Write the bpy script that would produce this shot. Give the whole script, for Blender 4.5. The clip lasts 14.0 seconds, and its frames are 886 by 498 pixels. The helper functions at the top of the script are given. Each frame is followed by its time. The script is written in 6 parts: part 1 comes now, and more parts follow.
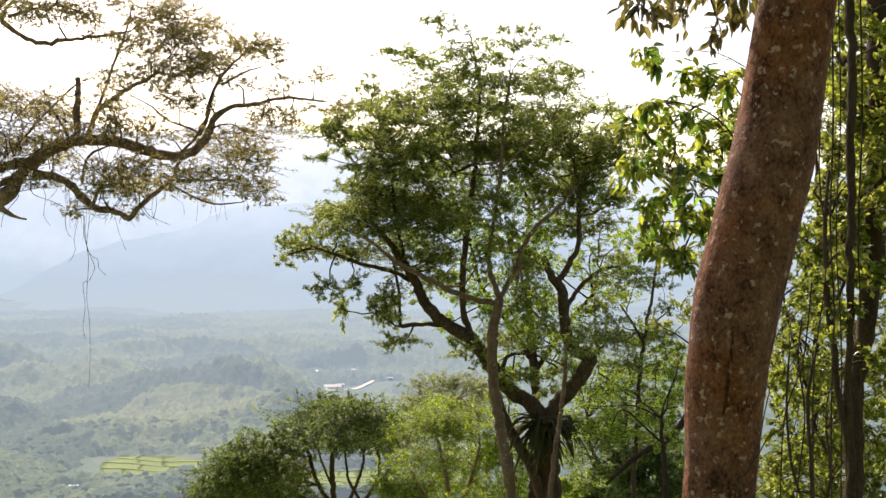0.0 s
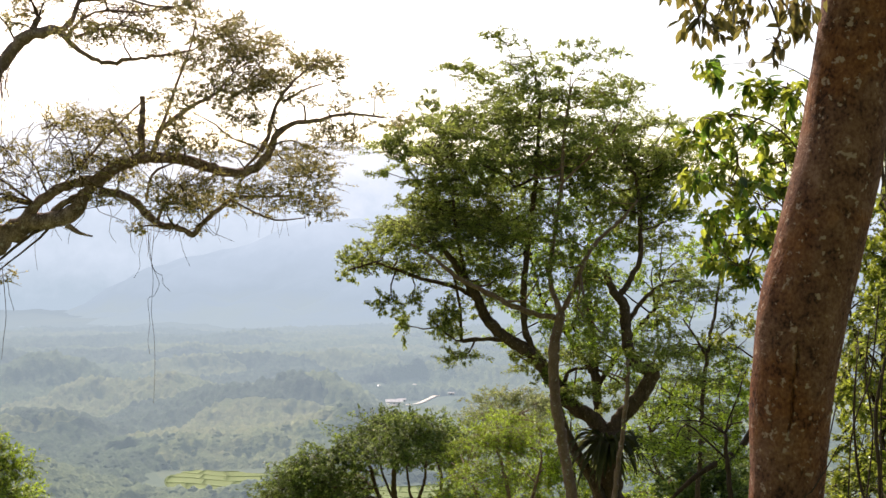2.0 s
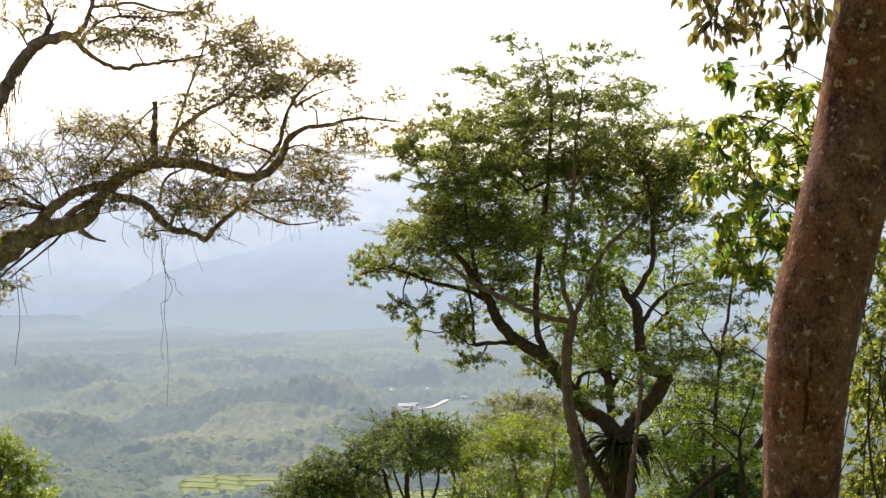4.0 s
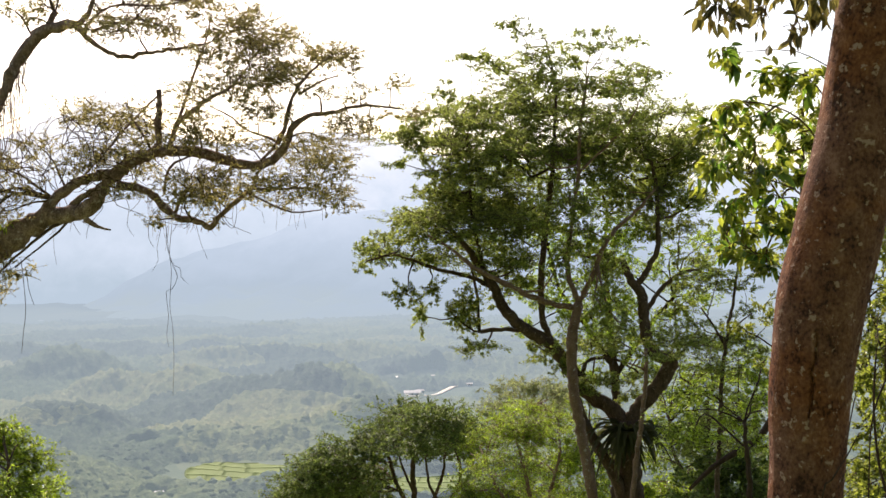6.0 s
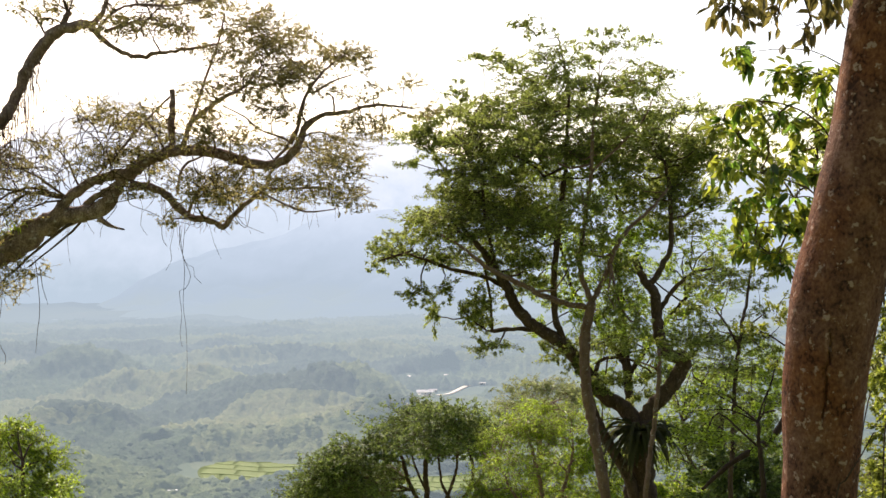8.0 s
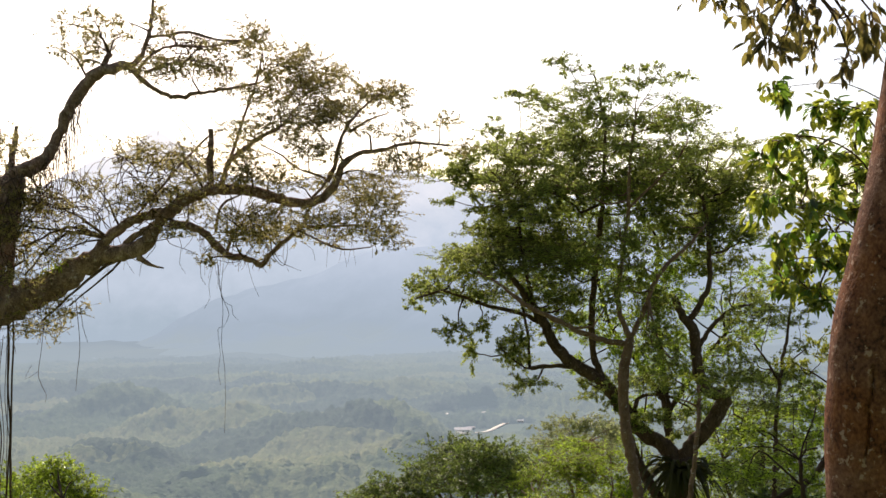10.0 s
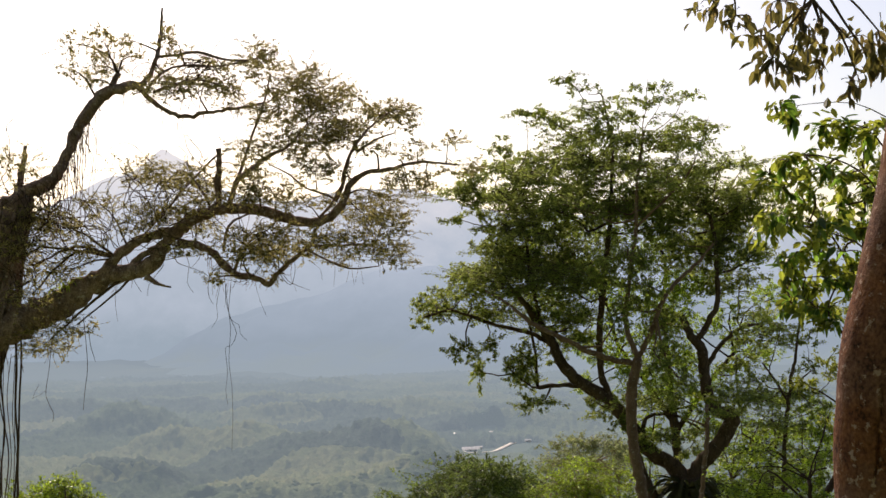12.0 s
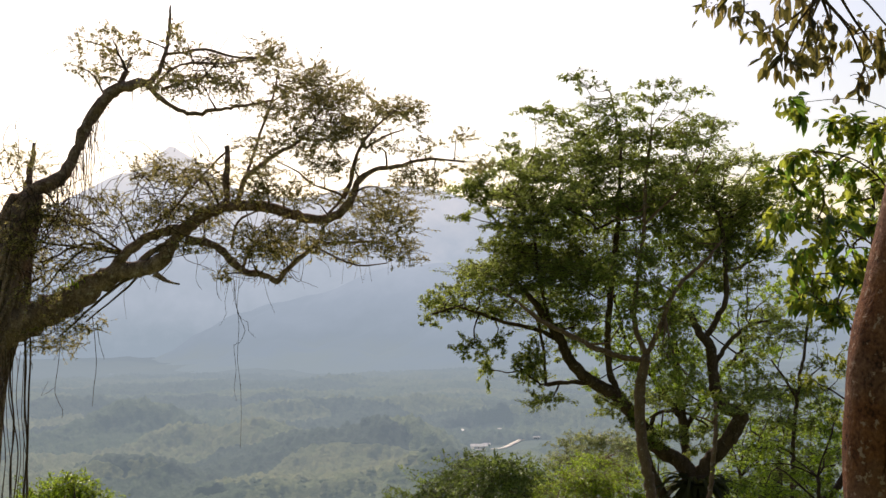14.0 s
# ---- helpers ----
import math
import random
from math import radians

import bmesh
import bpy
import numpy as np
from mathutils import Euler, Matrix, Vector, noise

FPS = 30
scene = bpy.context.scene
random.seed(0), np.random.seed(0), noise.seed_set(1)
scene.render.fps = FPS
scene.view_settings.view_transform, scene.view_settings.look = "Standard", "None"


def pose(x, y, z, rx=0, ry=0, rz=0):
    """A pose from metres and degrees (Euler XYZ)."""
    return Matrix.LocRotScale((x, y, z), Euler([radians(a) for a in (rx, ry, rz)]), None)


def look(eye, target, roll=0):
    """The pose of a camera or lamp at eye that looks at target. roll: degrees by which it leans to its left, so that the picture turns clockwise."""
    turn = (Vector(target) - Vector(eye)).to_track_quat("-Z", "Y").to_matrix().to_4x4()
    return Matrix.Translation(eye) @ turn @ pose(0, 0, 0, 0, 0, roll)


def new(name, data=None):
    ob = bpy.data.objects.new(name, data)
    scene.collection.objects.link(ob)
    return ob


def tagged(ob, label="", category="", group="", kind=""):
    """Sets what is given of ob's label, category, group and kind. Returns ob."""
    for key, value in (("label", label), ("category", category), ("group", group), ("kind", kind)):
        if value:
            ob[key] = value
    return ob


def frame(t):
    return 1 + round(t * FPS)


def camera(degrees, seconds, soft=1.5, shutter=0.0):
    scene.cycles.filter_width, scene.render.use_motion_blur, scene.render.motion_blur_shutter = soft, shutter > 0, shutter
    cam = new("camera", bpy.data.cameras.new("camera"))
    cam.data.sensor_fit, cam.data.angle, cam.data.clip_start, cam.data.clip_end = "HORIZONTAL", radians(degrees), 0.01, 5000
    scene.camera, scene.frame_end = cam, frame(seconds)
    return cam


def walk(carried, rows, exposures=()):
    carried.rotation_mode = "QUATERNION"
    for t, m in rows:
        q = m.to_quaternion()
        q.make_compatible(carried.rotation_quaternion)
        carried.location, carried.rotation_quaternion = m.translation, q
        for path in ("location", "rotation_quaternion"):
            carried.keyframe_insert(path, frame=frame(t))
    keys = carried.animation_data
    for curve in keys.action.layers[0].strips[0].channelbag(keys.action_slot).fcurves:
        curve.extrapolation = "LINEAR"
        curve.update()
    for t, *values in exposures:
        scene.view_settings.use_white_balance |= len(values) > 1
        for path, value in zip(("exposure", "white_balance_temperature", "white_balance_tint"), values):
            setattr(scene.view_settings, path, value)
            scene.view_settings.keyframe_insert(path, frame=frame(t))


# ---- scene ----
cam = camera(38.26, 14.0)
EYE = (0.0, 0.0, 1.6)
PATH = [(0, -0.000, 0.000, -0.124), (0.5, 1.231, 0.166, 0.042), (1, 2.010, 0.313, 0.287), (1.5, 2.639, 0.485, 0.216),
        (2, 2.724, 0.664, 0.139), (2.5, 2.743, 0.820, 0.074), (3, 3.041, 0.958, 0.011), (5.5, 3.374, 0.461, 0.623),
        (6, 3.494, 0.257, 0.595), (6.5, 3.829, -0.135, 0.555), (7, 3.945, -0.059, 0.523), (7.5, 3.992, 0.071, 0.536),
        (8, 4.065, 0.239, 0.593), (8.5, 4.311, 0.593, 0.702), (9, 4.892, 1.090, 0.796), (11.5, 6.071, 2.673, 0.838),
        (12, 6.068, 2.784, 0.857), (12.5, 6.142, 2.778, 0.810), (13, 6.260, 2.618, 0.772), (13.5, 6.361, 2.605, 0.791),
        (14, 6.434, 2.656, 0.861)]
EXPOSURE = [(t, e + 0.16, 6800, 17) for t, e in ((0.0, 0.34), (1.1, 0.34), (1.9, 0.2), (6.0, 0.17), (8.5, 0.22), (9.2, 0.12), (11.3, -0.41), (14.0, -0.47))]
walk(cam, [(t, pose(*EYE, 90 + pitch, roll, yaw)) for t, yaw, pitch, roll in PATH], EXPOSURE)

# ---- light: a hazy sun ahead and to the left ----
SUN_AZIMUTH, SUN_HEIGHT = radians(-22), radians(36)      # from north, clockwise
world = bpy.data.worlds.new("world")
scene.world = world
world.use_nodes = True
wn = world.node_tree
sky = wn.nodes.new("ShaderNodeTexSky")
sky.sky_type, sky.sun_disc = "NISHITA", False
sky.sun_elevation, sky.sun_rotation = SUN_HEIGHT, SUN_AZIMUTH
sky.air_density, sky.dust_density, sky.ozone_density = 1.0, 2.2, 1.0
wn.links.new(sky.outputs[0], wn.nodes["Background"].inputs[0])
wn.nodes["Background"].inputs[1].default_value = 0.15
sun = new("sun", bpy.data.lights.new("sun", "SUN"))
sun.data.energy, sun.data.angle, sun.data.color = 4.5, radians(1.0), (1.0, 0.93, 0.8)
toward = Vector((math.sin(SUN_AZIMUTH) * math.cos(SUN_HEIGHT), math.cos(SUN_AZIMUTH) * math.cos(SUN_HEIGHT), math.sin(SUN_HEIGHT)))
sun.matrix_world = look(toward * 50, (0, 0, 0))


# ---- materials ----
def material(name):
    m = bpy.data.materials.new(name)
    m.use_nodes = True
    m.node_tree.nodes.clear()
    return m, m.node_tree.nodes, m.node_tree.links


def node(nodes, kind, **values):
    n = nodes.new(kind)
    for key, value in values.items():
        n.inputs[key.replace("_", " ")].default_value = value
    return n


def ramp(nodes, links, source, stops):
    r = nodes.new("ShaderNodeValToRGB")
    while len(r.color_ramp.elements) < len(stops):
        r.color_ramp.elements.new(0.5)
    for e, (at, c) in zip(r.color_ramp.elements, stops):
        e.position, e.color = at, (*c, 1)
    links.new(source, r.inputs[0])
    return r.outputs[0]


def leaf_material(name, stops, through_colour, share=0.45, rough=0.4, spec=0.5, single=False):
    """Leaves: a glossy upper skin, and light that passes through the blade. Each leaf takes its own shade."""
    m, n, k = material(name)
    geo = n.new("ShaderNodeNewGeometry")
    lot = n.new("ShaderNodeObjectInfo").outputs["Random"] if single else geo.outputs["Random Per Island"]
    c = ramp(n, k, lot, stops)
    mottle = node(n, "ShaderNodeTexNoise", Scale=0.9, Detail=3.0)
    k.new(geo.outputs["Position"], mottle.inputs["Vector"])
    tone = node(n, "ShaderNodeMapRange", From_Min=0.3, From_Max=0.7, To_Min=0.7, To_Max=1.25)
    k.new(mottle.outputs[0], tone.inputs[0])
    mul = n.new("ShaderNodeVectorMath")
    mul.operation = "SCALE"
    k.new(c, mul.inputs[0]), k.new(tone.outputs[0], mul.inputs["Scale"])
    skin = node(n, "ShaderNodeBsdfPrincipled", Roughness=rough)
    skin.inputs["Specular IOR Level"].default_value = spec
    k.new(mul.outputs[0], skin.inputs["Base Color"])
    trans = n.new("ShaderNodeBsdfTranslucent")
    tint = n.new("ShaderNodeMix")
    tint.data_type, tint.blend_type = "RGBA", "MULTIPLY"
    tint.inputs[0].default_value = 1.0
    tint.inputs[7].default_value = (*through_colour, 1)
    own = node(n, "ShaderNodeMapRange", To_Min=0.4, To_Max=1.5)
    k.new(lot, own.inputs[0])
    pass_on = n.new("ShaderNodeMath")
    pass_on.operation = "MULTIPLY"
    k.new(tone.outputs[0], pass_on.inputs[0]), k.new(own.outputs[0], pass_on.inputs[1])
    k.new(pass_on.outputs[0], tint.inputs[6]), k.new(tint.outputs[2], trans.inputs[0])
    mix = node(n, "ShaderNodeMixShader", Fac=share)
    k.new(skin.outputs[0], mix.inputs[1]), k.new(trans.outputs[0], mix.inputs[2])
    out = n.new("ShaderNodeOutputMaterial")
    k.new(mix.outputs[0], out.inputs[0])
    return m


def bark_material(name, stops, scale, lichen=None, bump=0.5, amount=(0.6, 0.66), stretch=0.45, patch=None):
    """Bark: streaks along the stem, fine grain, and pale crusts of lichen where given."""
    m, n, k = material(name)
    geo = n.new("ShaderNodeNewGeometry")
    squash = n.new("ShaderNodeMapping")
    squash.inputs["Scale"].default_value = (1, 1, stretch)
    k.new(geo.outputs["Position"], squash.inputs[0])
    coarse = node(n, "ShaderNodeTexNoise", Scale=scale, Detail=6.0, Roughness=0.65)
    fine = node(n, "ShaderNodeTexNoise", Scale=scale * 7, Detail=4.0, Roughness=0.6)
    for tex in (coarse, fine):
        k.new(squash.outputs[0], tex.inputs["Vector"])
    both = n.new("ShaderNodeMath")
    both.operation = "MULTIPLY_ADD"
    both.inputs[1].default_value = 0.45
    k.new(fine.outputs[0], both.inputs[0])
    half = n.new("ShaderNodeMath")
    half.operation = "MULTIPLY"
    half.inputs[1].default_value = 0.55
    k.new(coarse.outputs[0], half.inputs[0]), k.new(half.outputs[0], both.inputs[2])
    colour = ramp(n, k, both.outputs[0], stops)
    skin = node(n, "ShaderNodeBsdfPrincipled", Roughness=0.85)
    skin.inputs["Specular IOR Level"].default_value = 0.12
    if patch:
        broad = node(n, "ShaderNodeTexNoise", Scale=2.6, Detail=4.0, Roughness=0.6)
        k.new(geo.outputs["Position"], broad.inputs["Vector"])
        where = node(n, "ShaderNodeMapRange", From_Min=0.46, From_Max=0.6, To_Max=0.75)
        k.new(broad.outputs[0], where.inputs[0])
        over = n.new("ShaderNodeMix")
        over.data_type, over.blend_type = "RGBA", "MULTIPLY"
        over.inputs[7].default_value = (*patch, 1)
        k.new(where.outputs[0], over.inputs[0]), k.new(colour, over.inputs[6])
        colour = over.outputs[2]
    if lichen:
        spots = node(n, "ShaderNodeTexNoise", Scale=scale * 2.2, Detail=7.0, Roughness=0.6)
        k.new(geo.outputs["Position"], spots.inputs["Vector"])
        mask = node(n, "ShaderNodeMapRange", From_Min=amount[0], From_Max=amount[1])
        k.new(spots.outputs[0], mask.inputs[0])
        mix = n.new("ShaderNodeMix")
        mix.data_type = "RGBA"
        mix.inputs[7].default_value = (*lichen, 1)
        k.new(mask.outputs[0], mix.inputs[0]), k.new(colour, mix.inputs[6])
        colour = mix.outputs[2]
    k.new(colour, skin.inputs["Base Color"])
    relief = node(n, "ShaderNodeBump", Strength=bump, Distance=0.02)
    k.new(both.outputs[0], relief.inputs["Height"]), k.new(relief.outputs[0], skin.inputs["Normal"])
    out = n.new("ShaderNodeOutputMaterial")
    k.new(skin.outputs[0], out.inputs[0])
    return m


def plain_material(name, low, high, scale, rough=0.8, sheen=0.0, sheen_tint=(1, 1, 1), islands=False, detail=5.0):
    m, n, k = material(name)
    geo = n.new("ShaderNodeNewGeometry")
    tex = node(n, "ShaderNodeTexNoise", Scale=scale, Detail=detail, Roughness=0.6)
    k.new(geo.outputs["Position"], tex.inputs["Vector"])
    source = tex.outputs[0]
    if islands:
        add = n.new("ShaderNodeMath")
        add.operation = "MULTIPLY_ADD"
        add.inputs[1].default_value = 0.35
        k.new(geo.outputs["Random Per Island"], add.inputs[0])
        shift = n.new("ShaderNodeMath")
        shift.operation = "SUBTRACT"
        shift.inputs[1].default_value = 0.17
        k.new(source, shift.inputs[0]), k.new(shift.outputs[0], add.inputs[2])
        source = add.outputs[0]
    colour = ramp(n, k, source, [(0.3, low), (0.7, high)])
    skin = node(n, "ShaderNodeBsdfPrincipled", Roughness=rough)
    skin.inputs["Specular IOR Level"].default_value = 0.2
    skin.inputs["Sheen Weight"].default_value = sheen
    skin.inputs["Sheen Roughness"].default_value = 0.5
    skin.inputs["Sheen Tint"].default_value = (*sheen_tint, 1)
    k.new(colour, skin.inputs["Base Color"])
    out = n.new("ShaderNodeOutputMaterial")
    k.new(skin.outputs[0], out.inputs[0])
    return m


def distance_material(name, stops, haze_colour, reach, tilth=0.0, crowns=0.0):
    """Wooded valley far below: blocks of plantation and wood in greens that also stand in for lit and shaded slopes,
    each crown a little different. Haze is painted on as bluish emission that takes over toward the mountains."""
    m, n, k = material(name)
    geo = n.new("ShaderNodeNewGeometry")
    # block tones vary the planting and imitate sunlit crests and shaded hillsides
    blocks = node(n, "ShaderNodeTexVoronoi", Scale=0.0065)
    warp = node(n, "ShaderNodeTexNoise", Scale=0.012, Detail=3.0)
    k.new(geo.outputs["Position"], warp.inputs["Vector"])
    bent = n.new("ShaderNodeVectorMath")
    bent.operation = "MULTIPLY_ADD"
    bent.inputs[1].default_value = (130, 130, 0)
    k.new(warp.outputs["Color"], bent.inputs[0]), k.new(geo.outputs["Position"], bent.inputs[2])
    k.new(bent.outputs[0], blocks.inputs["Vector"])
    one = n.new("ShaderNodeSeparateColor")
    k.new(blocks.outputs["Color"], one.inputs[0])
    grain = node(n, "ShaderNodeTexNoise", Scale=0.05, Detail=8.0, Roughness=0.7)
    k.new(geo.outputs["Position"], grain.inputs["Vector"])
    total = one.outputs[0]
    fine = node(n, "ShaderNodeTexNoise", Scale=2.5, Detail=8.0, Roughness=0.75)
    k.new(geo.outputs["Position"], fine.inputs["Vector"])
    for source, share in ((grain.outputs[0], 0.9), (geo.outputs["Random Per Island"], 0.3), (fine.outputs[0], tilth)):
        add = n.new("ShaderNodeMath")
        add.operation = "MULTIPLY_ADD"
        add.inputs[1].default_value = share
        k.new(source, add.inputs[0]), k.new(total, add.inputs[2])
        total = add.outputs[0]
    half = n.new("ShaderNodeMath")
    half.operation = "MULTIPLY"
    half.inputs[1].default_value = 0.46 - 0.1 * tilth
    k.new(total, half.inputs[0])
    skin = node(n, "ShaderNodeBsdfPrincipled", Roughness=0.9)
    skin.inputs["Specular IOR Level"].default_value = 0.1
    skin.inputs["Sheen Weight"].default_value = 0.1
    k.new(ramp(n, k, half.outputs[0], stops), skin.inputs["Base Color"])
    if crowns:
        knobs = node(n, "ShaderNodeTexNoise", Scale=0.26, Detail=5.0, Roughness=0.65)
        k.new(geo.outputs["Position"], knobs.inputs["Vector"])
        relief = node(n, "ShaderNodeBump", Strength=1.0, Distance=crowns)
        k.new(knobs.outputs[0], relief.inputs["Height"]), k.new(relief.outputs[0], skin.inputs["Normal"])
    # haze painted as emission, its share growing with distance up the valley
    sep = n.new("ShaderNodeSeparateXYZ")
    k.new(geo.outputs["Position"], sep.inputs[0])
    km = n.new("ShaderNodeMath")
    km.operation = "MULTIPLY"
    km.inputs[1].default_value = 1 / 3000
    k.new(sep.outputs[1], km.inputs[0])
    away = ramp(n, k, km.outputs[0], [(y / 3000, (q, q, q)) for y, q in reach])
    glow = node(n, "ShaderNodeEmission", Color=(*haze_colour, 1))
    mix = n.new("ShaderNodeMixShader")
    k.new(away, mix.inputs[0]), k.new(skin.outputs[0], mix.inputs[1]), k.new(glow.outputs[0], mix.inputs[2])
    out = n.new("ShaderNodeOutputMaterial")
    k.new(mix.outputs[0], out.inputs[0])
    return m


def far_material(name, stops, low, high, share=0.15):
    """A far mountainside as a glowing backdrop: haze painted as emission, paler with height, over faint wooded relief.
    """
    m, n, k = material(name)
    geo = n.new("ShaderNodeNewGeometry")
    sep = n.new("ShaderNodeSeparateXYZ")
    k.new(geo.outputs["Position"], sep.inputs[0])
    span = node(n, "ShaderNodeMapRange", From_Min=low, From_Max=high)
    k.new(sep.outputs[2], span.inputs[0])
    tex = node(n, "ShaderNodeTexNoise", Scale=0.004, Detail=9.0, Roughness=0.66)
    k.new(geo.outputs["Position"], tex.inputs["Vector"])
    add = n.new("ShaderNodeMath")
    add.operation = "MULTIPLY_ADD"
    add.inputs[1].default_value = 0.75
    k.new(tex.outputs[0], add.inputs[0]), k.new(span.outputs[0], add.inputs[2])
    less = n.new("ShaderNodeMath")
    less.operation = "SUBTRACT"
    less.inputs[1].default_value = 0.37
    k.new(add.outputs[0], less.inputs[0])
    # the bright haze is put into the emission colour
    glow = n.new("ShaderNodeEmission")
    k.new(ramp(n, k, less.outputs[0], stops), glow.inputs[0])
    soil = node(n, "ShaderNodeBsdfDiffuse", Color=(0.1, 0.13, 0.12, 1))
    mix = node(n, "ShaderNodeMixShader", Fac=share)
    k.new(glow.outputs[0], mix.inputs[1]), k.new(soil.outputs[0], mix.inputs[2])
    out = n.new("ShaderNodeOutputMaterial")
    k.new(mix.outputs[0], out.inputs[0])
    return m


LEAF_CANOPY = leaf_material("leaf_canopy", [(0, (0.04, 0.052, 0.018)), (0.6, (0.085, 0.108, 0.032)), (1, (0.155, 0.18, 0.05))], (0.48, 0.55, 0.11), 0.53, 0.55, 0.28)
# green of leaves lit from behind, put into the colour
LEAF_BACKLIT = leaf_material("leaf_backlit", [(0, (0.045, 0.065, 0.012)), (0.6, (0.12, 0.165, 0.03)), (1, (0.26, 0.31, 0.07))], (0.56, 0.74, 0.08), 0.54, 0.45, 0.3)
LEAF_DRY = leaf_material("leaf_dry", [(0, (0.05, 0.052, 0.024)), (0.6, (0.12, 0.107, 0.045)), (1, (0.25, 0.185, 0.08))], (0.58, 0.49, 0.17), 0.55, 0.55, 0.3)
LEAF_DARK = leaf_material("leaf_dark", [(0, (0.0292, 0.0465, 0.0165)), (0.6, (0.0775, 0.109, 0.0349)), (1, (0.165, 0.199, 0.0679))], (0.292, 0.388, 0.0679), 0.4, 0.5, 0.3)
LEAF_BRIGHT = leaf_material("leaf_bright", [(0, (0.0279, 0.0428, 0.0093)), (0.55, (0.0977, 0.132, 0.026)), (1, (0.233, 0.279, 0.0558))], (0.465, 0.614, 0.0465), 0.53, 0.32, 0.35)
LEAF_PALE = leaf_material("leaf_pale", [(0, (0.08, 0.1, 0.04)), (1, (0.25, 0.27, 0.12))], (0.48, 0.52, 0.18), 0.42, 0.45, 0.45)
LEAF_NEAR = leaf_material("leaf_near", [(0, (0.02, 0.036, 0.01)), (0.6, (0.05, 0.072, 0.018)), (1, (0.12, 0.14, 0.03))], (0.28, 0.47, 0.05), 0.44, 0.4, 0.35, single=True)
LEAF_OLIVE = leaf_material("leaf_olive", [(0, (0.04, 0.038, 0.014)), (1, (0.14, 0.108, 0.04))], (0.36, 0.27, 0.09), 0.46, 0.45, single=True)
LEAF_SCRUB = leaf_material("leaf_scrub", [(0, (0.03, 0.042, 0.01)), (0.6, (0.08, 0.098, 0.02)), (1, (0.18, 0.185, 0.04))], (0.44, 0.5, 0.06), 0.48, 0.35, 0.35)
LEAF_SHADE = leaf_material("leaf_shade", [(0, (0.03, 0.044, 0.012)), (0.6, (0.088, 0.11, 0.027)), (1, (0.22, 0.23, 0.06))], (0.48, 0.52, 0.06), 0.48, 0.4, 0.35)
LEAF_HANGING = leaf_material("leaf_hanging", [(0, (0.04, 0.04, 0.014)), (1, (0.11, 0.088, 0.034))], (0.32, 0.27, 0.07), 0.48, 0.5, 0.3)
LEAF_FERN = leaf_material("leaf_fern", [(0, (0.022, 0.022, 0.012)), (1, (0.06, 0.052, 0.024))], (0.16, 0.17, 0.05), 0.25, 0.7, 0.15)
BARK_SHADE = bark_material("bark_shade", [(0.35, (0.0292, 0.0175, 0.0117)), (0.65, (0.091, 0.0572, 0.0377))], 8.0, None, 0.7)
BARK_RED = bark_material("bark_red", [(0.38, (0.04, 0.017, 0.011)), (0.46, (0.128, 0.054, 0.032)), (0.54, (0.19, 0.086, 0.05)), (0.64, (0.27, 0.14, 0.088))], 9.0, (0.37, 0.235, 0.165), 1.0, (0.595, 0.63), 0.8, (1.15, 0.88, 0.52))
BARK_DARK = bark_material("bark_dark", [(0.35, (0.045, 0.027, 0.018)), (0.65, (0.15, 0.095, 0.064))], 6.0, (0.23, 0.18, 0.14), 0.8, (0.6, 0.68))
BARK_PALE = bark_material("bark_pale", [(0.35, (0.12, 0.068, 0.044)), (0.65, (0.28, 0.175, 0.122))], 6.0, (0.36, 0.31, 0.25), 0.7)
BARK_OLD = bark_material("bark_old", [(0.38, (0.11, 0.068, 0.056)), (0.52, (0.28, 0.18, 0.148)), (0.64, (0.5, 0.345, 0.29))], 5.0, (0.54, 0.44, 0.39), 1.0, (0.57, 0.68), 0.7)
# painted haze: its glow colour, and its share by distance
HAZE_COLOUR = (0.363, 0.458, 0.539)
HAZE_BY_DISTANCE = [(350, 0.0), (750, 0.29), (1000, 0.4), (1250, 0.5), (1600, 0.59), (2300, 0.72), (2900, 0.88)]
GROUND = distance_material("ground", [(0.25, (0.03, 0.05, 0.02)), (0.5, (0.08, 0.12, 0.038)), (0.8, (0.14, 0.165, 0.055))], HAZE_COLOUR, HAZE_BY_DISTANCE, 0.8, 0.5)
WOODS = distance_material("woods", [(0.25, (0.0239, 0.0497, 0.0184)), (0.48, (0.0874, 0.133, 0.0331)), (0.66, (0.193, 0.221, 0.0598)), (0.85, (0.294, 0.267, 0.092))], HAZE_COLOUR, HAZE_BY_DISTANCE, 0.0, 3.0)
PADDY = plain_material("paddy", (0.12, 0.17, 0.045), (0.18, 0.235, 0.075), 0.03, 0.85)
BUND = plain_material("bund", (0.085, 0.13, 0.04), (0.125, 0.175, 0.06), 0.2, 0.9)
EARTH = plain_material("earth", (0.62, 0.57, 0.49), (0.78, 0.74, 0.66), 0.05, 0.9)
WHITE = plain_material("white_wall", (0.72, 0.71, 0.68), (0.85, 0.84, 0.8), 0.3, 0.7)
TIN = plain_material("tin_roof", (0.5, 0.49, 0.47), (0.7, 0.69, 0.67), 0.4, 0.45)
GLASS = plain_material("dark_window", (0.03, 0.035, 0.04), (0.06, 0.065, 0.07), 0.5, 0.2)
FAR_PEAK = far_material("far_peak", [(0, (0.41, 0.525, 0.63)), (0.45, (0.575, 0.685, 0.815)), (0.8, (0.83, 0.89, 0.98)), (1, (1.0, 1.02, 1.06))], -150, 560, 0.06)
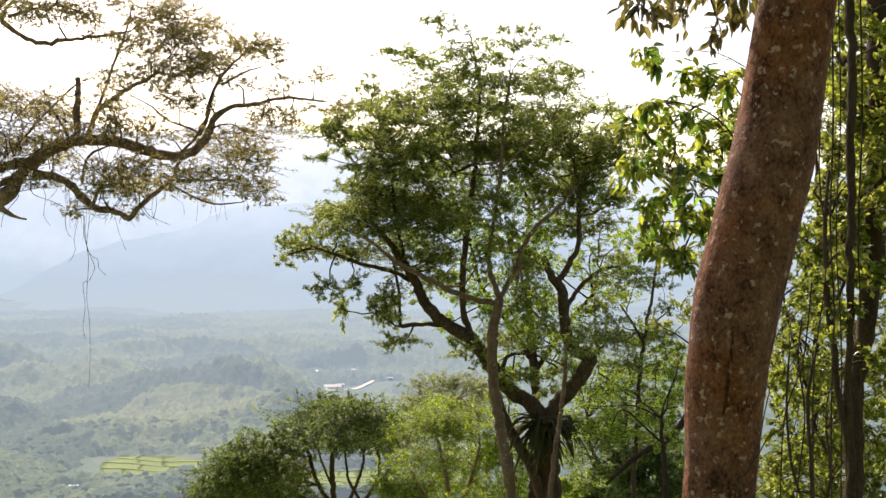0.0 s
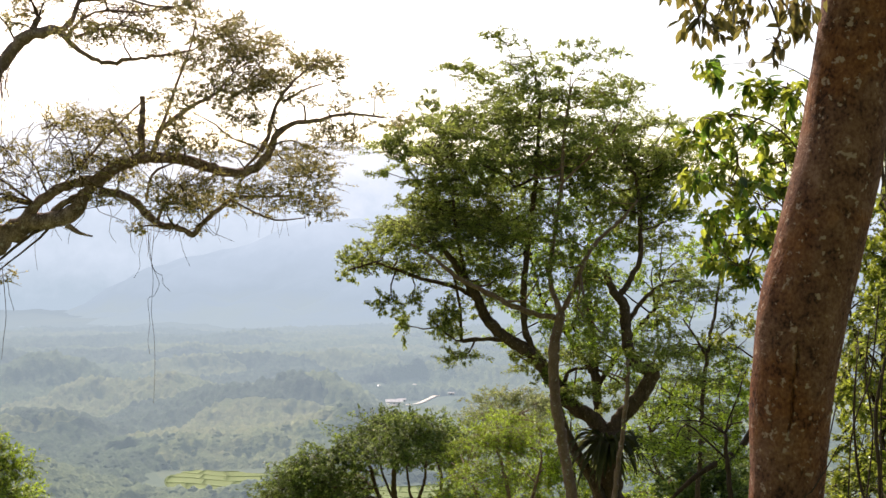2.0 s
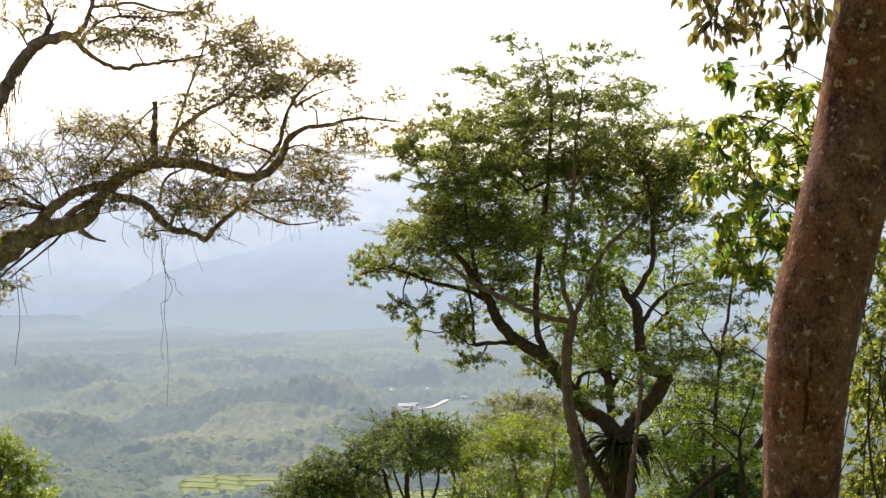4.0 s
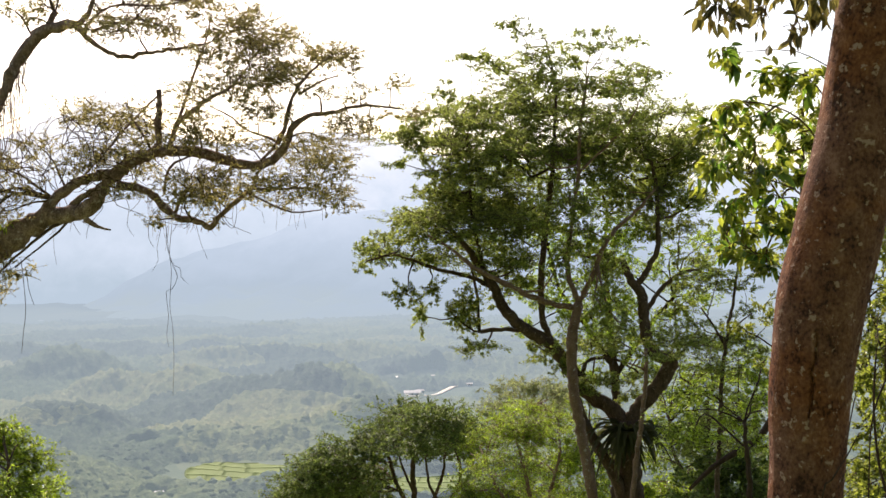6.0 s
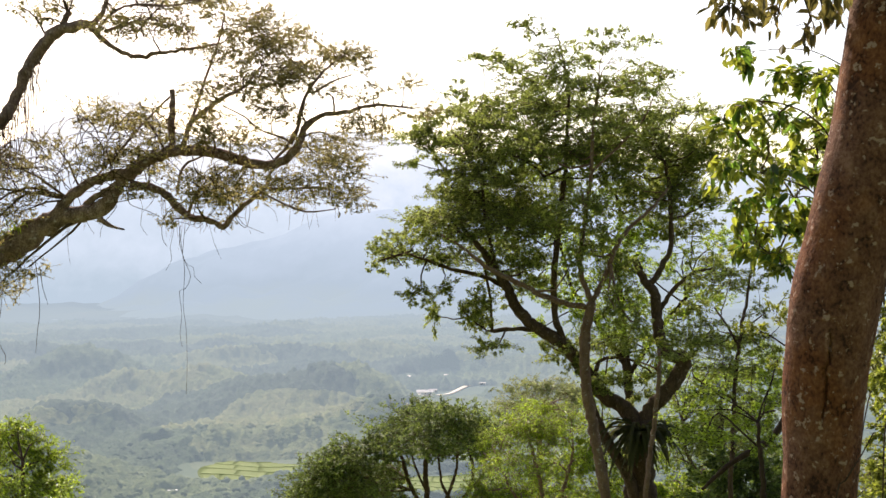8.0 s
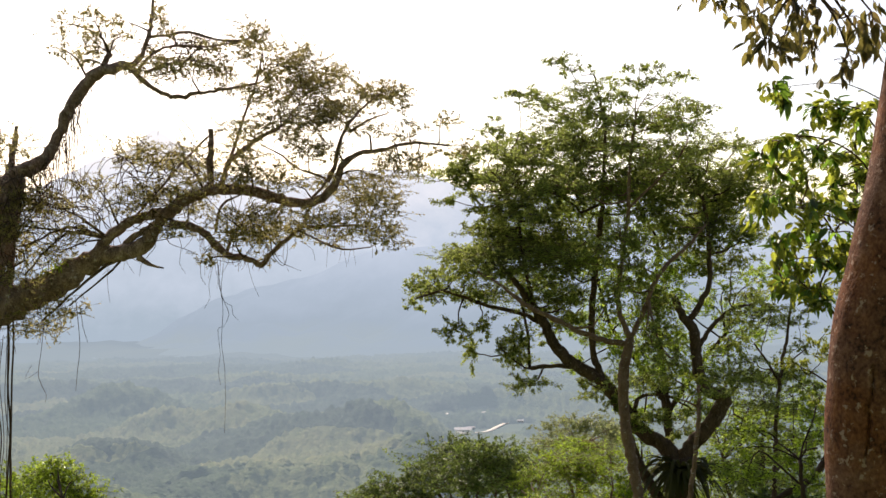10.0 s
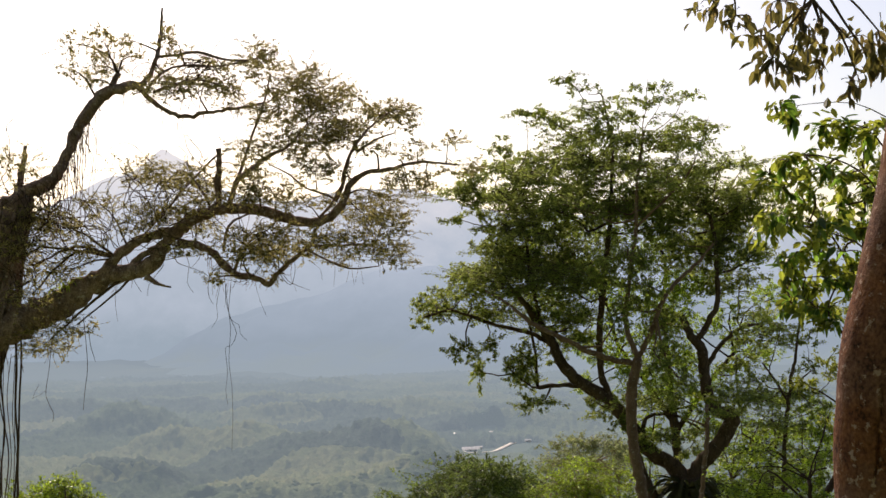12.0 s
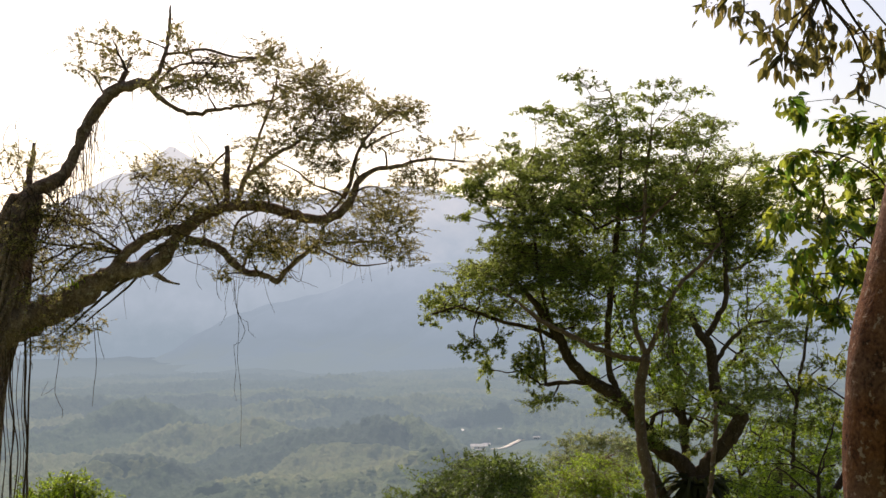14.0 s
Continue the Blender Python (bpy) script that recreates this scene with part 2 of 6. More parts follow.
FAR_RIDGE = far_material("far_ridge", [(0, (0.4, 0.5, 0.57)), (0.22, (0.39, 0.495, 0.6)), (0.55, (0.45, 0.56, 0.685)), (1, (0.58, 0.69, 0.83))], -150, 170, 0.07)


# ---- mesh helpers ----
class Geo:
    """Gathers vertices and faces for one mesh."""

    def __init__(self):
        self.v, self.f, self.count = [], [], 0

    def add(self, v, f):
        v, f = np.asarray(v, float), np.asarray(f, int)
        self.v.append(v)
        self.f.extend((f + self.count).tolist())
        self.count += len(v)

    def mesh(self, name, mat, origin=(0, 0, 0), smooth=True):
        data = bpy.data.meshes.new(name)
        data.from_pydata((np.concatenate(self.v) - np.array(origin)).tolist(), [], self.f)
        data.materials.append(mat)
        data.polygons.foreach_set("use_smooth", [smooth] * len(data.polygons))
        data.update()
        return data


def thing(name, at, label, category, group="", kind=""):
    root = new(name)
    root.empty_display_size = 0.3
    root.location = at
    return tagged(root, label, category, group, kind)


def part(name, geo, mat, parent, label="", smooth=True, kind=""):
    """Links what geo holds, in world metres, as one mesh under a thing."""
    top = parent
    while top.parent:
        top = top.parent
    ob = new(name, geo.mesh(name, mat, top.location, smooth))
    ob.parent = parent
    return tagged(ob, label, kind=kind)


def smooth_path(pts, step):
    """Points with radii, drawn as one flowing line with a point about every step metres."""
    p = np.array(pts, float)
    if len(p) == 2:
        p = np.array([p[0], (p[0] + p[1]) / 2, p[1]])
    q = np.concatenate([[2 * p[0] - p[1]], p, [2 * p[-1] - p[-2]]])
    rows = []
    for i in range(1, len(q) - 2):
        n = max(2, int(np.linalg.norm(q[i + 1][:3] - q[i][:3]) / step))
        t = (np.arange(n) / n)[:, None]
        a, b, c, d = q[i - 1], q[i], q[i + 1], q[i + 2]
        rows.append(0.5 * (2 * b + (c - a) * t + (2 * a - 5 * b + 4 * c - d) * t * t + (3 * b - a - 3 * c + d) * t ** 3))
    rows.append(p[-1:])
    line = np.concatenate(rows)
    line[:, 3] = np.maximum(line[:, 3], 0.0015)
    return line


def tube(geo, line, sides=8, rough=0.0, rng=None, wobble=0.0):
    """A stem of round section along a line of points with radii."""
    c, r = line[:, :3].copy(), line[:, 3]
    if wobble:
        c[1:-1] += rng.normal(0, wobble, (len(c) - 2, 3))
    tan = np.gradient(c, axis=0)
    tan /= np.linalg.norm(tan, axis=1)[:, None] + 1e-9
    up = np.where(np.abs(tan[:, 1:2]) > 0.9, [[1.0, 0, 0]], [[0, 1.0, 0]])
    u = np.cross(tan, up)
    u /= np.linalg.norm(u, axis=1)[:, None] + 1e-9
    w = np.cross(tan, u)
    ang = np.arange(sides) / sides * 2 * math.pi
    rr = r[:, None] * np.ones(sides)
    if rough:
        rr = rr * (1 + rng.normal(0, rough, (len(c), sides)) + rng.normal(0, rough, (len(c), 1)))
    v = c[:, None, :] + rr[:, :, None] * (np.cos(ang)[None, :, None] * u[:, None, :] + np.sin(ang)[None, :, None] * w[:, None, :])
    n = len(c)
    i, j = np.meshgrid(np.arange(n - 1), np.arange(sides), indexing="ij")
    a, b = i * sides + j, i * sides + (j + 1) % sides
    faces = np.stack([a, b, b + sides, a + sides], -1).reshape(-1, 4)
    geo.add(v.reshape(-1, 3), faces)
    geo.f.append([geo.count - sides + s for s in range(sides)])
    geo.f.append([geo.count - n * sides + s for s in reversed(range(sides))])


def leaves(geo, at, along, size, slim, rng, sag=0.25, fine=False):
    """One folded blade at each place, pointing along, hanging by sag; fine: with a rounder outline."""
    n = len(at)
    d = along + rng.normal(0, 0.45, (n, 3)) + [0, 0, -sag]
    d /= np.linalg.norm(d, axis=1)[:, None] + 1e-9
    up = rng.normal(0, 0.55, (n, 3)) + [0, 0, 1]
    s = np.cross(d, up)
    s /= np.linalg.norm(s, axis=1)[:, None] + 1e-9
    nrm = np.cross(s, d)
    ln = size * rng.uniform(0.65, 1.3, (n, 1))
    wd = ln * slim
    if fine:
        rows = [(0, 0, 0), (0.28, 0.9, 0.02), (0.62, 0.85, -0.02), (1, 0, -0.16), (0.62, -0.85, -0.02), (0.28, -0.9, 0.02)]
        v = np.stack([at + d * ln * a + s * wd * b + nrm * (wd * 0.3 * abs(b) + ln * c) for a, b, c in rows], 1)
        f = np.arange(n)[:, None, None] * 6 + np.array([[0, 1, 2, 3], [0, 3, 4, 5]])[None]
        geo.add(v.reshape(-1, 3), f.reshape(-1, 4))
        return
    v = np.stack([at, at + d * ln * 0.45 + s * wd + nrm * wd * 0.3, at + d * ln, at + d * ln * 0.45 - s * wd + nrm * wd * 0.3], 1)
    geo.add(v.reshape(-1, 3), np.arange(n * 4).reshape(n, 4))


def foliage(twigs, crown, pads, lines, rng, leaf=0.12, slim=0.26, dens=150, depth=1.0, sag=0.25, twig_r=0.008, links=True, spread=1.3, fine=False, per_twig=40, loose=0.38):
    """Fills each pad (centre, half width, half height) with branchlets that carry leaves, joined to the nearest limb."""
    joints = np.concatenate([l[len(l) // 3:] for l in lines]) if lines else None
    for x, y, z, rx, rz in pads:
        c = np.array([x, y, z])
        if links and joints is not None:
            away = np.linalg.norm(joints[:, :3] - c, axis=1) + 0.5 * np.maximum(0, joints[:, 2] - z)
            j = joints[np.argmin(away)]
            mid = (j[:3] + c) / 2 + rng.normal(0, 0.08, 3) * np.linalg.norm(c - j[:3])
            mid[2] += 0.1 * np.linalg.norm(c - j[:3])
            r0 = min(j[3] * 0.6, 0.012 + 0.014 * np.linalg.norm(c - j[:3]))
            tube(twigs, smooth_path([(*j[:3], r0), (*mid, r0 * 0.75), (*c, r0 * 0.4)], 0.25), 5, 0, rng, 0.012)
            out = c - j[:3]
            out /= np.linalg.norm(out) + 1e-9
        else:
            out = np.zeros(3)
        area = math.pi * rx * rz
        total = int(area * dens * rng.uniform(0.6, 1.25)) + 10
        m = max(4, int(total / per_twig))
        full = np.array([rx, max(rx, rz) * depth, rz]) * spread
        start = rng.normal(0, 1, (m, 3))
        start *= (rng.uniform(0, 1, m) ** 0.4 * 0.8 / np.linalg.norm(start, axis=1))[:, None]
        ends = start * rng.uniform(1.0, 1.25, (m, 1)) + rng.normal(0, 0.3, (m, 3)) + out * 0.2
        start, ends = start * full, ends * full
        start[:, 2] -= rz * 0.12
        k = 3
        t = np.linspace(0, 1, k)[None, :, None]
        bend = rng.normal(0, 0.09, (m, k, 3)) * np.linalg.norm(ends - start, axis=1)[:, None, None]
        bend[:, 0] = 0
        droop = np.zeros((1, k, 3))
        droop[0, :, 2] = -sag * 0.35 * np.linspace(0, 1, k) ** 2 * rz
        paths = c + start[:, None] * (1 - t) + ends[:, None] * t + bend + droop
        for p in paths:
            tube(twigs, np.column_stack([p, np.linspace(twig_r, twig_r * 0.4, k)]), 3)
        pick = rng.integers(0, m, total)
        s = rng.uniform(0.2, 1.0, total) * (k - 1)
        i = np.minimum(s.astype(int), k - 2)
        fr = (s - i)[:, None]
        a, b = paths[pick, i], paths[pick, i + 1]
        at = a * (1 - fr) + b * fr + rng.normal(0, leaf * loose, (total, 3))
        along = (b - a) / (np.linalg.norm(b - a, axis=1)[:, None] + 1e-9)
        leaves(crown, at, along, leaf, slim, rng, sag, fine)


def footed(pts):
    """The stem, carried down to a flared foot in the ground."""
    x, y, z, r = pts[0]
    return [(x, y, ground_height(x, y) - 0.25, r * 1.35)] + list(pts) if z > ground_height(x, y) else list(pts)


def tree(name, label, bark, leaf_mat, stems, pads, seed, leaf=0.12, dens=150, slim=0.26, depth=1.0, sag=0.25, bark_rough=0.05,
         twig_r=0.008, spread=1.3, category="tree", group="", fine=False, per_twig=40, loose=0.38, split=0, twig_bark=None):
    """A tree of a trunk (the first stem), limbs, branchlets and a crown of single leaves."""
    rng = np.random.default_rng(seed)
    stems = [footed(stems[0])] + stems[1:]
    root = thing(name, stems[0][0][:3], label, category, group)
    lines = []
    for i, pts in enumerate(stems):
        line = smooth_path(pts, 0.1 if pts[0][3] > 0.05 else 0.2)
        lines.append(line)
        g = Geo()
        tube(g, line, 16 if pts[0][3] > 0.06 else 7, bark_rough, rng, min(0.012, pts[0][3] * 0.15))
        part("trunk" if i == 0 else "limb", g, bark, root)
    twigs, crown = Geo(), Geo()
    bearers = lines[1:] or lines
    if split:
        joints = np.concatenate([l[len(l) // 3:] for l in bearers])
        boughs, tufts = [], []
        for x, y, z, rx, rz in pads:
            c = np.array([x, y, z])
            away = np.linalg.norm(joints[:, :3] - c, axis=1) + 0.8 * np.maximum(0, joints[:, 2] - z + 0.15)
            base = joints[np.argmin(away + rng.uniform(0, 0.5, len(away)))]
            gapway = c - base[:3]
            reach = np.linalg.norm(gapway)
            r0 = min(base[3] * 0.7, 0.012 + 0.016 * reach)
            rows = [(*(base[:3] + gapway * f + rng.normal(0, 0.05, 3) * reach + [0, 0, -0.12 * reach * math.sin(math.pi * f)]), r0 * (1 - 0.6 * f)) for f in (0.35, 0.7)]
            tip = c + gapway / (reach + 1e-6) * rx * 0.6
            bough = smooth_path([(*base[:3], r0), *rows, (*c, r0 * 0.45), (*tip, r0 * 0.2)], 0.22)
            tube(twigs, bough, 5, 0, rng, 0.012)
            boughs.append(bough)
            for q in range(split):
                off = rng.normal(0, 1, 3)
                off *= rng.uniform(0.15, 1.0) / np.linalg.norm(off)
                tufts.append((*(c + off * [rx * 0.95, rx * 0.95, rz * 1.1]), rx * rng.uniform(0.4, 0.7), rz * rng.uniform(0.4, 0.75)))
        bearers, pads = bearers + boughs, tufts
    foliage(twigs, crown, pads, bearers, rng, leaf, slim, dens, depth, sag, twig_r, spread=spread, fine=fine, per_twig=per_twig, loose=loose)
    part("branchwork", twigs, twig_bark or bark, root, kind="stuff")
    part("crown", crown, leaf_mat, root, kind="stuff", smooth=False)
    return root, lines


# ---- the ground: a hillside that falls to a broad valley, one sheet to the horizon ----
VALLEY = -148.0
HILLS = []
CLEAR = [(*c, r) for c, r in zip([(-205, 878), (-288, 951), (-98, 1356), (-58, 1414), (-230, 795), (-52, 826), (-152, 1534), (-114, 1570)], (50, 10, 46, 38, 9, 48, 19, 24))]


def lumps(x, y, scale, seed):
    """Rolling noise of about -1 to 1, for one place or many."""
    u, v = np.asarray(x, float) / scale + seed * 17.31, np.asarray(y, float) / scale - seed * 9.77
    i, j = np.floor(u), np.floor(v)
    p, q = u - i, v - j

    def lean(a, b):
        h = np.sin((i + a) * 127.1 + (j + b) * 311.7 + seed * 74.7) * 43758.5453
        turn = (h - np.floor(h)) * 2 * math.pi
        return np.cos(turn) * (p - a) + np.sin(turn) * (q - b)

    s, t = p * p * p * (p * (6 * p - 15) + 10), q * q * q * (q * (6 * q - 15) + 10)
    return 1.5 * ((lean(0, 0) * (1 - s) + lean(1, 0) * s) * (1 - t) + (lean(0, 1) * (1 - s) + lean(1, 1) * s) * t)


def ground_height(x, y):
    x, y = np.asarray(x, float), np.asarray(y, float)
    d = np.hypot(x, y)
    # unseen rise behind the eye, added to block skylight on near faces
    bank = np.minimum(0.75 * (-y - 2) + 0.4 * lumps(x, y, 7, 6), 70 + 8 * lumps(x, y, 60, 6))
    slope = -0.03 * d - 0.4 * np.maximum(0.0, d - 5) + 0.25 * np.minimum(1, d / 15) * lumps(x, y, 6, 3)
    h = np.where(y < -2, bank, np.maximum(slope, VALLEY))
    roll = 6 * lumps(x, y * 0.8, 340, 1) + 7 * lumps(x, y, 120, 2) + 3.5 * lumps(x, y, 48, 5)
    roll = roll * np.clip((d - 950) / 700, 0.25, 1)
    bearing = np.degrees(np.arctan2(x, y))
    for far, az, tall in HILLS:
        high = np.interp(bearing, az, tall)
        away = d - far - 22 * lumps(bearing, 0 * bearing, 2.6, far / 100)
        steep = np.where(away < 0, max(28, 1.8 * max(tall)), max(50, 2.4 * max(tall)))
        roll = roll + high * np.exp(-np.abs(away / steep) ** 1.8) * (1 + 0.22 * lumps(x, y, 70, 12))
    for cx, cy, r in CLEAR:
        roll = roll * np.clip((np.hypot(x - cx, y - cy) - r) / (0.6 * r), 0, 1)
    h = np.where((y > 0) & (d > 300), h + np.clip((d - 300) / 400, 0, 1) * roll, h)
    return float(h) if h.ndim == 0 else h


def hill(far, crest):
    """A wooded ridge across the valley: its distance, and its height along the bearing in degrees."""
    az, tall = np.array(crest).T
    fine = np.arange(az[0], az[-1] + 0.1, 0.12)
    smooth = np.interp(fine, az, tall)
    for again in range(3):
        smooth[1:-1] = (smooth[:-2] + 2 * smooth[1:-1] + smooth[2:]) / 4
    HILLS.append((far, fine, smooth))


hill(1560, [(-25.96, 0), (-24.42, 1), (-23.08, 9), (-21.71, 25), (-20.55, 38), (-19.62, 36), (-18.67, 29), (-17.00, 8), (-16.03, 0)])
hill(1425, [(-26.40, 0), (-24.42, 0), (-23.08, 1), (-21.48, 4), (-19.85, 9), (-18.91, 2), (-17.96, 0)])
hill(1390, [(-20.78, 0), (-19.85, 10), (-18.91, 19), (-18.08, 24), (-17.24, 23), (-16.28, 14), (-15.30, 0)])
hill(1330, [(-19.14, 0), (-17.96, 4), (-17.00, 14), (-16.03, 22), (-14.94, 26), (-13.83, 23), (-12.85, 14), (-11.85, 0)])
hill(1225, [(-17.12, 0), (-16.03, 6), (-15.06, 12), (-13.59, 25), (-11.85, 32), (-10.36, 38), (-9.10, 42), (-7.84, 40), (-6.58, 28), (-5.82, 12), (-5.19, 0)])
hill(1115, [(-25.09, 1), (-23.08, 11), (-21.71, 20), (-20.55, 23), (-19.14, 22), (-17.96, 16), (-17.00, 5), (-16.15, 0)])
hill(1000, [(-18.79, 0), (-17.96, 5), (-16.03, 11), (-14.08, 13), (-12.35, 11), (-10.36, 19), (-8.60, 26), (-7.09, 32), (-6.07, 30), (-4.55, 16), (-3.03, 0)])
hill(860, [(-25.96, 29), (-23.08, 30), (-21.71, 26), (-20.08, 20), (-18.91, 11), (-17.60, 0)])
hill(1750, [(-17.48, 0), (-16.03, 13), (-14.08, 20), (-11.85, 23), (-9.61, 17), (-7.59, 22), (-6.07, 16), (-4.55, 3), (-3.54, 0)])
hill(1600, [(-7.84, 0), (-6.07, 9), (-4.55, 16), (-2.27, 22), (0.26, 13), (1.77, 0)])
hill(2100, [(-19.85, 0), (-18.43, 8), (-17.00, 14), (-16.03, 6), (-14.08, 19), (-12.35, 15), (-10.36, 0)])
hill(2500, [(-21.71, 0), (-18.43, 11), (-16.03, 13), (-13.09, 6), (-10.61, 13), (-7.59, 5), (-3.54, 0)])
hill(1950, [(-26.62, 0), (-24.42, 16), (-22.62, 21), (-21.02, 15), (-19.62, 0)])

g = Geo()
radii = [0.0] + [1.5 * 1.0365 ** i for i in range(227)]
angles = [radians(a) for a in np.concatenate([np.arange(-32, 26, 0.25), np.arange(26, 328, 6)])]
rows, na = radii[1:], len(angles)
gx, gy = np.outer(rows, np.sin(angles)), np.outer(rows, np.cos(angles))
nv = np.stack([gx, gy, ground_height(gx, gy)], -1).reshape(-1, 3)
i, j = np.meshgrid(np.arange(len(rows) - 1), np.arange(na), indexing="ij")
quads = np.stack([i * na + j, i * na + (j + 1) % na, (i + 1) * na + (j + 1) % na, (i + 1) * na + j], -1).reshape(-1, 4)[:, ::-1]
g.add(nv, quads)
g.add([(0, 0, 0)], np.zeros((0, 3), int))
g.f.extend([[k, (k + 1) % na, g.count - 1] for k in range(na)])
tagged(new("ground", g.mesh("ground", GROUND)), "green wooded hillside falling to a valley floor with painted haze", "ground", kind="structure")


# ---- far mountains ----
def ridge(name, label, mat, crest, near, seed, rough):
    """A mountainside from its foot on the valley side up to a crest line."""
    line = smooth_path([(*p, 1) for p in crest], 30)[:, :3]
    up = 26
    v = np.zeros((len(line), up + 1, 3))
    for a, (x, y, z) in enumerate(line):
        for b in range(up + 1):
            t = b / up
            px, py = x * (near + (1 - near) * t), y * (near + (1 - near) * t)
            pz = VALLEY - 60 + (z - VALLEY + 60) * (t ** 1.3)
            w = 4 * t * (1 - t) + 0.5 * t
            pz += w * rough * (lumps(px, py, 700, seed) + 0.5 * lumps(px, py, 260, seed + 3) + 0.25 * lumps(px, py, 90, seed + 7))
            v[a, b] = (px, py, pz)
    g = Geo()
    n = up + 1
    i, j = np.meshgrid(np.arange(len(line) - 1), np.arange(up), indexing="ij")
    g.add(v.reshape(-1, 3), np.stack([i * n + j, (i + 1) * n + j, (i + 1) * n + j + 1, i * n + j + 1], -1).reshape(-1, 4))
    tagged(new(name, g.mesh(name, mat)), label, "mountain", kind="structure")


ridge("backdrop_peak", "pale blue mountain peak with bright haze painted as glow", FAR_PEAK,
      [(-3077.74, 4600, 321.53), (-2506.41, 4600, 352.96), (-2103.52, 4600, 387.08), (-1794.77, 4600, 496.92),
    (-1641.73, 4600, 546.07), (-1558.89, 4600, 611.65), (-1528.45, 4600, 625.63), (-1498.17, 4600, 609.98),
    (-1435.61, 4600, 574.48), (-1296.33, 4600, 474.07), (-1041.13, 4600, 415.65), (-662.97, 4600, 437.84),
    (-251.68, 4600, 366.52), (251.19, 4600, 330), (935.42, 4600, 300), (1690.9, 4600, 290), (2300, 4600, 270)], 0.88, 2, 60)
ridge("backdrop_ridge", "blue wooded mountain spur with haze painted as glow", FAR_RIDGE,
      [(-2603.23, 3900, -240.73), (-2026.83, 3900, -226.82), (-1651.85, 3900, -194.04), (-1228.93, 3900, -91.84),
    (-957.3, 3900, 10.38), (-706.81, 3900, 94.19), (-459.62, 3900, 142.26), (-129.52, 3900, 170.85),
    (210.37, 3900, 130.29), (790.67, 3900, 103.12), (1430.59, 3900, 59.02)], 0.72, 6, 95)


# ---- trees ----
# the forked tree
FORKED = [
    [(2.87, 32, -10.41, 0.46), (2.76, 32, -6.31, 0.34), (2.68, 32, -4.64, 0.31), (2.6, 32, -3.48, 0.33),
    (2.57, 32, -2.56, 0.36)],
    [(2.53, 32, -2.7, 0.275), (2.15, 32, -2.23, 0.224), (1.65, 32, -1.92, 0.212), (1.17, 32, -1.29, 0.212),
    (0.77, 32, -0.72, 0.187), (0.09, 32, -0.28, 0.174), (-0.36, 32, 0.13, 0.161), (-0.68, 32, 0.76, 0.137),
    (-0.98, 32, 1.22, 0.112), (-1.33, 32, 1.75, 0.088), (-1.76, 32, 2.25, 0.062)],
    [(2.64, 32, -2.7, 0.275), (2.92, 32, -2.23, 0.224), (3.32, 32, -1.78, 0.224), (3.7, 32, -1.1, 0.212),
    (3.37, 32, -0.95, 0.187), (3.13, 32, -0.64, 0.174), (3.03, 32, 0.06, 0.161), (2.99, 32, 0.56, 0.150),
    (2.72, 32, 0.91, 0.125), (2.52, 32, 1.41, 0.088)],
    [(2.83, 32, 0.77, 0.099), (3.09, 32, 1.08, 0.088), (3.4, 32, 1.76, 0.075), (3.39, 32, 2.75, 0.062),
    (3.31, 32, 3.6, 0.050), (3.05, 32, 4.31, 0.037)],
    [(3.06, 32, 0.13, 0.075), (3.55, 32, 0.77, 0.062), (3.91, 32, 1.06, 0.050), (4.47, 32, 1.2, 0.025)],
    [(0.77, 32, -0.72, 0.099), (0.51, 32, 0.13, 0.099), (0.54, 32, 1.47, 0.088), (0.76, 32, 3.31, 0.075),
    (0.87, 32, 4.73, 0.050), (0.9, 32, 5.86, 0.037), (0.64, 32, 6.99, 0.025)],
    [(0.23, 32, -0.34, 0.075), (-0.41, 32, -0.28, 0.062), (-1.04, 32, -0.34, 0.062)],
    [(-1.06, 32, -0.37, 0.050), (-1.1, 32, 0.48, 0.044), (-1.19, 32, 1.07, 0.037), (-1.33, 32, 1.47, 0.025)],
    [(-0.68, 32, 0.76, 0.075), (-1.33, 32, 1.05, 0.062), (-2.18, 32, 1.26, 0.050), (-3.17, 32, 1.61, 0.037),
    (-3.88, 32, 1.46, 0.025)],
    [(-0.9, 32, 1.05, 0.062), (-1.19, 32, 2.46, 0.050), (-1.33, 32, 3.45, 0.037), (-1.9, 32, 4.58, 0.025)],
    [(1.65, 32, -1.92, 0.075), (1.51, 32, -1.36, 0.062), (1.72, 32, -1.04, 0.050), (2.36, 32, -1.07, 0.037),
    (2.85, 32, -1.35, 0.025)],
]
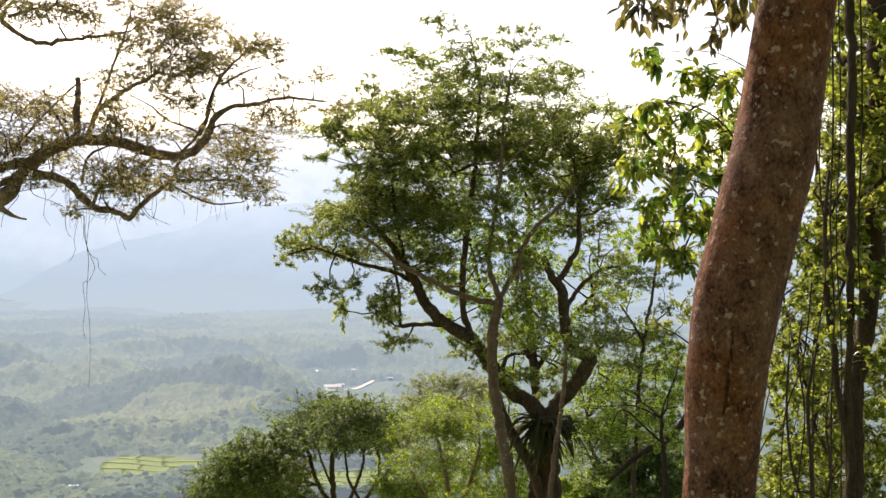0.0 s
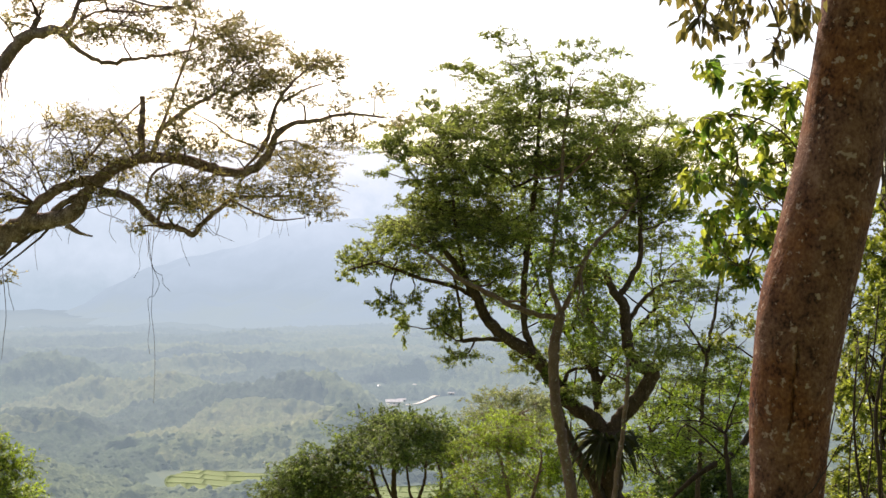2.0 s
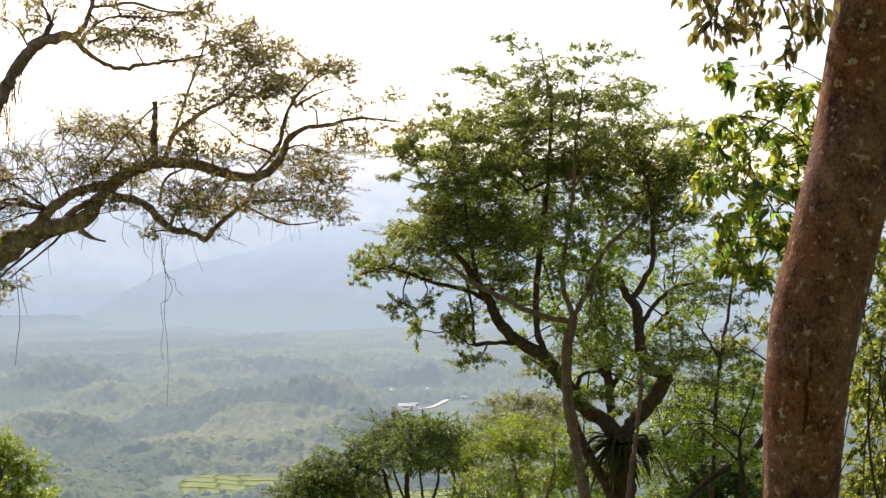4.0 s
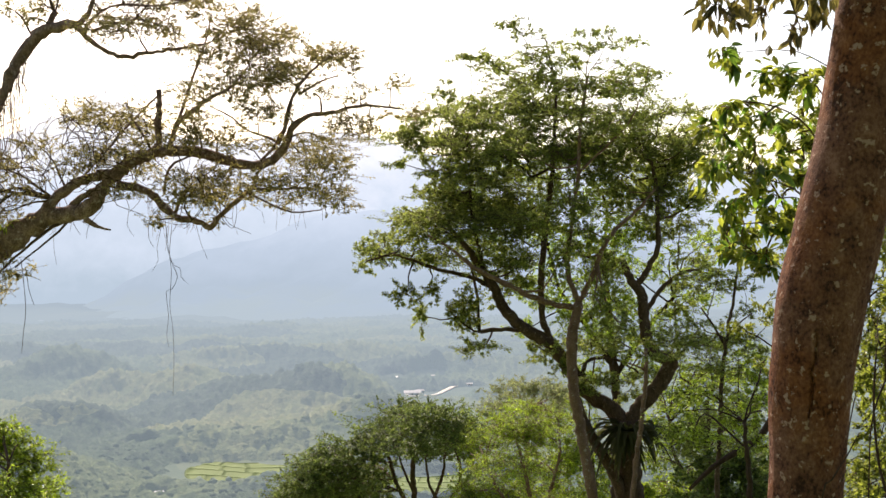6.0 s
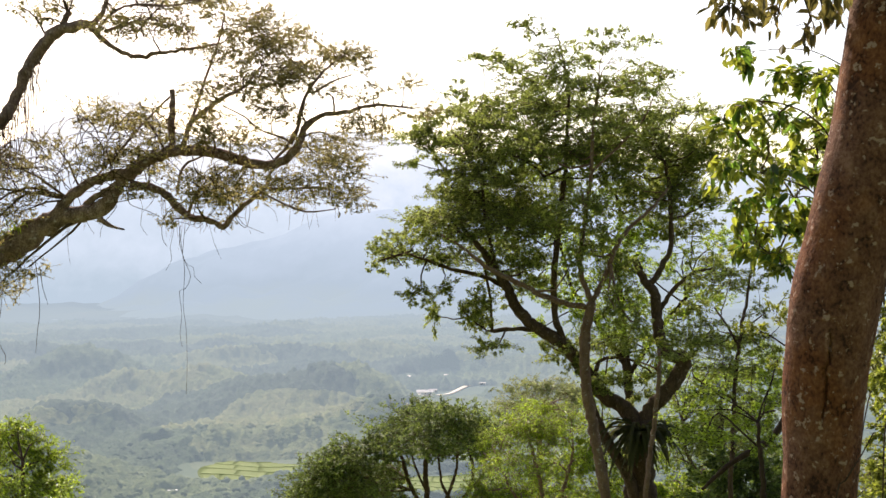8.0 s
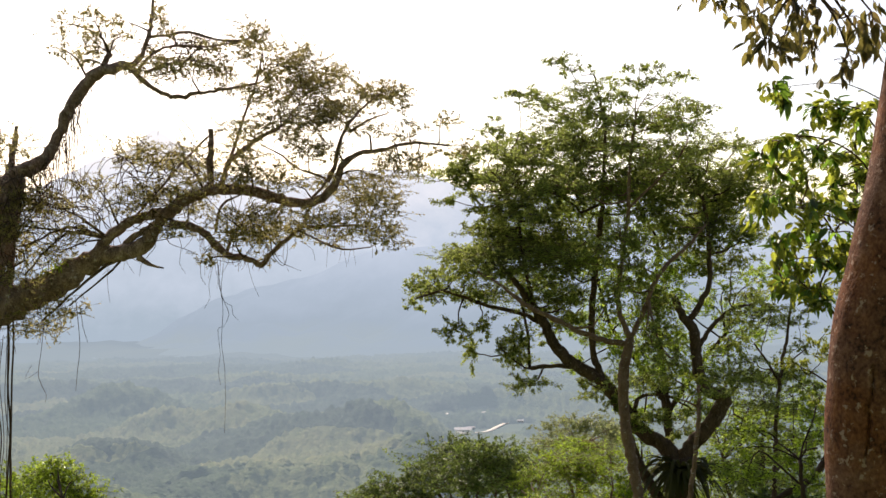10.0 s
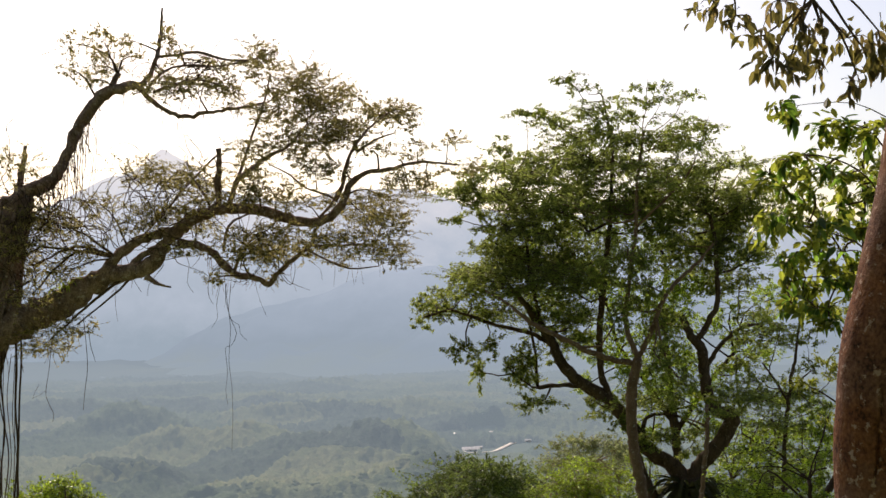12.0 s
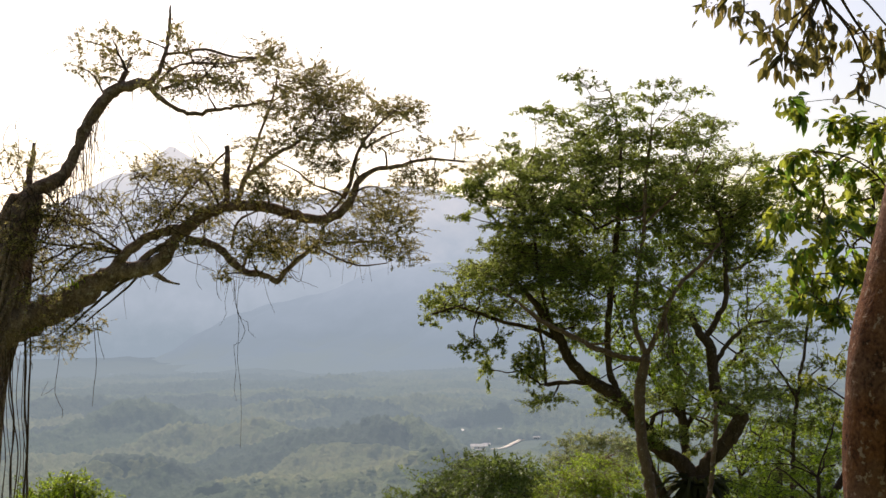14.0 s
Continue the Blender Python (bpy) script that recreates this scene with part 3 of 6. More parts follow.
FORKED_PADS = [
    [(-0.21, 31.4, 7.28, 0.36, 0.14), (0.21, 31.41, 7.01, 0.44, 0.15), (0.67, 30.97, 6.38, 0.63, 0.33),
    (0.78, 30.65, 5.85, 0.84, 0.27), (-0.82, 30.88, 6.32, 0.55, 0.16), (-0.33, 32.61, 6.3, 0.58, 0.17),
    (0.08, 33.59, 6, 0.59, 0.21), (-1.16, 30.92, 6.4, 0.22, 0.11)],
    [(-1.65, 30.37, 5.51, 0.38, 0.19), (-2.16, 33.75, 5.61, 0.36, 0.18), (-0.89, 32.12, 5.52, 0.71, 0.26),
    (0.01, 31.66, 5.23, 0.87, 0.28), (-1.16, 31.05, 4.84, 0.85, 0.22), (-2.61, 32.34, 4.83, 0.43, 0.23),
    (-2.09, 33.17, 4.66, 0.91, 0.29), (-2.6, 31.84, 4.31, 0.42, 0.23), (-1.39, 31.72, 4.11, 1.01, 0.34)],
    [(-2.86, 30.4, 3.81, 0.4, 0.11), (-2.55, 33.5, 4.16, 0.37, 0.13), (-0.33, 30.32, 4.3, 0.8, 0.38),
    (0.22, 31.98, 3.74, 0.57, 0.34), (0.96, 33.22, 5.29, 0.97, 0.29), (-1.14, 30.67, 3.35, 0.73, 0.22),
    (-1.88, 32.83, 2.92, 1.05, 0.35), (-2.71, 33.62, 2.62, 0.51, 0.27)],
    [(-0.89, 32.42, 2.73, 1.18, 0.43), (-0.29, 32.92, 3.13, 0.87, 0.29), (-1.36, 30.74, 2.13, 1.25, 0.33),
    (-2.53, 31.79, 2.11, 0.7, 0.25), (-0.03, 30.88, 2.27, 0.68, 0.33), (-3.54, 33.1, 2.05, 0.59, 0.25),
    (-3.77, 31.34, 1.72, 0.36, 0.17), (-3.97, 31.85, 1.3, 0.25, 0.11)],
    [(-3.3, 33.6, 1.61, 0.77, 0.25), (-2.37, 33.13, 1.61, 0.91, 0.23), (-0.92, 33.52, 1.73, 0.92, 0.3),
    (-0.28, 31.85, 1.44, 0.85, 0.28), (-3, 31.96, 0.59, 0.31, 0.31), (-2.63, 32.73, 0.09, 0.2, 0.35),
    (-2.24, 31.93, 0.76, 0.37, 0.23), (-1.69, 31.33, 0.15, 0.22, 0.33)],
    [(-1.4, 31.73, -0.07, 0.39, 0.36), (-0.98, 31.01, -0.61, 0.49, 0.18), (-1.31, 31.66, 0.46, 0.42, 0.25),
    (-0.62, 33.37, 0.4, 0.3, 0.24), (0.71, 33.29, -0.92, 0.44, 0.27), (0.26, 32.36, -0.7, 0.31, 0.21),
    (1.72, 32, -0.65, 0.74, 0.21), (2.25, 31.55, -0.64, 0.64, 0.2)],
    [(2.15, 31.01, -1.51, 0.55, 0.27), (1.69, 31.45, -1.72, 0.33, 0.19), (3.13, 32.68, -1.49, 0.4, 0.17),
    (2.57, 32.88, -2.02, 0.49, 0.15), (0.93, 31.67, -1.19, 0.28, 0.2), (-0.56, 32.69, 0.96, 0.87, 0.23),
    (0.23, 32.66, 1.4, 0.58, 0.26)],
]
FORKED_PADS_RIGHT = [
    [(-1.22, 32.62, 4.5, 0.87, 0.26), (0.08, 32.52, 4.75, 0.81, 0.26), (1.24, 32.83, 4.2, 0.87, 0.29),
    (2.31, 31.56, 4.27, 0.84, 0.25), (3.26, 32.65, 4.57, 0.66, 0.23), (-1.72, 31.3, 3.69, 0.78, 0.25),
    (-0.63, 31.95, 3.59, 0.85, 0.25), (4.01, 32.86, 4.21, 0.67, 0.26)],
    [(-2.08, 32.69, 2.62, 0.95, 0.29), (-1.16, 31.26, 2.41, 0.97, 0.28), (-0.36, 33.6, 2.62, 0.74, 0.3),
    (3.42, 32.54, 3.32, 0.72, 0.35), (3.68, 32.29, 4.02, 0.57, 0.29), (-0.33, 30.24, 3.86, 0.67, 0.27),
    (1.36, 32.17, 4.58, 0.71, 0.28), (1.59, 31.1, 3.52, 0.63, 0.3), (0.69, 32.62, 3.17, 0.58, 0.32),
    (-2.03, 31.87, 3.16, 0.56, 0.2)],
    [(3.76, 33.01, 3.67, 0.88, 0.5), (3.27, 32.47, 2.91, 0.72, 0.4), (4.05, 32.95, 4.66, 0.85, 0.29),
    (3.59, 31.51, 5.08, 0.7, 0.2), (4.27, 32.46, 5.21, 0.43, 0.17), (4.46, 32.76, 2.93, 0.61, 0.29),
    (4.5, 33.05, 3.93, 0.61, 0.32), (3.01, 31.52, 4.1, 0.7, 0.33)],
    [(4.07, 33.1, 2.18, 0.76, 0.26), (4.4, 33.18, 1.45, 0.59, 0.21), (4.62, 32.6, 0.76, 0.58, 0.2),
    (3.98, 33.52, 0.14, 0.59, 0.21), (3.49, 33.46, 2.21, 0.59, 0.3), (2.63, 32.06, 3.18, 0.57, 0.34),
    (2.35, 32.09, 3.75, 0.51, 0.26), (4.08, 30.93, -0.43, 0.85, 0.22)],
]
FORKED_PADS_DENSE = [
    [(-2.5, 31.2, 2.6, 0.9, 0.28), (-1.0, 32.4, 2.7, 0.9, 0.26), (-1.9, 33.0, 3.4, 0.8, 0.26), (4.1, 31.8, 4.2, 0.6, 0.26),
    (-2.6, 32.0, 4.6, 0.6, 0.22), (-1.2, 31.2, 4.7, 0.65, 0.22), (-0.2, 33.2, 5.8, 0.6, 0.2), (2.4, 31.8, 5.6, 0.55, 0.18)],
    [(-2.1, 31.5, 5.0, 0.7, 0.22), (-0.9, 32.5, 5.1, 0.75, 0.24), (0.3, 31.2, 5.3, 0.7, 0.24), (1.3, 32.4, 5.2, 0.7, 0.22),
    (2.2, 31.4, 4.9, 0.7, 0.22), (3.2, 32.2, 4.9, 0.65, 0.22), (-1.6, 33.0, 4.3, 0.7, 0.24), (0.6, 32.8, 4.5, 0.7, 0.24)],
]
tree("forked_tree", "tall forked tree with a dark trunk and layered green crown", BARK_DARK, LEAF_CANOPY, [FORKED[0]] + [[(x, y, z, 0.85 * q) for x, y, z, q in limb] for limb in FORKED[1:]],
     sum(FORKED_PADS + FORKED_PADS_RIGHT + FORKED_PADS_DENSE, []), 11, dens=3200, leaf=0.064, slim=0.28, per_twig=26, loose=0.42, split=4, spread=1.7)

# an added tree close behind it: backlit crown patches given brighter leaf colour
BACK = [
    [(2.44, 35, -11.08, 0.186), (2.47, 35, -7.05, 0.155), (2.51, 35, -4.73, 0.139), (2.55, 35, -2.4, 0.124),
    (2.42, 35, -0.86, 0.108), (2.34, 35, 0.38, 0.077), (2.26, 35, 1.78, 0.046)],
    [(2.48, 35, -1.48, 0.077), (1.65, 35, -0.24, 0.062), (1.02, 35, 0.69, 0.046), (0.71, 35, 1.93, 0.039),
    (0.24, 35, 3.16, 0.031)],
    [(2.26, 35, 1.78, 0.046), (2.34, 35, 2.86, 0.039), (1.79, 35, 3.94, 0.031)],
    [(2.5, 35, -1.79, 0.077), (3.35, 35, -0.54, 0.062), (4.12, 35, 0.39, 0.046)],
]
BACK_PADS = [
    [(-0.37, 34.3, 3.74, 0.91, 0.3), (0.97, 33.44, 3.54, 0.83, 0.33), (2.22, 34.37, 3.29, 0.76, 0.3),
    (3.42, 34.26, 3.74, 0.76, 0.3), (-0.65, 33.08, 2.2, 0.88, 0.26), (0.54, 33.94, 2.22, 0.75, 0.3),
    (2.9, 33.45, 2.36, 0.59, 0.3), (3.89, 33.11, 2.79, 0.59, 0.29), (-1.24, 33.27, 3.08, 0.74, 0.24),
    (1.72, 33.63, 4.15, 0.74, 0.27)],
    [(2.15, 33.36, 1.62, 0.68, 0.5), (1.71, 33.39, 0.88, 0.59, 0.5), (2.43, 33.07, 0.38, 0.59, 0.5),
    (1.29, 33.93, -0.18, 0.45, 0.39), (2.93, 33.76, -0.54, 0.54, 0.27), (0.55, 34.22, 0.71, 0.55, 0.39),
    (3.57, 34.18, 1.17, 0.54, 0.3), (4.01, 33.48, 1.7, 0.53, 0.24)],
    [(4.56, 34.81, 0.39, 0.62, 0.28), (3.74, 33, -0.13, 0.53, 0.23), (1.14, 33.81, 1.92, 0.6, 0.39),
    (1.72, 33.56, 2.81, 0.59, 0.39), (2.63, 33.82, 2.22, 0.54, 0.33), (-0.06, 33.23, 0.73, 0.44, 0.26),
    (5, 34.66, 1.93, 0.46, 0.28), (3.23, 33.75, -1.07, 0.54, 0.21)],
    [(1.75, 34.07, 0.11, 0.51, 0.3), (2.74, 35.23, 1.31, 0.47, 0.37), (4.78, 34.19, 1.17, 0.45, 0.24),
    (4.29, 35.09, 0.69, 0.47, 0.22), (2.24, 34.68, -0.53, 0.55, 0.25), (1.5, 35.16, -1.49, 0.47, 0.22),
    (2.96, 35.92, -1.71, 0.48, 0.19), (-0.69, 35.64, 1.93, 0.47, 0.22)],
    [(0.8, 34.2, 0.3, 0.5, 0.28), (1.9, 33.6, -0.3, 0.5, 0.28), (2.8, 34.3, 0.2, 0.5, 0.28), (3.3, 33.7, -0.5, 0.45, 0.24), (0.2, 34.4, -0.4, 0.4, 0.22)],
]
tree("backlit_tree", "added green tree carrying the forked crown's backlit patches in brighter colour", BARK_SHADE, LEAF_BACKLIT, BACK, sum(BACK_PADS, []), 25, dens=2500, leaf=0.07, per_twig=26)

# the slender tree in front of it
SLENDER = [
    [(1.96, 30, -9.27, 0.170), (1.79, 30, -5.81, 0.135), (1.63, 30, -4.25, 0.123), (1.42, 30, -2.9, 0.123),
    (1.23, 30, -1.83, 0.123), (1.17, 30, -1.17, 0.123), (1.16, 30, -0.51, 0.123), (1.28, 30, 0.22, 0.113),
    (1.33, 30, 0.45, 0.101)],
    [(1.28, 30, 0.32, 0.068), (0.88, 30, 0.38, 0.068), (0.21, 30, 0.61, 0.068), (-0.45, 30, 0.95, 0.056),
    (-1.11, 30, 1.29, 0.056), (-1.65, 30, 1.74, 0.033), (-2.18, 30, 2.07, 0.023)],
    [(1.33, 30, 0.42, 0.068), (1.58, 30, 0.89, 0.056), (1.94, 30, 1.75, 0.050), (2.27, 30, 2.2, 0.045),
    (2.73, 30, 2.61, 0.033), (3.13, 30, 3.08, 0.023)],
    [(1.33, 30, 0.42, 0.068), (1.09, 30, 1.22, 0.056), (1.17, 30, 2.15, 0.050), (1.35, 30, 3.47, 0.045),
    (1.43, 30, 4.67, 0.033), (1.6, 30, 5.73, 0.023)],
    [(1.35, 30, 3.47, 0.033), (1.93, 30, 4.01, 0.028), (2.53, 30, 4.6, 0.023)],
]
SLENDER_PADS = [
    [(1.67, 29.75, 6.68, 0.37, 0.13), (1.96, 29.46, 6.36, 0.63, 0.13), (2.66, 31.45, 6.8, 0.31, 0.08),
    (2.35, 29.98, 5.7, 0.77, 0.2), (2.95, 29.36, 5.75, 0.39, 0.13), (1.53, 29.93, 5.46, 0.77, 0.24),
    (2.56, 28.87, 5.24, 0.51, 0.15), (1.35, 30.37, 6.18, 0.35, 0.16)],
    [(1.59, 29.83, 4.76, 0.77, 0.18), (2.31, 29.38, 4.54, 0.68, 0.22), (0.92, 30.85, 4.04, 0.82, 0.35),
    (2, 30.98, 4.19, 0.79, 0.36), (1.11, 28.54, 2.85, 0.63, 0.35), (0.5, 30.1, 2.39, 0.61, 0.35),
    (1.53, 29.32, 2.11, 0.49, 0.34), (2.32, 31.31, 3.53, 0.55, 0.28)],
    [(1.99, 30.85, 1.21, 0.49, 0.46), (1.79, 29.24, 0.45, 0.36, 0.44), (0.86, 29.3, 1.36, 0.39, 0.31),
    (2.26, 28.96, 0.02, 0.31, 0.31), (1.34, 31.47, 1.9, 0.47, 0.28), (-0.06, 29.38, 3.95, 0.52, 0.26)],
]
tree("slender_tree", "slender pale-barked tree with a high feathery green crown", BARK_PALE, LEAF_CANOPY, SLENDER,
     sum(SLENDER_PADS, []), 12, dens=3100, leaf=0.063, slim=0.28, per_twig=26, loose=0.42, split=4, spread=1.7)

# the leaning old tree, with its long limbs
OLD = [
    [(-14.44, 28, -8.18, 0.991), (-14.4, 28, -4.01, 0.768), (-14.17, 28, -0.94, 0.694), (-13.88, 28, 0.6, 0.644),
    (-13.47, 28, 1.63, 0.570), (-13.21, 28, 2.66, 0.446), (-12.97, 28, 3.69, 0.396), (-12.74, 28, 4.33, 0.297)],
    [(-13.74, 28, 0.96, 0.471), (-13.2, 28, 1.27, 0.409), (-12.4, 28, 1.59, 0.347), (-11.73, 28, 1.89, 0.310),
    (-11.06, 28, 2.3, 0.260), (-10.53, 28, 2.53, 0.204), (-10, 28, 2.61, 0.186), (-9.66, 28, 2.7, 0.186),
    (-9.4, 28, 3.03, 0.161), (-9.18, 28, 3.35, 0.149), (-8.78, 28, 3.67, 0.142), (-8.52, 28, 3.8, 0.136),
    (-8.08, 28, 3.97, 0.130), (-7.48, 28, 3.97, 0.118), (-6.83, 28, 3.86, 0.118), (-6.21, 28, 3.65, 0.111),
    (-5.6, 28, 3.66, 0.099), (-5.23, 28, 3.97, 0.087), (-5.03, 28, 4.41, 0.074), (-4.67, 28, 4.7, 0.056),
    (-4.13, 28, 4.76, 0.043), (-3.37, 28, 4.92, 0.031), (-2.64, 28, 4.82, 0.019)],
    [(-12.87, 28, 4.14, 0.218), (-12.53, 28, 4.46, 0.178), (-11.97, 28, 4.68, 0.159), (-11.65, 28, 5.15, 0.119),
    (-11.38, 28, 5.73, 0.129), (-11.08, 28, 6.24, 0.139), (-10.68, 28, 6.67, 0.139), (-10.31, 28, 6.8, 0.119),
    (-9.88, 28, 6.83, 0.089), (-9.64, 28, 6.56, 0.059), (-9.35, 28, 6.3, 0.050), (-8.8, 28, 6.09, 0.050),
    (-8.25, 28, 6.17, 0.040), (-7.72, 28, 6.24, 0.035), (-7.2, 28, 6.3, 0.030), (-6.84, 28, 6.37, 0.020)],
    [(-9.86, 28, 6.82, 0.069), (-9.62, 28, 7.04, 0.059), (-9.44, 28, 7.51, 0.050), (-9.35, 28, 8.03, 0.040),
    (-9.31, 28, 8.6, 0.025)],
    [(-9.4, 28, 7.48, 0.035), (-8.98, 28, 7.51, 0.035), (-8.5, 28, 7.56, 0.035), (-7.87, 28, 7.37, 0.030),
    (-7.32, 28, 7.33, 0.025), (-6.7, 28, 7.49, 0.015)],
    [(-9.7, 28, 6.72, 0.040), (-9.32, 28, 7.12, 0.030), (-8.79, 28, 7.27, 0.030), (-8.14, 28, 7.21, 0.025),
    (-7.32, 28, 7.31, 0.020)],
    [(-9.52, 28, 6.68, 0.040), (-9.06, 28, 6.82, 0.030), (-8.51, 28, 6.93, 0.025), (-7.88, 28, 6.76, 0.015)],
    [(-10.52, 28, 6.74, 0.069), (-10.44, 28, 6.97, 0.069), (-10.35, 28, 7.13, 0.059)],
    [(-12.8, 28, 4.14, 0.099), (-12.64, 28, 4.98, 0.069), (-12.56, 28, 5.53, 0.040)],
    [(-8.97, 28, 3.25, 0.089), (-8.6, 28, 3.19, 0.089), (-8.2, 28, 3.02, 0.084), (-7.91, 28, 2.71, 0.084),
    (-7.61, 28, 2.48, 0.079), (-7.17, 28, 2.4, 0.069), (-6.88, 28, 2.27, 0.069), (-6.72, 28, 2.46, 0.055),
    (-6.34, 28, 2.81, 0.050), (-5.94, 28, 3.11, 0.045), (-5.8, 28, 3.43, 0.035), (-5.69, 28, 3.68, 0.030)],
    [(-5.94, 28, 3.11, 0.035), (-5.23, 28, 3.09, 0.030), (-4.73, 28, 3.11, 0.025), (-4.26, 28, 2.97, 0.015)],
    [(-6, 28, 3.02, 0.030), (-5.58, 28, 2.79, 0.025), (-5.06, 28, 2.57, 0.020), (-4.39, 28, 2.62, 0.012)],
    [(-8.04, 28, 3.95, 0.079), (-8.03, 28, 4.57, 0.069), (-8.01, 28, 5, 0.064), (-8.02, 28, 5.34, 0.059)],
    [(-7.81, 28, 3.95, 0.069), (-7.71, 28, 4.3, 0.064), (-7.59, 28, 4.59, 0.059), (-7.3, 28, 4.84, 0.050),
    (-6.85, 28, 5.14, 0.045), (-6.4, 28, 5.36, 0.035), (-5.98, 28, 5.84, 0.020)],
    [(-7.64, 28, 4.51, 0.040), (-7.39, 28, 5.16, 0.035), (-7.17, 28, 5.81, 0.030), (-6.95, 28, 6.4, 0.025),
    (-6.8, 28, 6.99, 0.015)],
    [(-5.36, 28, 4.08, 0.059), (-5.18, 28, 4.47, 0.050), (-5.11, 28, 4.82, 0.045), (-4.89, 28, 5.32, 0.040),
    (-4.52, 28, 5.74, 0.030), (-4.12, 28, 6.04, 0.015)],
    [(-4.86, 28, 5.19, 0.030), (-4.46, 28, 5.42, 0.025), (-4.02, 28, 5.57, 0.015)],
    [(-8.03, 28, 5.21, 0.025), (-8.58, 28, 4.69, 0.025), (-9.22, 28, 4, 0.025), (-9.84, 28, 3.35, 0.025)],
    [(-8.13, 28, 3.89, 0.030), (-8.48, 28, 4.5, 0.025), (-8.75, 28, 4.81, 0.020)],
    [(-7.92, 28, 3.02, 0.030), (-7.86, 28, 3.45, 0.030), (-7.67, 28, 3.7, 0.025), (-7.24, 28, 3.89, 0.020)],
    [(-7.67, 28, 2.59, 0.040), (-7.51, 28, 2.96, 0.030), (-7.29, 28, 3.26, 0.020)],
    [(-5.73, 28, 3.73, 0.030), (-5.38, 28, 4.14, 0.030), (-6, 28, 4.39, 0.020), (-6.37, 28, 4.7, 0.020),
    (-6.84, 28, 4.94, 0.015)],
    [(-9.71, 28, 2.49, 0.079), (-9.42, 28, 2.3, 0.040), (-9.13, 28, 2.23, 0.020)],
    [(-10.75, 27.9, 2.45, 0.13), (-10.45, 27.9, 2.85, 0.12), (-10.0, 27.9, 3.2, 0.11), (-9.55, 27.95, 3.4, 0.11), (-9.1, 28, 3.5, 0.1)],
    [(-10.06, 28, 2.73, 0.089), (-9.87, 28, 2.92, 0.079), (-9.58, 28, 3.08, 0.079), (-9.31, 28, 3.15, 0.059)],
]
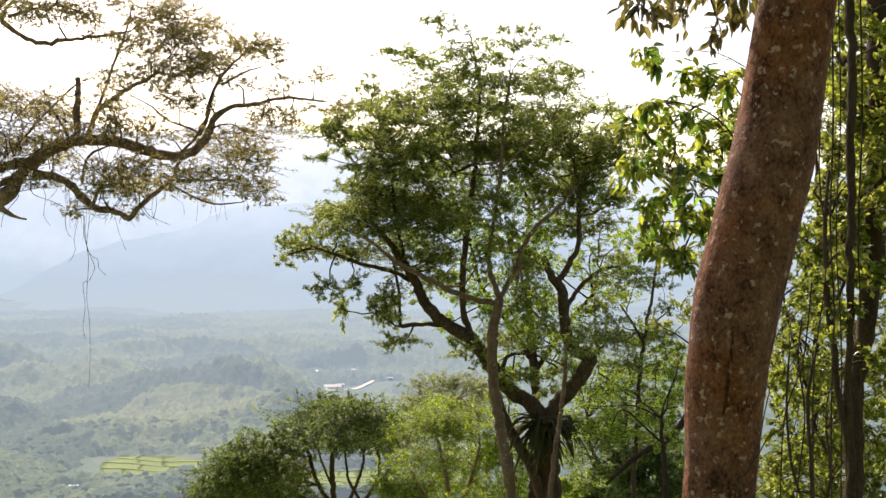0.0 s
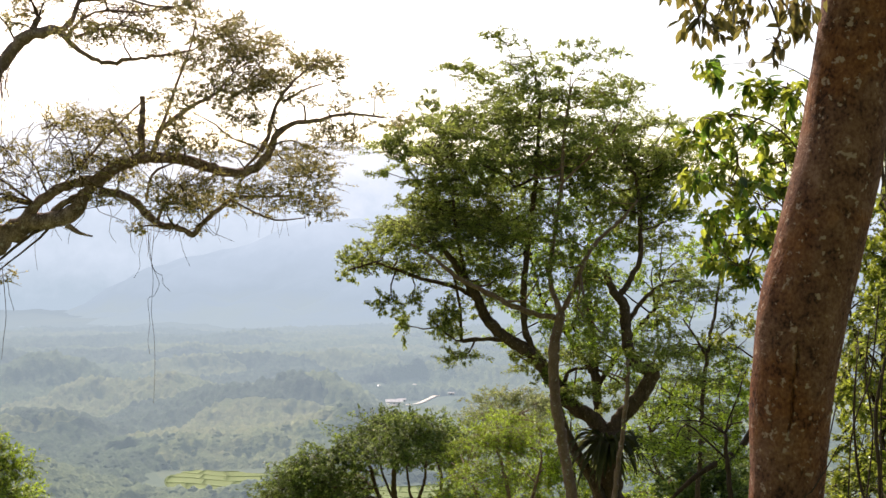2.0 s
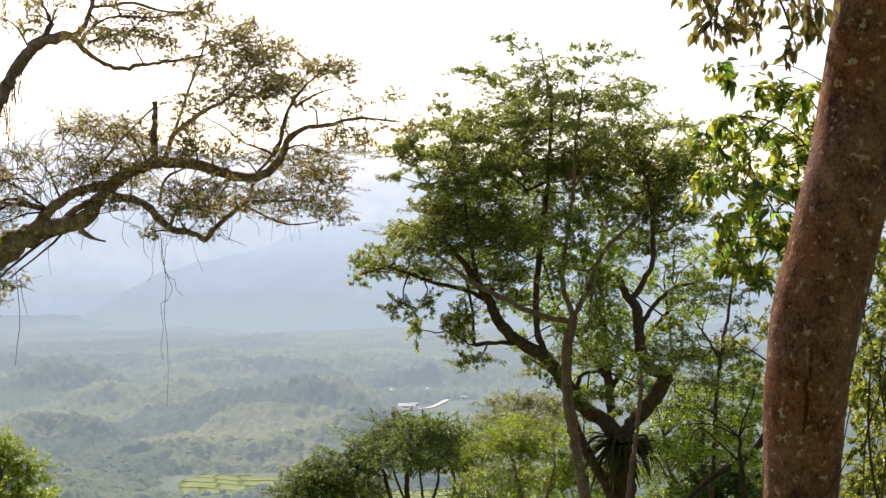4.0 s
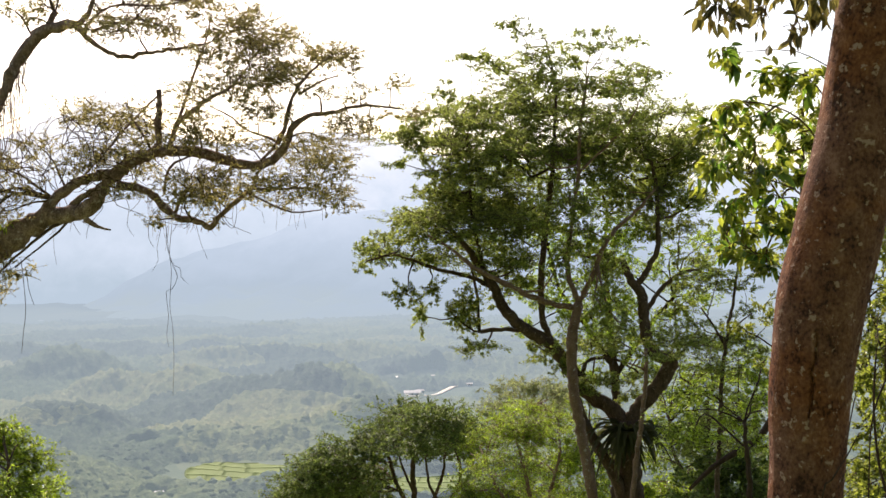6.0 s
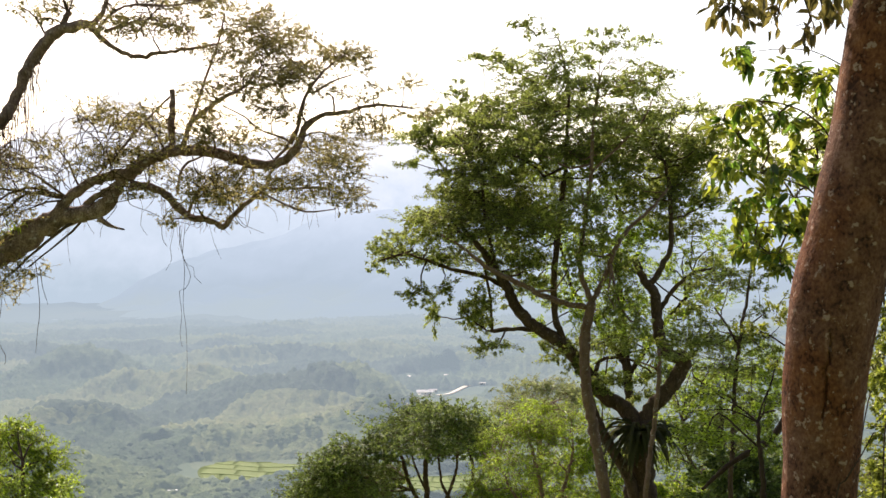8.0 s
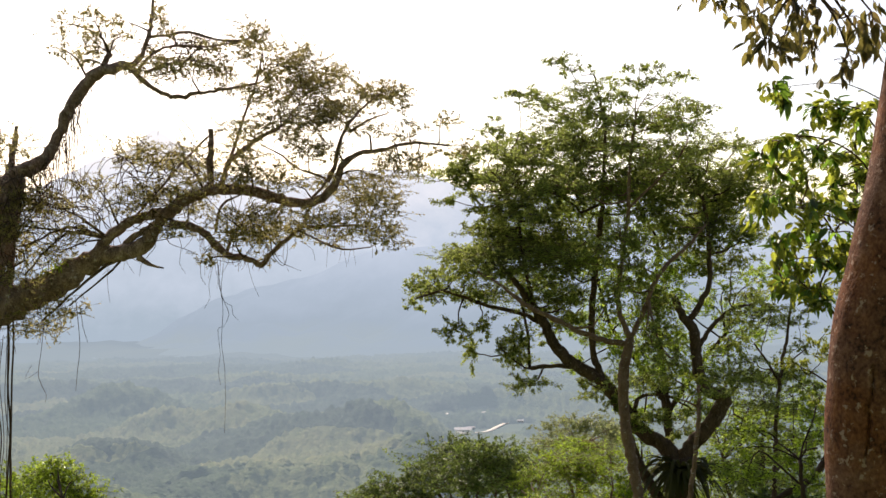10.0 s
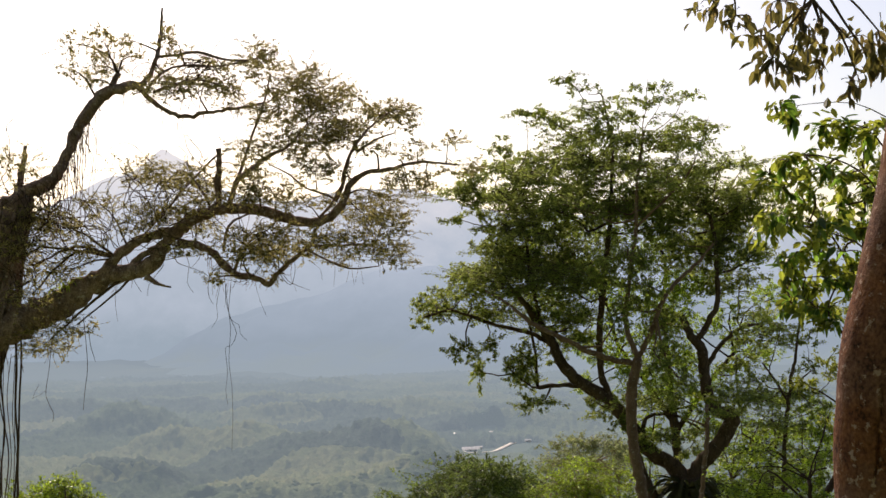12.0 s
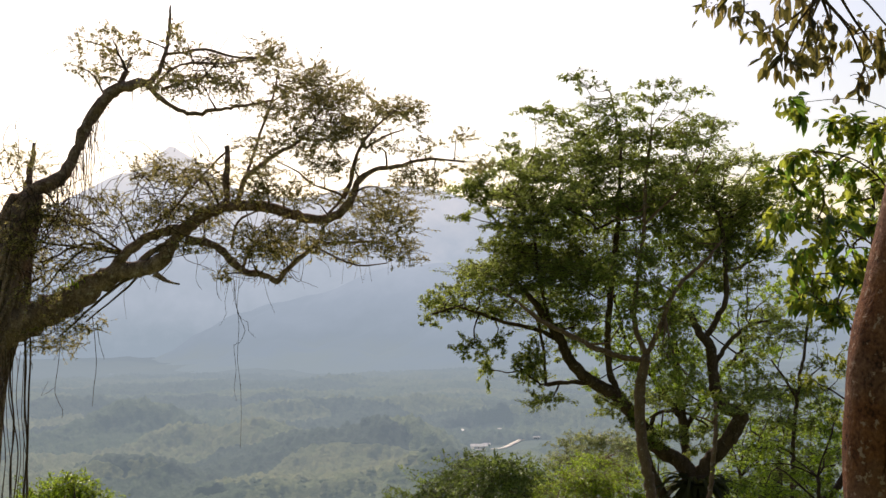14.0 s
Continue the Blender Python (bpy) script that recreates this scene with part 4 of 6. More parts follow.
OLD_PADS = [
    [(-7.13, 28.7, 7.38, 0.43, 0.28), (-6.32, 28.03, 6.61, 0.55, 0.3), (-5.82, 28.19, 6.21, 0.55, 0.27),
    (-5.27, 28.15, 5.62, 0.47, 0.27), (-6.43, 28.48, 5.5, 0.5, 0.23), (-6.79, 27.79, 6.05, 0.42, 0.22),
    (-4.52, 27.19, 5.96, 0.34, 0.14), (-4.33, 27.07, 5.08, 0.41, 0.19), (-5.19, 27.4, 4.7, 0.46, 0.17)],
    [(-8.75, 27.45, 7.35, 0.27, 0.11), (-8.54, 28.47, 7.44, 0.3, 0.13), (-7.87, 27.98, 7.22, 0.3, 0.12),
    (-8.63, 28.31, 7, 0.33, 0.11), (-8.87, 27.4, 6.81, 0.22, 0.11), (-7.41, 27.96, 7.3, 0.3, 0.11),
    (-9.34, 28.47, 8.23, 0.13, 0.15), (-9.44, 28.14, 7.25, 0.17, 0.15), (-7.98, 27.91, 6.77, 0.27, 0.1),
    (-7.08, 27.96, 7.01, 0.25, 0.17)],
    [(-11.97, 27.04, 2.11, 0.48, 0.24), (-12.29, 27.17, 3.24, 0.48, 0.29), (-10.87, 27.18, 3.09, 0.41, 0.22),
    (-11.87, 27.7, 3.9, 0.44, 0.22), (-12.28, 27.73, 3.91, 0.44, 0.25), (-9.09, 28.91, 4.73, 0.31, 0.18),
    (-7, 27.17, 4.37, 0.36, 0.24), (-6.46, 27.41, 3.45, 0.44, 0.22), (-6.19, 27.47, 4.32, 0.36, 0.22),
    (-5.62, 27.19, 4.71, 0.36, 0.19)],
    [(-8.54, 27.57, 4.83, 0.37, 0.2), (-7.23, 27.47, 4.78, 0.44, 0.22), (-5.8, 27.96, 5.44, 0.49, 0.2),
    (-4.87, 27.06, 5.54, 0.43, 0.19), (-4.27, 28.85, 6.16, 0.43, 0.18), (-3.73, 27.74, 5.72, 0.29, 0.15),
    (-7.21, 28.88, 3.1, 0.43, 0.2), (-4.23, 28.38, 3.02, 0.38, 0.2), (-6.17, 28.35, 3.06, 0.43, 0.2),
    (-4.16, 27.94, 3.75, 0.37, 0.22)],
    [(-11.76, 29.07, 8.08, 0.36, 0.23), (-10.36, 27.08, 7.71, 0.3, 0.22), (-10.81, 28.4, 7.46, 0.4, 0.25),
    (-9.94, 27.5, 7.76, 0.24, 0.12), (-11.63, 28.42, 7.35, 0.33, 0.18), (-10.18, 28.55, 7.67, 0.23, 0.13),
    (-10.58, 27.19, 6.86, 0.24, 0.14), (-8.93, 27.28, 7.63, 0.22, 0.19), (-6.67, 26.86, 7.26, 0.31, 0.24),
    (-7.69, 27.35, 6.77, 0.31, 0.22)],
    [(-12.34, 26.99, 4.99, 0.41, 0.33), (-10.67, 27.76, 4.11, 0.37, 0.34), (-10.37, 29.14, 5.02, 0.52, 0.31),
    (-9.59, 27.67, 3.7, 0.49, 0.27), (-11.38, 27.55, 2.61, 0.41, 0.19), (-11.93, 27.92, 1.09, 0.62, 0.27),
    (-11.12, 27.48, 1.41, 0.49, 0.22), (-12.64, 28.56, 2.8, 0.51, 0.38), (-11.81, 28.52, 3.7, 0.5, 0.3),
    (-8.56, 27.19, 3.05, 0.36, 0.19)],
    [(-5.86, 27.33, 6.68, 0.6, 0.29), (-5.57, 28.45, 6.48, 0.5, 0.25), (-5.19, 29.15, 6.68, 0.36, 0.15),
    (-6.31, 28.38, 6.22, 0.63, 0.3), (-5.69, 27.82, 5.76, 0.62, 0.25), (-5.34, 29.24, 5.97, 0.41, 0.18),
    (-6.18, 26.72, 5.36, 0.5, 0.24), (-6.92, 26.86, 5.14, 0.48, 0.18), (-6.9, 28.73, 6.68, 0.28, 0.15),
    (-6.2, 27.77, 5.14, 0.32, 0.15)],
    [(-5.75, 26.82, 4.85, 0.26, 0.12), (-4.1, 28.13, 6.15, 0.45, 0.19), (-4.44, 29.27, 6.11, 0.26, 0.13),
    (-3.78, 28.05, 6, 0.3, 0.12), (-3.45, 27.61, 5.12, 0.34, 0.17), (-3.61, 26.94, 4.46, 0.43, 0.21),
    (-2.79, 26.89, 4.58, 0.19, 0.14), (-2.73, 29.04, 5.54, 0.26, 0.13), (-4.36, 27.98, 4.18, 0.62, 0.22),
    (-4.93, 29.13, 3.9, 0.64, 0.28)],
    [(-4.06, 26.84, 3.38, 0.55, 0.26), (-4.86, 27.33, 3.15, 0.48, 0.22), (-4.3, 26.83, 2.88, 0.47, 0.18),
    (-3.95, 27.73, 2.71, 0.37, 0.15), (-5.37, 26.86, 3.24, 0.48, 0.21), (-6.93, 27.36, 3.27, 0.48, 0.29),
    (-6.78, 27.76, 2.92, 0.37, 0.22), (-7.69, 27.5, 3.27, 0.49, 0.22), (-7.15, 26.83, 2.84, 0.43, 0.19),
    (-7.73, 26.8, 2.4, 0.26, 0.14)],
    [(-9.08, 29.23, 4.67, 0.52, 0.26), (-8.2, 27.17, 4.05, 0.43, 0.22), (-9.35, 28.02, 4.79, 0.42, 0.25),
    (-9.38, 27.75, 3.9, 0.52, 0.29), (-5.37, 28.08, 4.09, 0.5, 0.15), (-5.86, 26.92, 3.92, 0.36, 0.14),
    (-6.6, 27.52, 4.15, 0.63, 0.17), (-7.19, 26.98, 4.1, 0.36, 0.17), (-9.01, 28.11, 3.89, 0.37, 0.2),
    (-8.68, 29.1, 3.72, 0.39, 0.15)],
    [(-3.3, 28.2, 4.47, 0.25, 0.2), (-2.34, 28.71, 4.88, 0.3, 0.18), (-9.16, 27.43, 6.69, 0.49, 0.24),
    (-8.31, 27.03, 6.56, 0.48, 0.17), (-7.89, 28.08, 6.69, 0.37, 0.15), (-7.42, 27.97, 6.3, 0.32, 0.15),
    (-6.84, 28.14, 2.44, 0.25, 0.12), (-6.19, 27.75, 3.07, 0.32, 0.17), (-5.3, 28.25, 2.79, 0.37, 0.15),
    (-8.24, 28.45, 4.55, 0.33, 0.2)],
]
tree("old_tree", "old leaning tree with crooked limbs and sparse olive leaves", BARK_OLD, LEAF_DRY, OLD, sum(OLD_PADS, []), 13, leaf=0.043, dens=5500, slim=0.32, twig_r=0.006, bark_rough=0.07, spread=1.5, per_twig=22, loose=0.4, twig_bark=BARK_DARK)

# the near trunk, with its limb overhead
def big_leaf(name, bend, slim, seed, mat):
    """A broad pointed leaf, 1 long along +x, folded at the midrib and drooping to its tip."""
    rng = np.random.default_rng(seed)
    g = Geo()
    v, rows = [], 7
    for a in range(rows):
        t = a / (rows - 1)
        w = slim * math.sin(math.pi * t ** 0.8) ** 0.8 * (1 - 0.25 * t) if 0 < a < rows - 1 else 0.012
        z = -bend * t * t
        ripple = rng.normal(0, 0.012)
        v += [(t, w, z + w * 0.35 + ripple), (t, 0, z), (t, -w, z + w * 0.35 - ripple)]
    f = []
    for a in range(rows - 1):
        b = a * 3
        f += [(b, b + 1, b + 4, b + 3), (b + 1, b + 2, b + 5, b + 4)]
    g.add(v, f)
    return g.mesh(name, mat)


SHAPES = [(0.1, 0.19), (0.3, 0.22), (0.22, 0.17), (0.45, 0.2)]
BIG_LEAVES = [big_leaf("leaf", b, w, i, LEAF_NEAR) for i, (b, w) in enumerate(SHAPES)]
OLIVE_LEAVES = [big_leaf("leaf", b, w, i + 4, LEAF_OLIVE) for i, (b, w) in enumerate(SHAPES)]


def leafy_twigs(root, holder, pads, lines, rng, size, per_area, hang, blades, most=290):
    """Twigs through each pad with broad single leaves, every leaf a piece of its own, under the part that bears it."""
    wood = Geo()
    joints = np.concatenate(lines)
    made = 0
    total = sum(rx * rz for *_, rx, rz in pads)
    for x, y, z, rx, rz in pads:
        c = np.array([x, y, z])
        j = joints[np.argmin(np.linalg.norm(joints[:, :3] - c, axis=1))]
        tube(wood, smooth_path([(*j[:3], min(j[3], 0.008)), (*((j[:3] + c) / 2 + rng.normal(0, 0.03, 3)), 0.006), (*c, 0.004)], 0.06), 5)
        number = min(int(per_area * rx * rz) + 3, int(most * rx * rz / total) + 3)
        for b in range(max(2, number // 7)):
            e = rng.normal(0, 1, 3)
            e *= rng.uniform(0.5, 1.0) / np.linalg.norm(e)
            end = c + e * [rx, max(rx, rz) * 0.8, rz] + [0, 0, -hang * rz * 0.5]
            twig = smooth_path([(*c, 0.004), (*((c + end) / 2 + rng.normal(0, 0.02, 3) + [0, 0, 0.02]), 0.003), (*end, 0.0018)], 0.05)
            tube(wood, twig, 4)
            for q in range(7):
                p = twig[min(len(twig) - 1, int((q + 1) / 7 * len(twig)))]
                d = Vector(end - c).normalized() * 0.6 + Vector(rng.normal(0, 0.55, 3)) + Vector((0, 0, -hang))
                turn = d.to_track_quat("X", "Z").to_matrix().to_4x4()
                k = size * rng.uniform(0.6, 1.25)
                ob = new("leaf", blades[int(rng.integers(4))])
                ob.parent = holder
                ob.matrix_basis = Matrix.Translation(Vector(p[:3]) - root.location) @ turn @ pose(0, 0, 0, rng.normal(0, 30), 0, 0) @ Matrix.Diagonal((k, k, k, 1))
                made += 1
    return wood


def bark_trunk(geo, line, seed):
    """A thick stem in fine rings, with bosses, shallow flutes, flaking plates and one long split in the bark."""
    sides = 200
    c, r = line[:, :3], line[:, 3]
    v = np.zeros((len(c), sides, 3))
    split = [(1.36, 6.2, 1.22, 0.003), (1.355, 6.2, 1.08, 0.003), (1.335, 6.2, 0.95, 0.003), (1.325, 6.2, 0.8, 0.003)]
    for i in range(len(c)):
        for k in range(sides):
            a = 2 * math.pi * k / sides
            d = Vector((math.cos(a), math.sin(a), 0))
            p = Vector(c[i]) + d * r[i]
            bump = 0.05 * noise.noise(p * 2.2) + 0.022 * noise.noise(Vector((p.x * 9, p.y * 9, p.z * 4)))
            plate = noise.noise(Vector((p.x * 24, p.y * 24, p.z * 13)))
            bump += 0.012 * max(0, plate) + 0.008 * noise.noise(p * 50)
            rad = r[i] * (1 + bump)
            if d.y < 0:
                sx = np.interp(-c[i][2], [-q[2] for q in split], [q[0] for q in split]) + 0.02 * noise.noise(Vector((0, 0, p.z * 14))) + 0.008 * noise.noise(Vector((3, 0, p.z * 50)))
                inside = max(0, 1 - abs(p.x - sx) / (0.008 + 0.006 * noise.noise(Vector((7, 0, p.z * 20))))) * (split[-1][2] < p.z < split[0][2])
                rad -= 0.035 * inside
            v[i, k] = c[i] + np.array(d) * rad
    i, j = np.meshgrid(np.arange(len(c) - 1), np.arange(sides), indexing="ij")
    geo.add(v.reshape(-1, 3), np.stack([i * sides + j, i * sides + (j + 1) % sides, (i + 1) * sides + (j + 1) % sides, (i + 1) * sides + j], -1).reshape(-1, 4))


NEAR = [(1.32, 6.2, -0.34, 0.205), (1.333, 6.2, 0.07, 0.186), (1.342, 6.2, 0.39, 0.178), (1.357, 6.2, 0.62, 0.18),
    (1.366, 6.2, 0.89, 0.187), (1.402, 6.2, 1.17, 0.202), (1.448, 6.2, 1.44, 0.213), (1.519, 6.2, 1.72, 0.211),
    (1.584, 6.2, 1.99, 0.206), (1.632, 6.2, 2.26, 0.199), (1.674, 6.2, 2.54, 0.195), (1.714, 6.2, 2.81, 0.191),
    (1.754, 6.2, 3.22, 0.184), (1.804, 6.2, 3.77, 0.170), (1.884, 6.2, 4.73, 0.137)]
OVERHEAD = [
    [(1.79, 6.2, 3.8, 0.082), (1.63, 6.2, 3.72, 0.055), (1.38, 6.2, 3.53, 0.038), (1.14, 6.2, 3.33, 0.027),
    (0.86, 6.2, 3.22, 0.019), (0.62, 6.2, 3.15, 0.011)],
    [(1.38, 6.2, 3.53, 0.025), (1.33, 6.2, 3.31, 0.019), (1.25, 6.2, 3.17, 0.014), (1.14, 6.2, 3.06, 0.008)],
]
OVERHEAD_PADS = [(0.71, 6.44, 3.1, 0.1, 0.04), (0.79, 6.29, 3.02, 0.09, 0.06), (0.93, 6.36, 2.93, 0.1, 0.11),
    (1.01, 6.24, 3.07, 0.14, 0.11), (0.94, 6.17, 2.78, 0.07, 0.08), (1.06, 6.39, 2.82, 0.06, 0.08),
    (1.2, 6.29, 2.94, 0.12, 0.12), (1.23, 6.47, 2.78, 0.07, 0.1), (1.33, 6.34, 2.9, 0.11, 0.12),
    (1.36, 6.32, 2.72, 0.08, 0.1), (1.41, 6.06, 2.87, 0.08, 0.11), (1.46, 6.39, 2.79, 0.07, 0.07),
    (1.07, 6.13, 2.96, 0.11, 0.11)]
rng = np.random.default_rng(14)
NEAR = footed(NEAR)
near_tree = thing("leaning_tree", NEAR[0][:3], "reddish-brown leaning tree with pale lichen and hanging leaves", "tree")
g = Geo()
bark_trunk(g, smooth_path(NEAR, 0.028), 1)
part("trunk", g, BARK_RED, near_tree)
lines = []
for pts in OVERHEAD:
    g = Geo()
    lines.append(smooth_path(pts, 0.06))
    tube(g, lines[-1], 10, 0.05, rng)
    holder = part("limb", g, BARK_RED, near_tree)
part("branchwork", leafy_twigs(near_tree, holder, OVERHEAD_PADS, lines, rng, 0.072, 9000, 0.95, OLIVE_LEAVES, 130), BARK_DARK, near_tree, kind="stuff")
twigs, crown = Geo(), Geo()
foliage(twigs, crown, OVERHEAD_PADS, lines, rng, 0.08, 0.24, 150, 0.8, 0.9, 0.003, False, fine=True)
part("branchwork", twigs, BARK_DARK, near_tree, kind="stuff")
part("crown", crown, LEAF_HANGING, near_tree, kind="stuff", smooth=False)

# the sapling beside it
SAPLING = [
    [(1.68, 7.6, -0.78, 0.054), (1.68, 7.6, 0.12, 0.047), (1.72, 7.6, 0.73, 0.044), (1.8, 7.6, 1.41, 0.040),
    (1.86, 7.6, 1.91, 0.034), (1.88, 7.6, 2.41, 0.024), (1.85, 7.6, 2.82, 0.013)],
    [(1.82, 7.6, 1.57, 0.0077), (1.67, 7.6, 1.91, 0.0060), (1.43, 7.6, 2.03, 0.0044), (1.23, 7.6, 2.08, 0.0028)],
    [(1.86, 7.6, 1.98, 0.0066), (1.7, 7.6, 2.31, 0.0055), (1.5, 7.6, 2.45, 0.0044), (1.26, 7.6, 2.48, 0.0028),
    (1.13, 7.6, 2.41, 0.0017)],
    [(1.8, 7.6, 1.41, 0.0066), (1.6, 7.6, 1.67, 0.0050), (1.4, 7.6, 1.77, 0.0039), (1.23, 7.6, 1.74, 0.0022)],
    [(1.89, 7.6, 2.31, 0.0055), (1.73, 7.6, 2.58, 0.0044), (1.6, 7.6, 2.65, 0.0033), (1.53, 7.6, 2.58, 0.0022)],
    [(1.86, 7.6, 2.65, 0.0044), (1.63, 7.6, 2.77, 0.0028), (1.4, 7.6, 2.78, 0.0022), (1.21, 7.6, 2.76, 0.0011)],
]
SAPLING_PADS = [
    [(1.19, 7.56, 2.75, 0.07, 0.03), (1.31, 7.91, 2.75, 0.04, 0.03), (1.16, 7.81, 2.38, 0.08, 0.07),
    (1.19, 7.33, 2.42, 0.08, 0.03), (1.18, 7.47, 2.27, 0.07, 0.05), (1.4, 7.89, 2.48, 0.08, 0.06),
    (1.44, 7.57, 2.64, 0.07, 0.05), (1.54, 7.55, 2.64, 0.09, 0.06), (1.66, 7.56, 2.58, 0.11, 0.09),
    (1.5, 7.79, 2.4, 0.09, 0.06)],
    [(1.66, 7.91, 2.39, 0.12, 0.08), (1.37, 7.62, 2.25, 0.11, 0.07), (1.6, 7.93, 2.2, 0.13, 0.08),
    (1.7, 7.67, 2.29, 0.09, 0.1), (1.12, 7.32, 2.11, 0.1, 0.06), (1.16, 7.82, 2.07, 0.09, 0.06),
    (1.25, 7.54, 2.11, 0.08, 0.07), (1.37, 7.29, 2.06, 0.11, 0.06), (1.7, 7.93, 2.06, 0.11, 0.08)],
    [(1.21, 7.27, 1.9, 0.11, 0.08), (1.41, 7.65, 1.91, 0.12, 0.09), (1.53, 7.59, 1.91, 0.1, 0.08),
    (1.33, 7.87, 1.75, 0.1, 0.08), (1.42, 7.52, 1.74, 0.11, 0.08), (1.2, 7.4, 1.61, 0.08, 0.05),
    (1.34, 7.44, 1.59, 0.1, 0.06), (1.41, 7.39, 1.51, 0.08, 0.05), (1.24, 7.64, 1.81, 0.07, 0.05),
    (1.56, 7.5, 1.76, 0.08, 0.07)],
]
SAPLING[0] = footed(SAPLING[0])
sapling = thing("broadleaf_sapling", SAPLING[0][0][:3], "broad-leaved sapling with backlit yellow-green leaves beside the trunk", "tree")
lines = []
for i, pts in enumerate(SAPLING):
    g = Geo()
    lines.append(smooth_path(pts, 0.08))
    tube(g, lines[-1], 8, 0.04, rng)
    holder = part("trunk" if i == 0 else "limb", g, BARK_DARK, sapling)
part("branchwork", leafy_twigs(sapling, holder, sum(SAPLING_PADS, []), lines[1:], rng, 0.095, 9000, 0.5, BIG_LEAVES), BARK_DARK, sapling, kind="stuff")
twigs, crown = Geo(), Geo()
foliage(twigs, crown, sum(SAPLING_PADS, []), lines[1:], rng, 0.065, 0.26, 2000, 0.8, 0.5, 0.003, False, fine=True)
part("branchwork", twigs, BARK_DARK, sapling, kind="stuff")
part("crown", crown, LEAF_SHADE, sapling, kind="stuff", smooth=False)

# trees lower on the slope
tree("dark_tree", "round dark-green glossy tree with slim stems below the crown", BARK_DARK, LEAF_DARK, [
    [(-3.83, 45, -14.51, 0.179), (-3.8, 45, -9.54, 0.119), (-3.84, 45, -7.19, 0.100), (-3.89, 45, -5.95, 0.090),
    (-3.65, 45, -4.96, 0.080), (-3.25, 45, -4.36, 0.060)],
    [(-3.84, 45, -7.55, 0.080), (-4.44, 45, -6.55, 0.070), (-4.74, 45, -5.56, 0.060), (-5.04, 45, -4.96, 0.040)],
    [(-3.8, 45, -8.74, 0.080), (-2.65, 45, -7.14, 0.070), (-2.21, 45, -6.15, 0.060), (-2.45, 45, -4.95, 0.040)],
    [(-2.85, 45, -7.34, 0.060), (-3.29, 45, -6.55, 0.050), (-3.45, 45, -5.55, 0.040)],
    [(-3.8, 45, -8.14, 0.070), (-3.15, 45, -6.99, 0.060), (-2.85, 45, -6.15, 0.050), (-2.75, 45, -5.35, 0.040)],
    [(-2.55, 45, -6.95, 0.050), (-1.85, 45, -6.15, 0.040), (-1.76, 45, -5.35, 0.030)],
    [(-3.88, 45, -6.75, 0.050), (-4.24, 45, -5.95, 0.040), (-4.44, 45, -5.16, 0.030)]],
    [(-4.45, 45.43, -4.46, 1.13, 0.48), (-3.1, 43.42, -3.92, 1, 0.42), (-2.39, 44.45, -4.44, 0.79, 0.51),
    (-5.1, 44.09, -4.79, 0.9, 0.47), (-3.61, 42.64, -4.65, 1.24, 0.38), (-6.07, 44.06, -5.25, 1.17, 0.47),
    (-6.9, 44.41, -5.7, 0.98, 0.43), (-7.57, 44.88, -6.38, 0.99, 0.48), (-8.37, 46.02, -7.11, 0.9, 0.45),
    (-5.93, 44.5, -6.31, 1.38, 0.75)]
    + [(-5.94, 47.41, -6.49, 1.17, 0.63), (-3.32, 46.58, -5.43, 1.24, 0.33), (-7.15, 47.12, -7.36, 1.46, 0.71),
    (-5.55, 45.96, -7.34, 1.02, 0.61), (-2.26, 45.85, -5.18, 0.69, 0.32), (-1.87, 45.18, -4.78, 0.44, 0.4),
    (-4.08, 46.49, -3.98, 0.82, 0.25)], 15, leaf=0.088, dens=3500, slim=0.33, per_twig=30)
tree("bright_tree", "bright yellow-green leafy young tree", BARK_PALE, LEAF_BRIGHT, [
    [(0.31, 40, -12.71, 0.159), (0.27, 40, -8.29, 0.106), (0.21, 40, -6.2, 0.071), (-0.06, 40, -4.75, 0.053),
    (-0.41, 40, -3.69, 0.035)],
    [(0.27, 40, -7.58, 0.071), (0.83, 40, -5.81, 0.053), (1.18, 40, -4.57, 0.035)],
    [(0.25, 40, -7.05, 0.053), (-0.76, 40, -5.82, 0.044), (-1.21, 40, -4.76, 0.027)]],
    [(-0.37, 39.03, -3.6, 0.86, 0.35), (-1.14, 42.15, -4.54, 0.82, 0.37), (0.32, 38.87, -3.89, 0.86, 0.38),
    (1.07, 41.08, -3.83, 0.73, 0.33), (-0.69, 37.86, -4.62, 1, 0.4), (0.53, 41.27, -5.17, 1.02, 0.47),
    (-1.47, 40.85, -5.25, 0.54, 0.36), (-0.39, 42.28, -6.24, 1.31, 0.52), (1.09, 41.99, -6.03, 0.74, 0.56),
    (-1.14, 40.94, -6.35, 0.91, 0.47)]
    + [(-1.72, 41.69, -4.84, 0.44, 0.26), (1.58, 41.19, -4.94, 0.55, 0.47), (0.12, 40.55, -3.32, 0.65, 0.22),
    (1.14, 38.54, -6.05, 1.02, 0.44), (-1.65, 40.08, -5.83, 0.53, 0.43)], 16, leaf=0.068, dens=4300, per_twig=26)
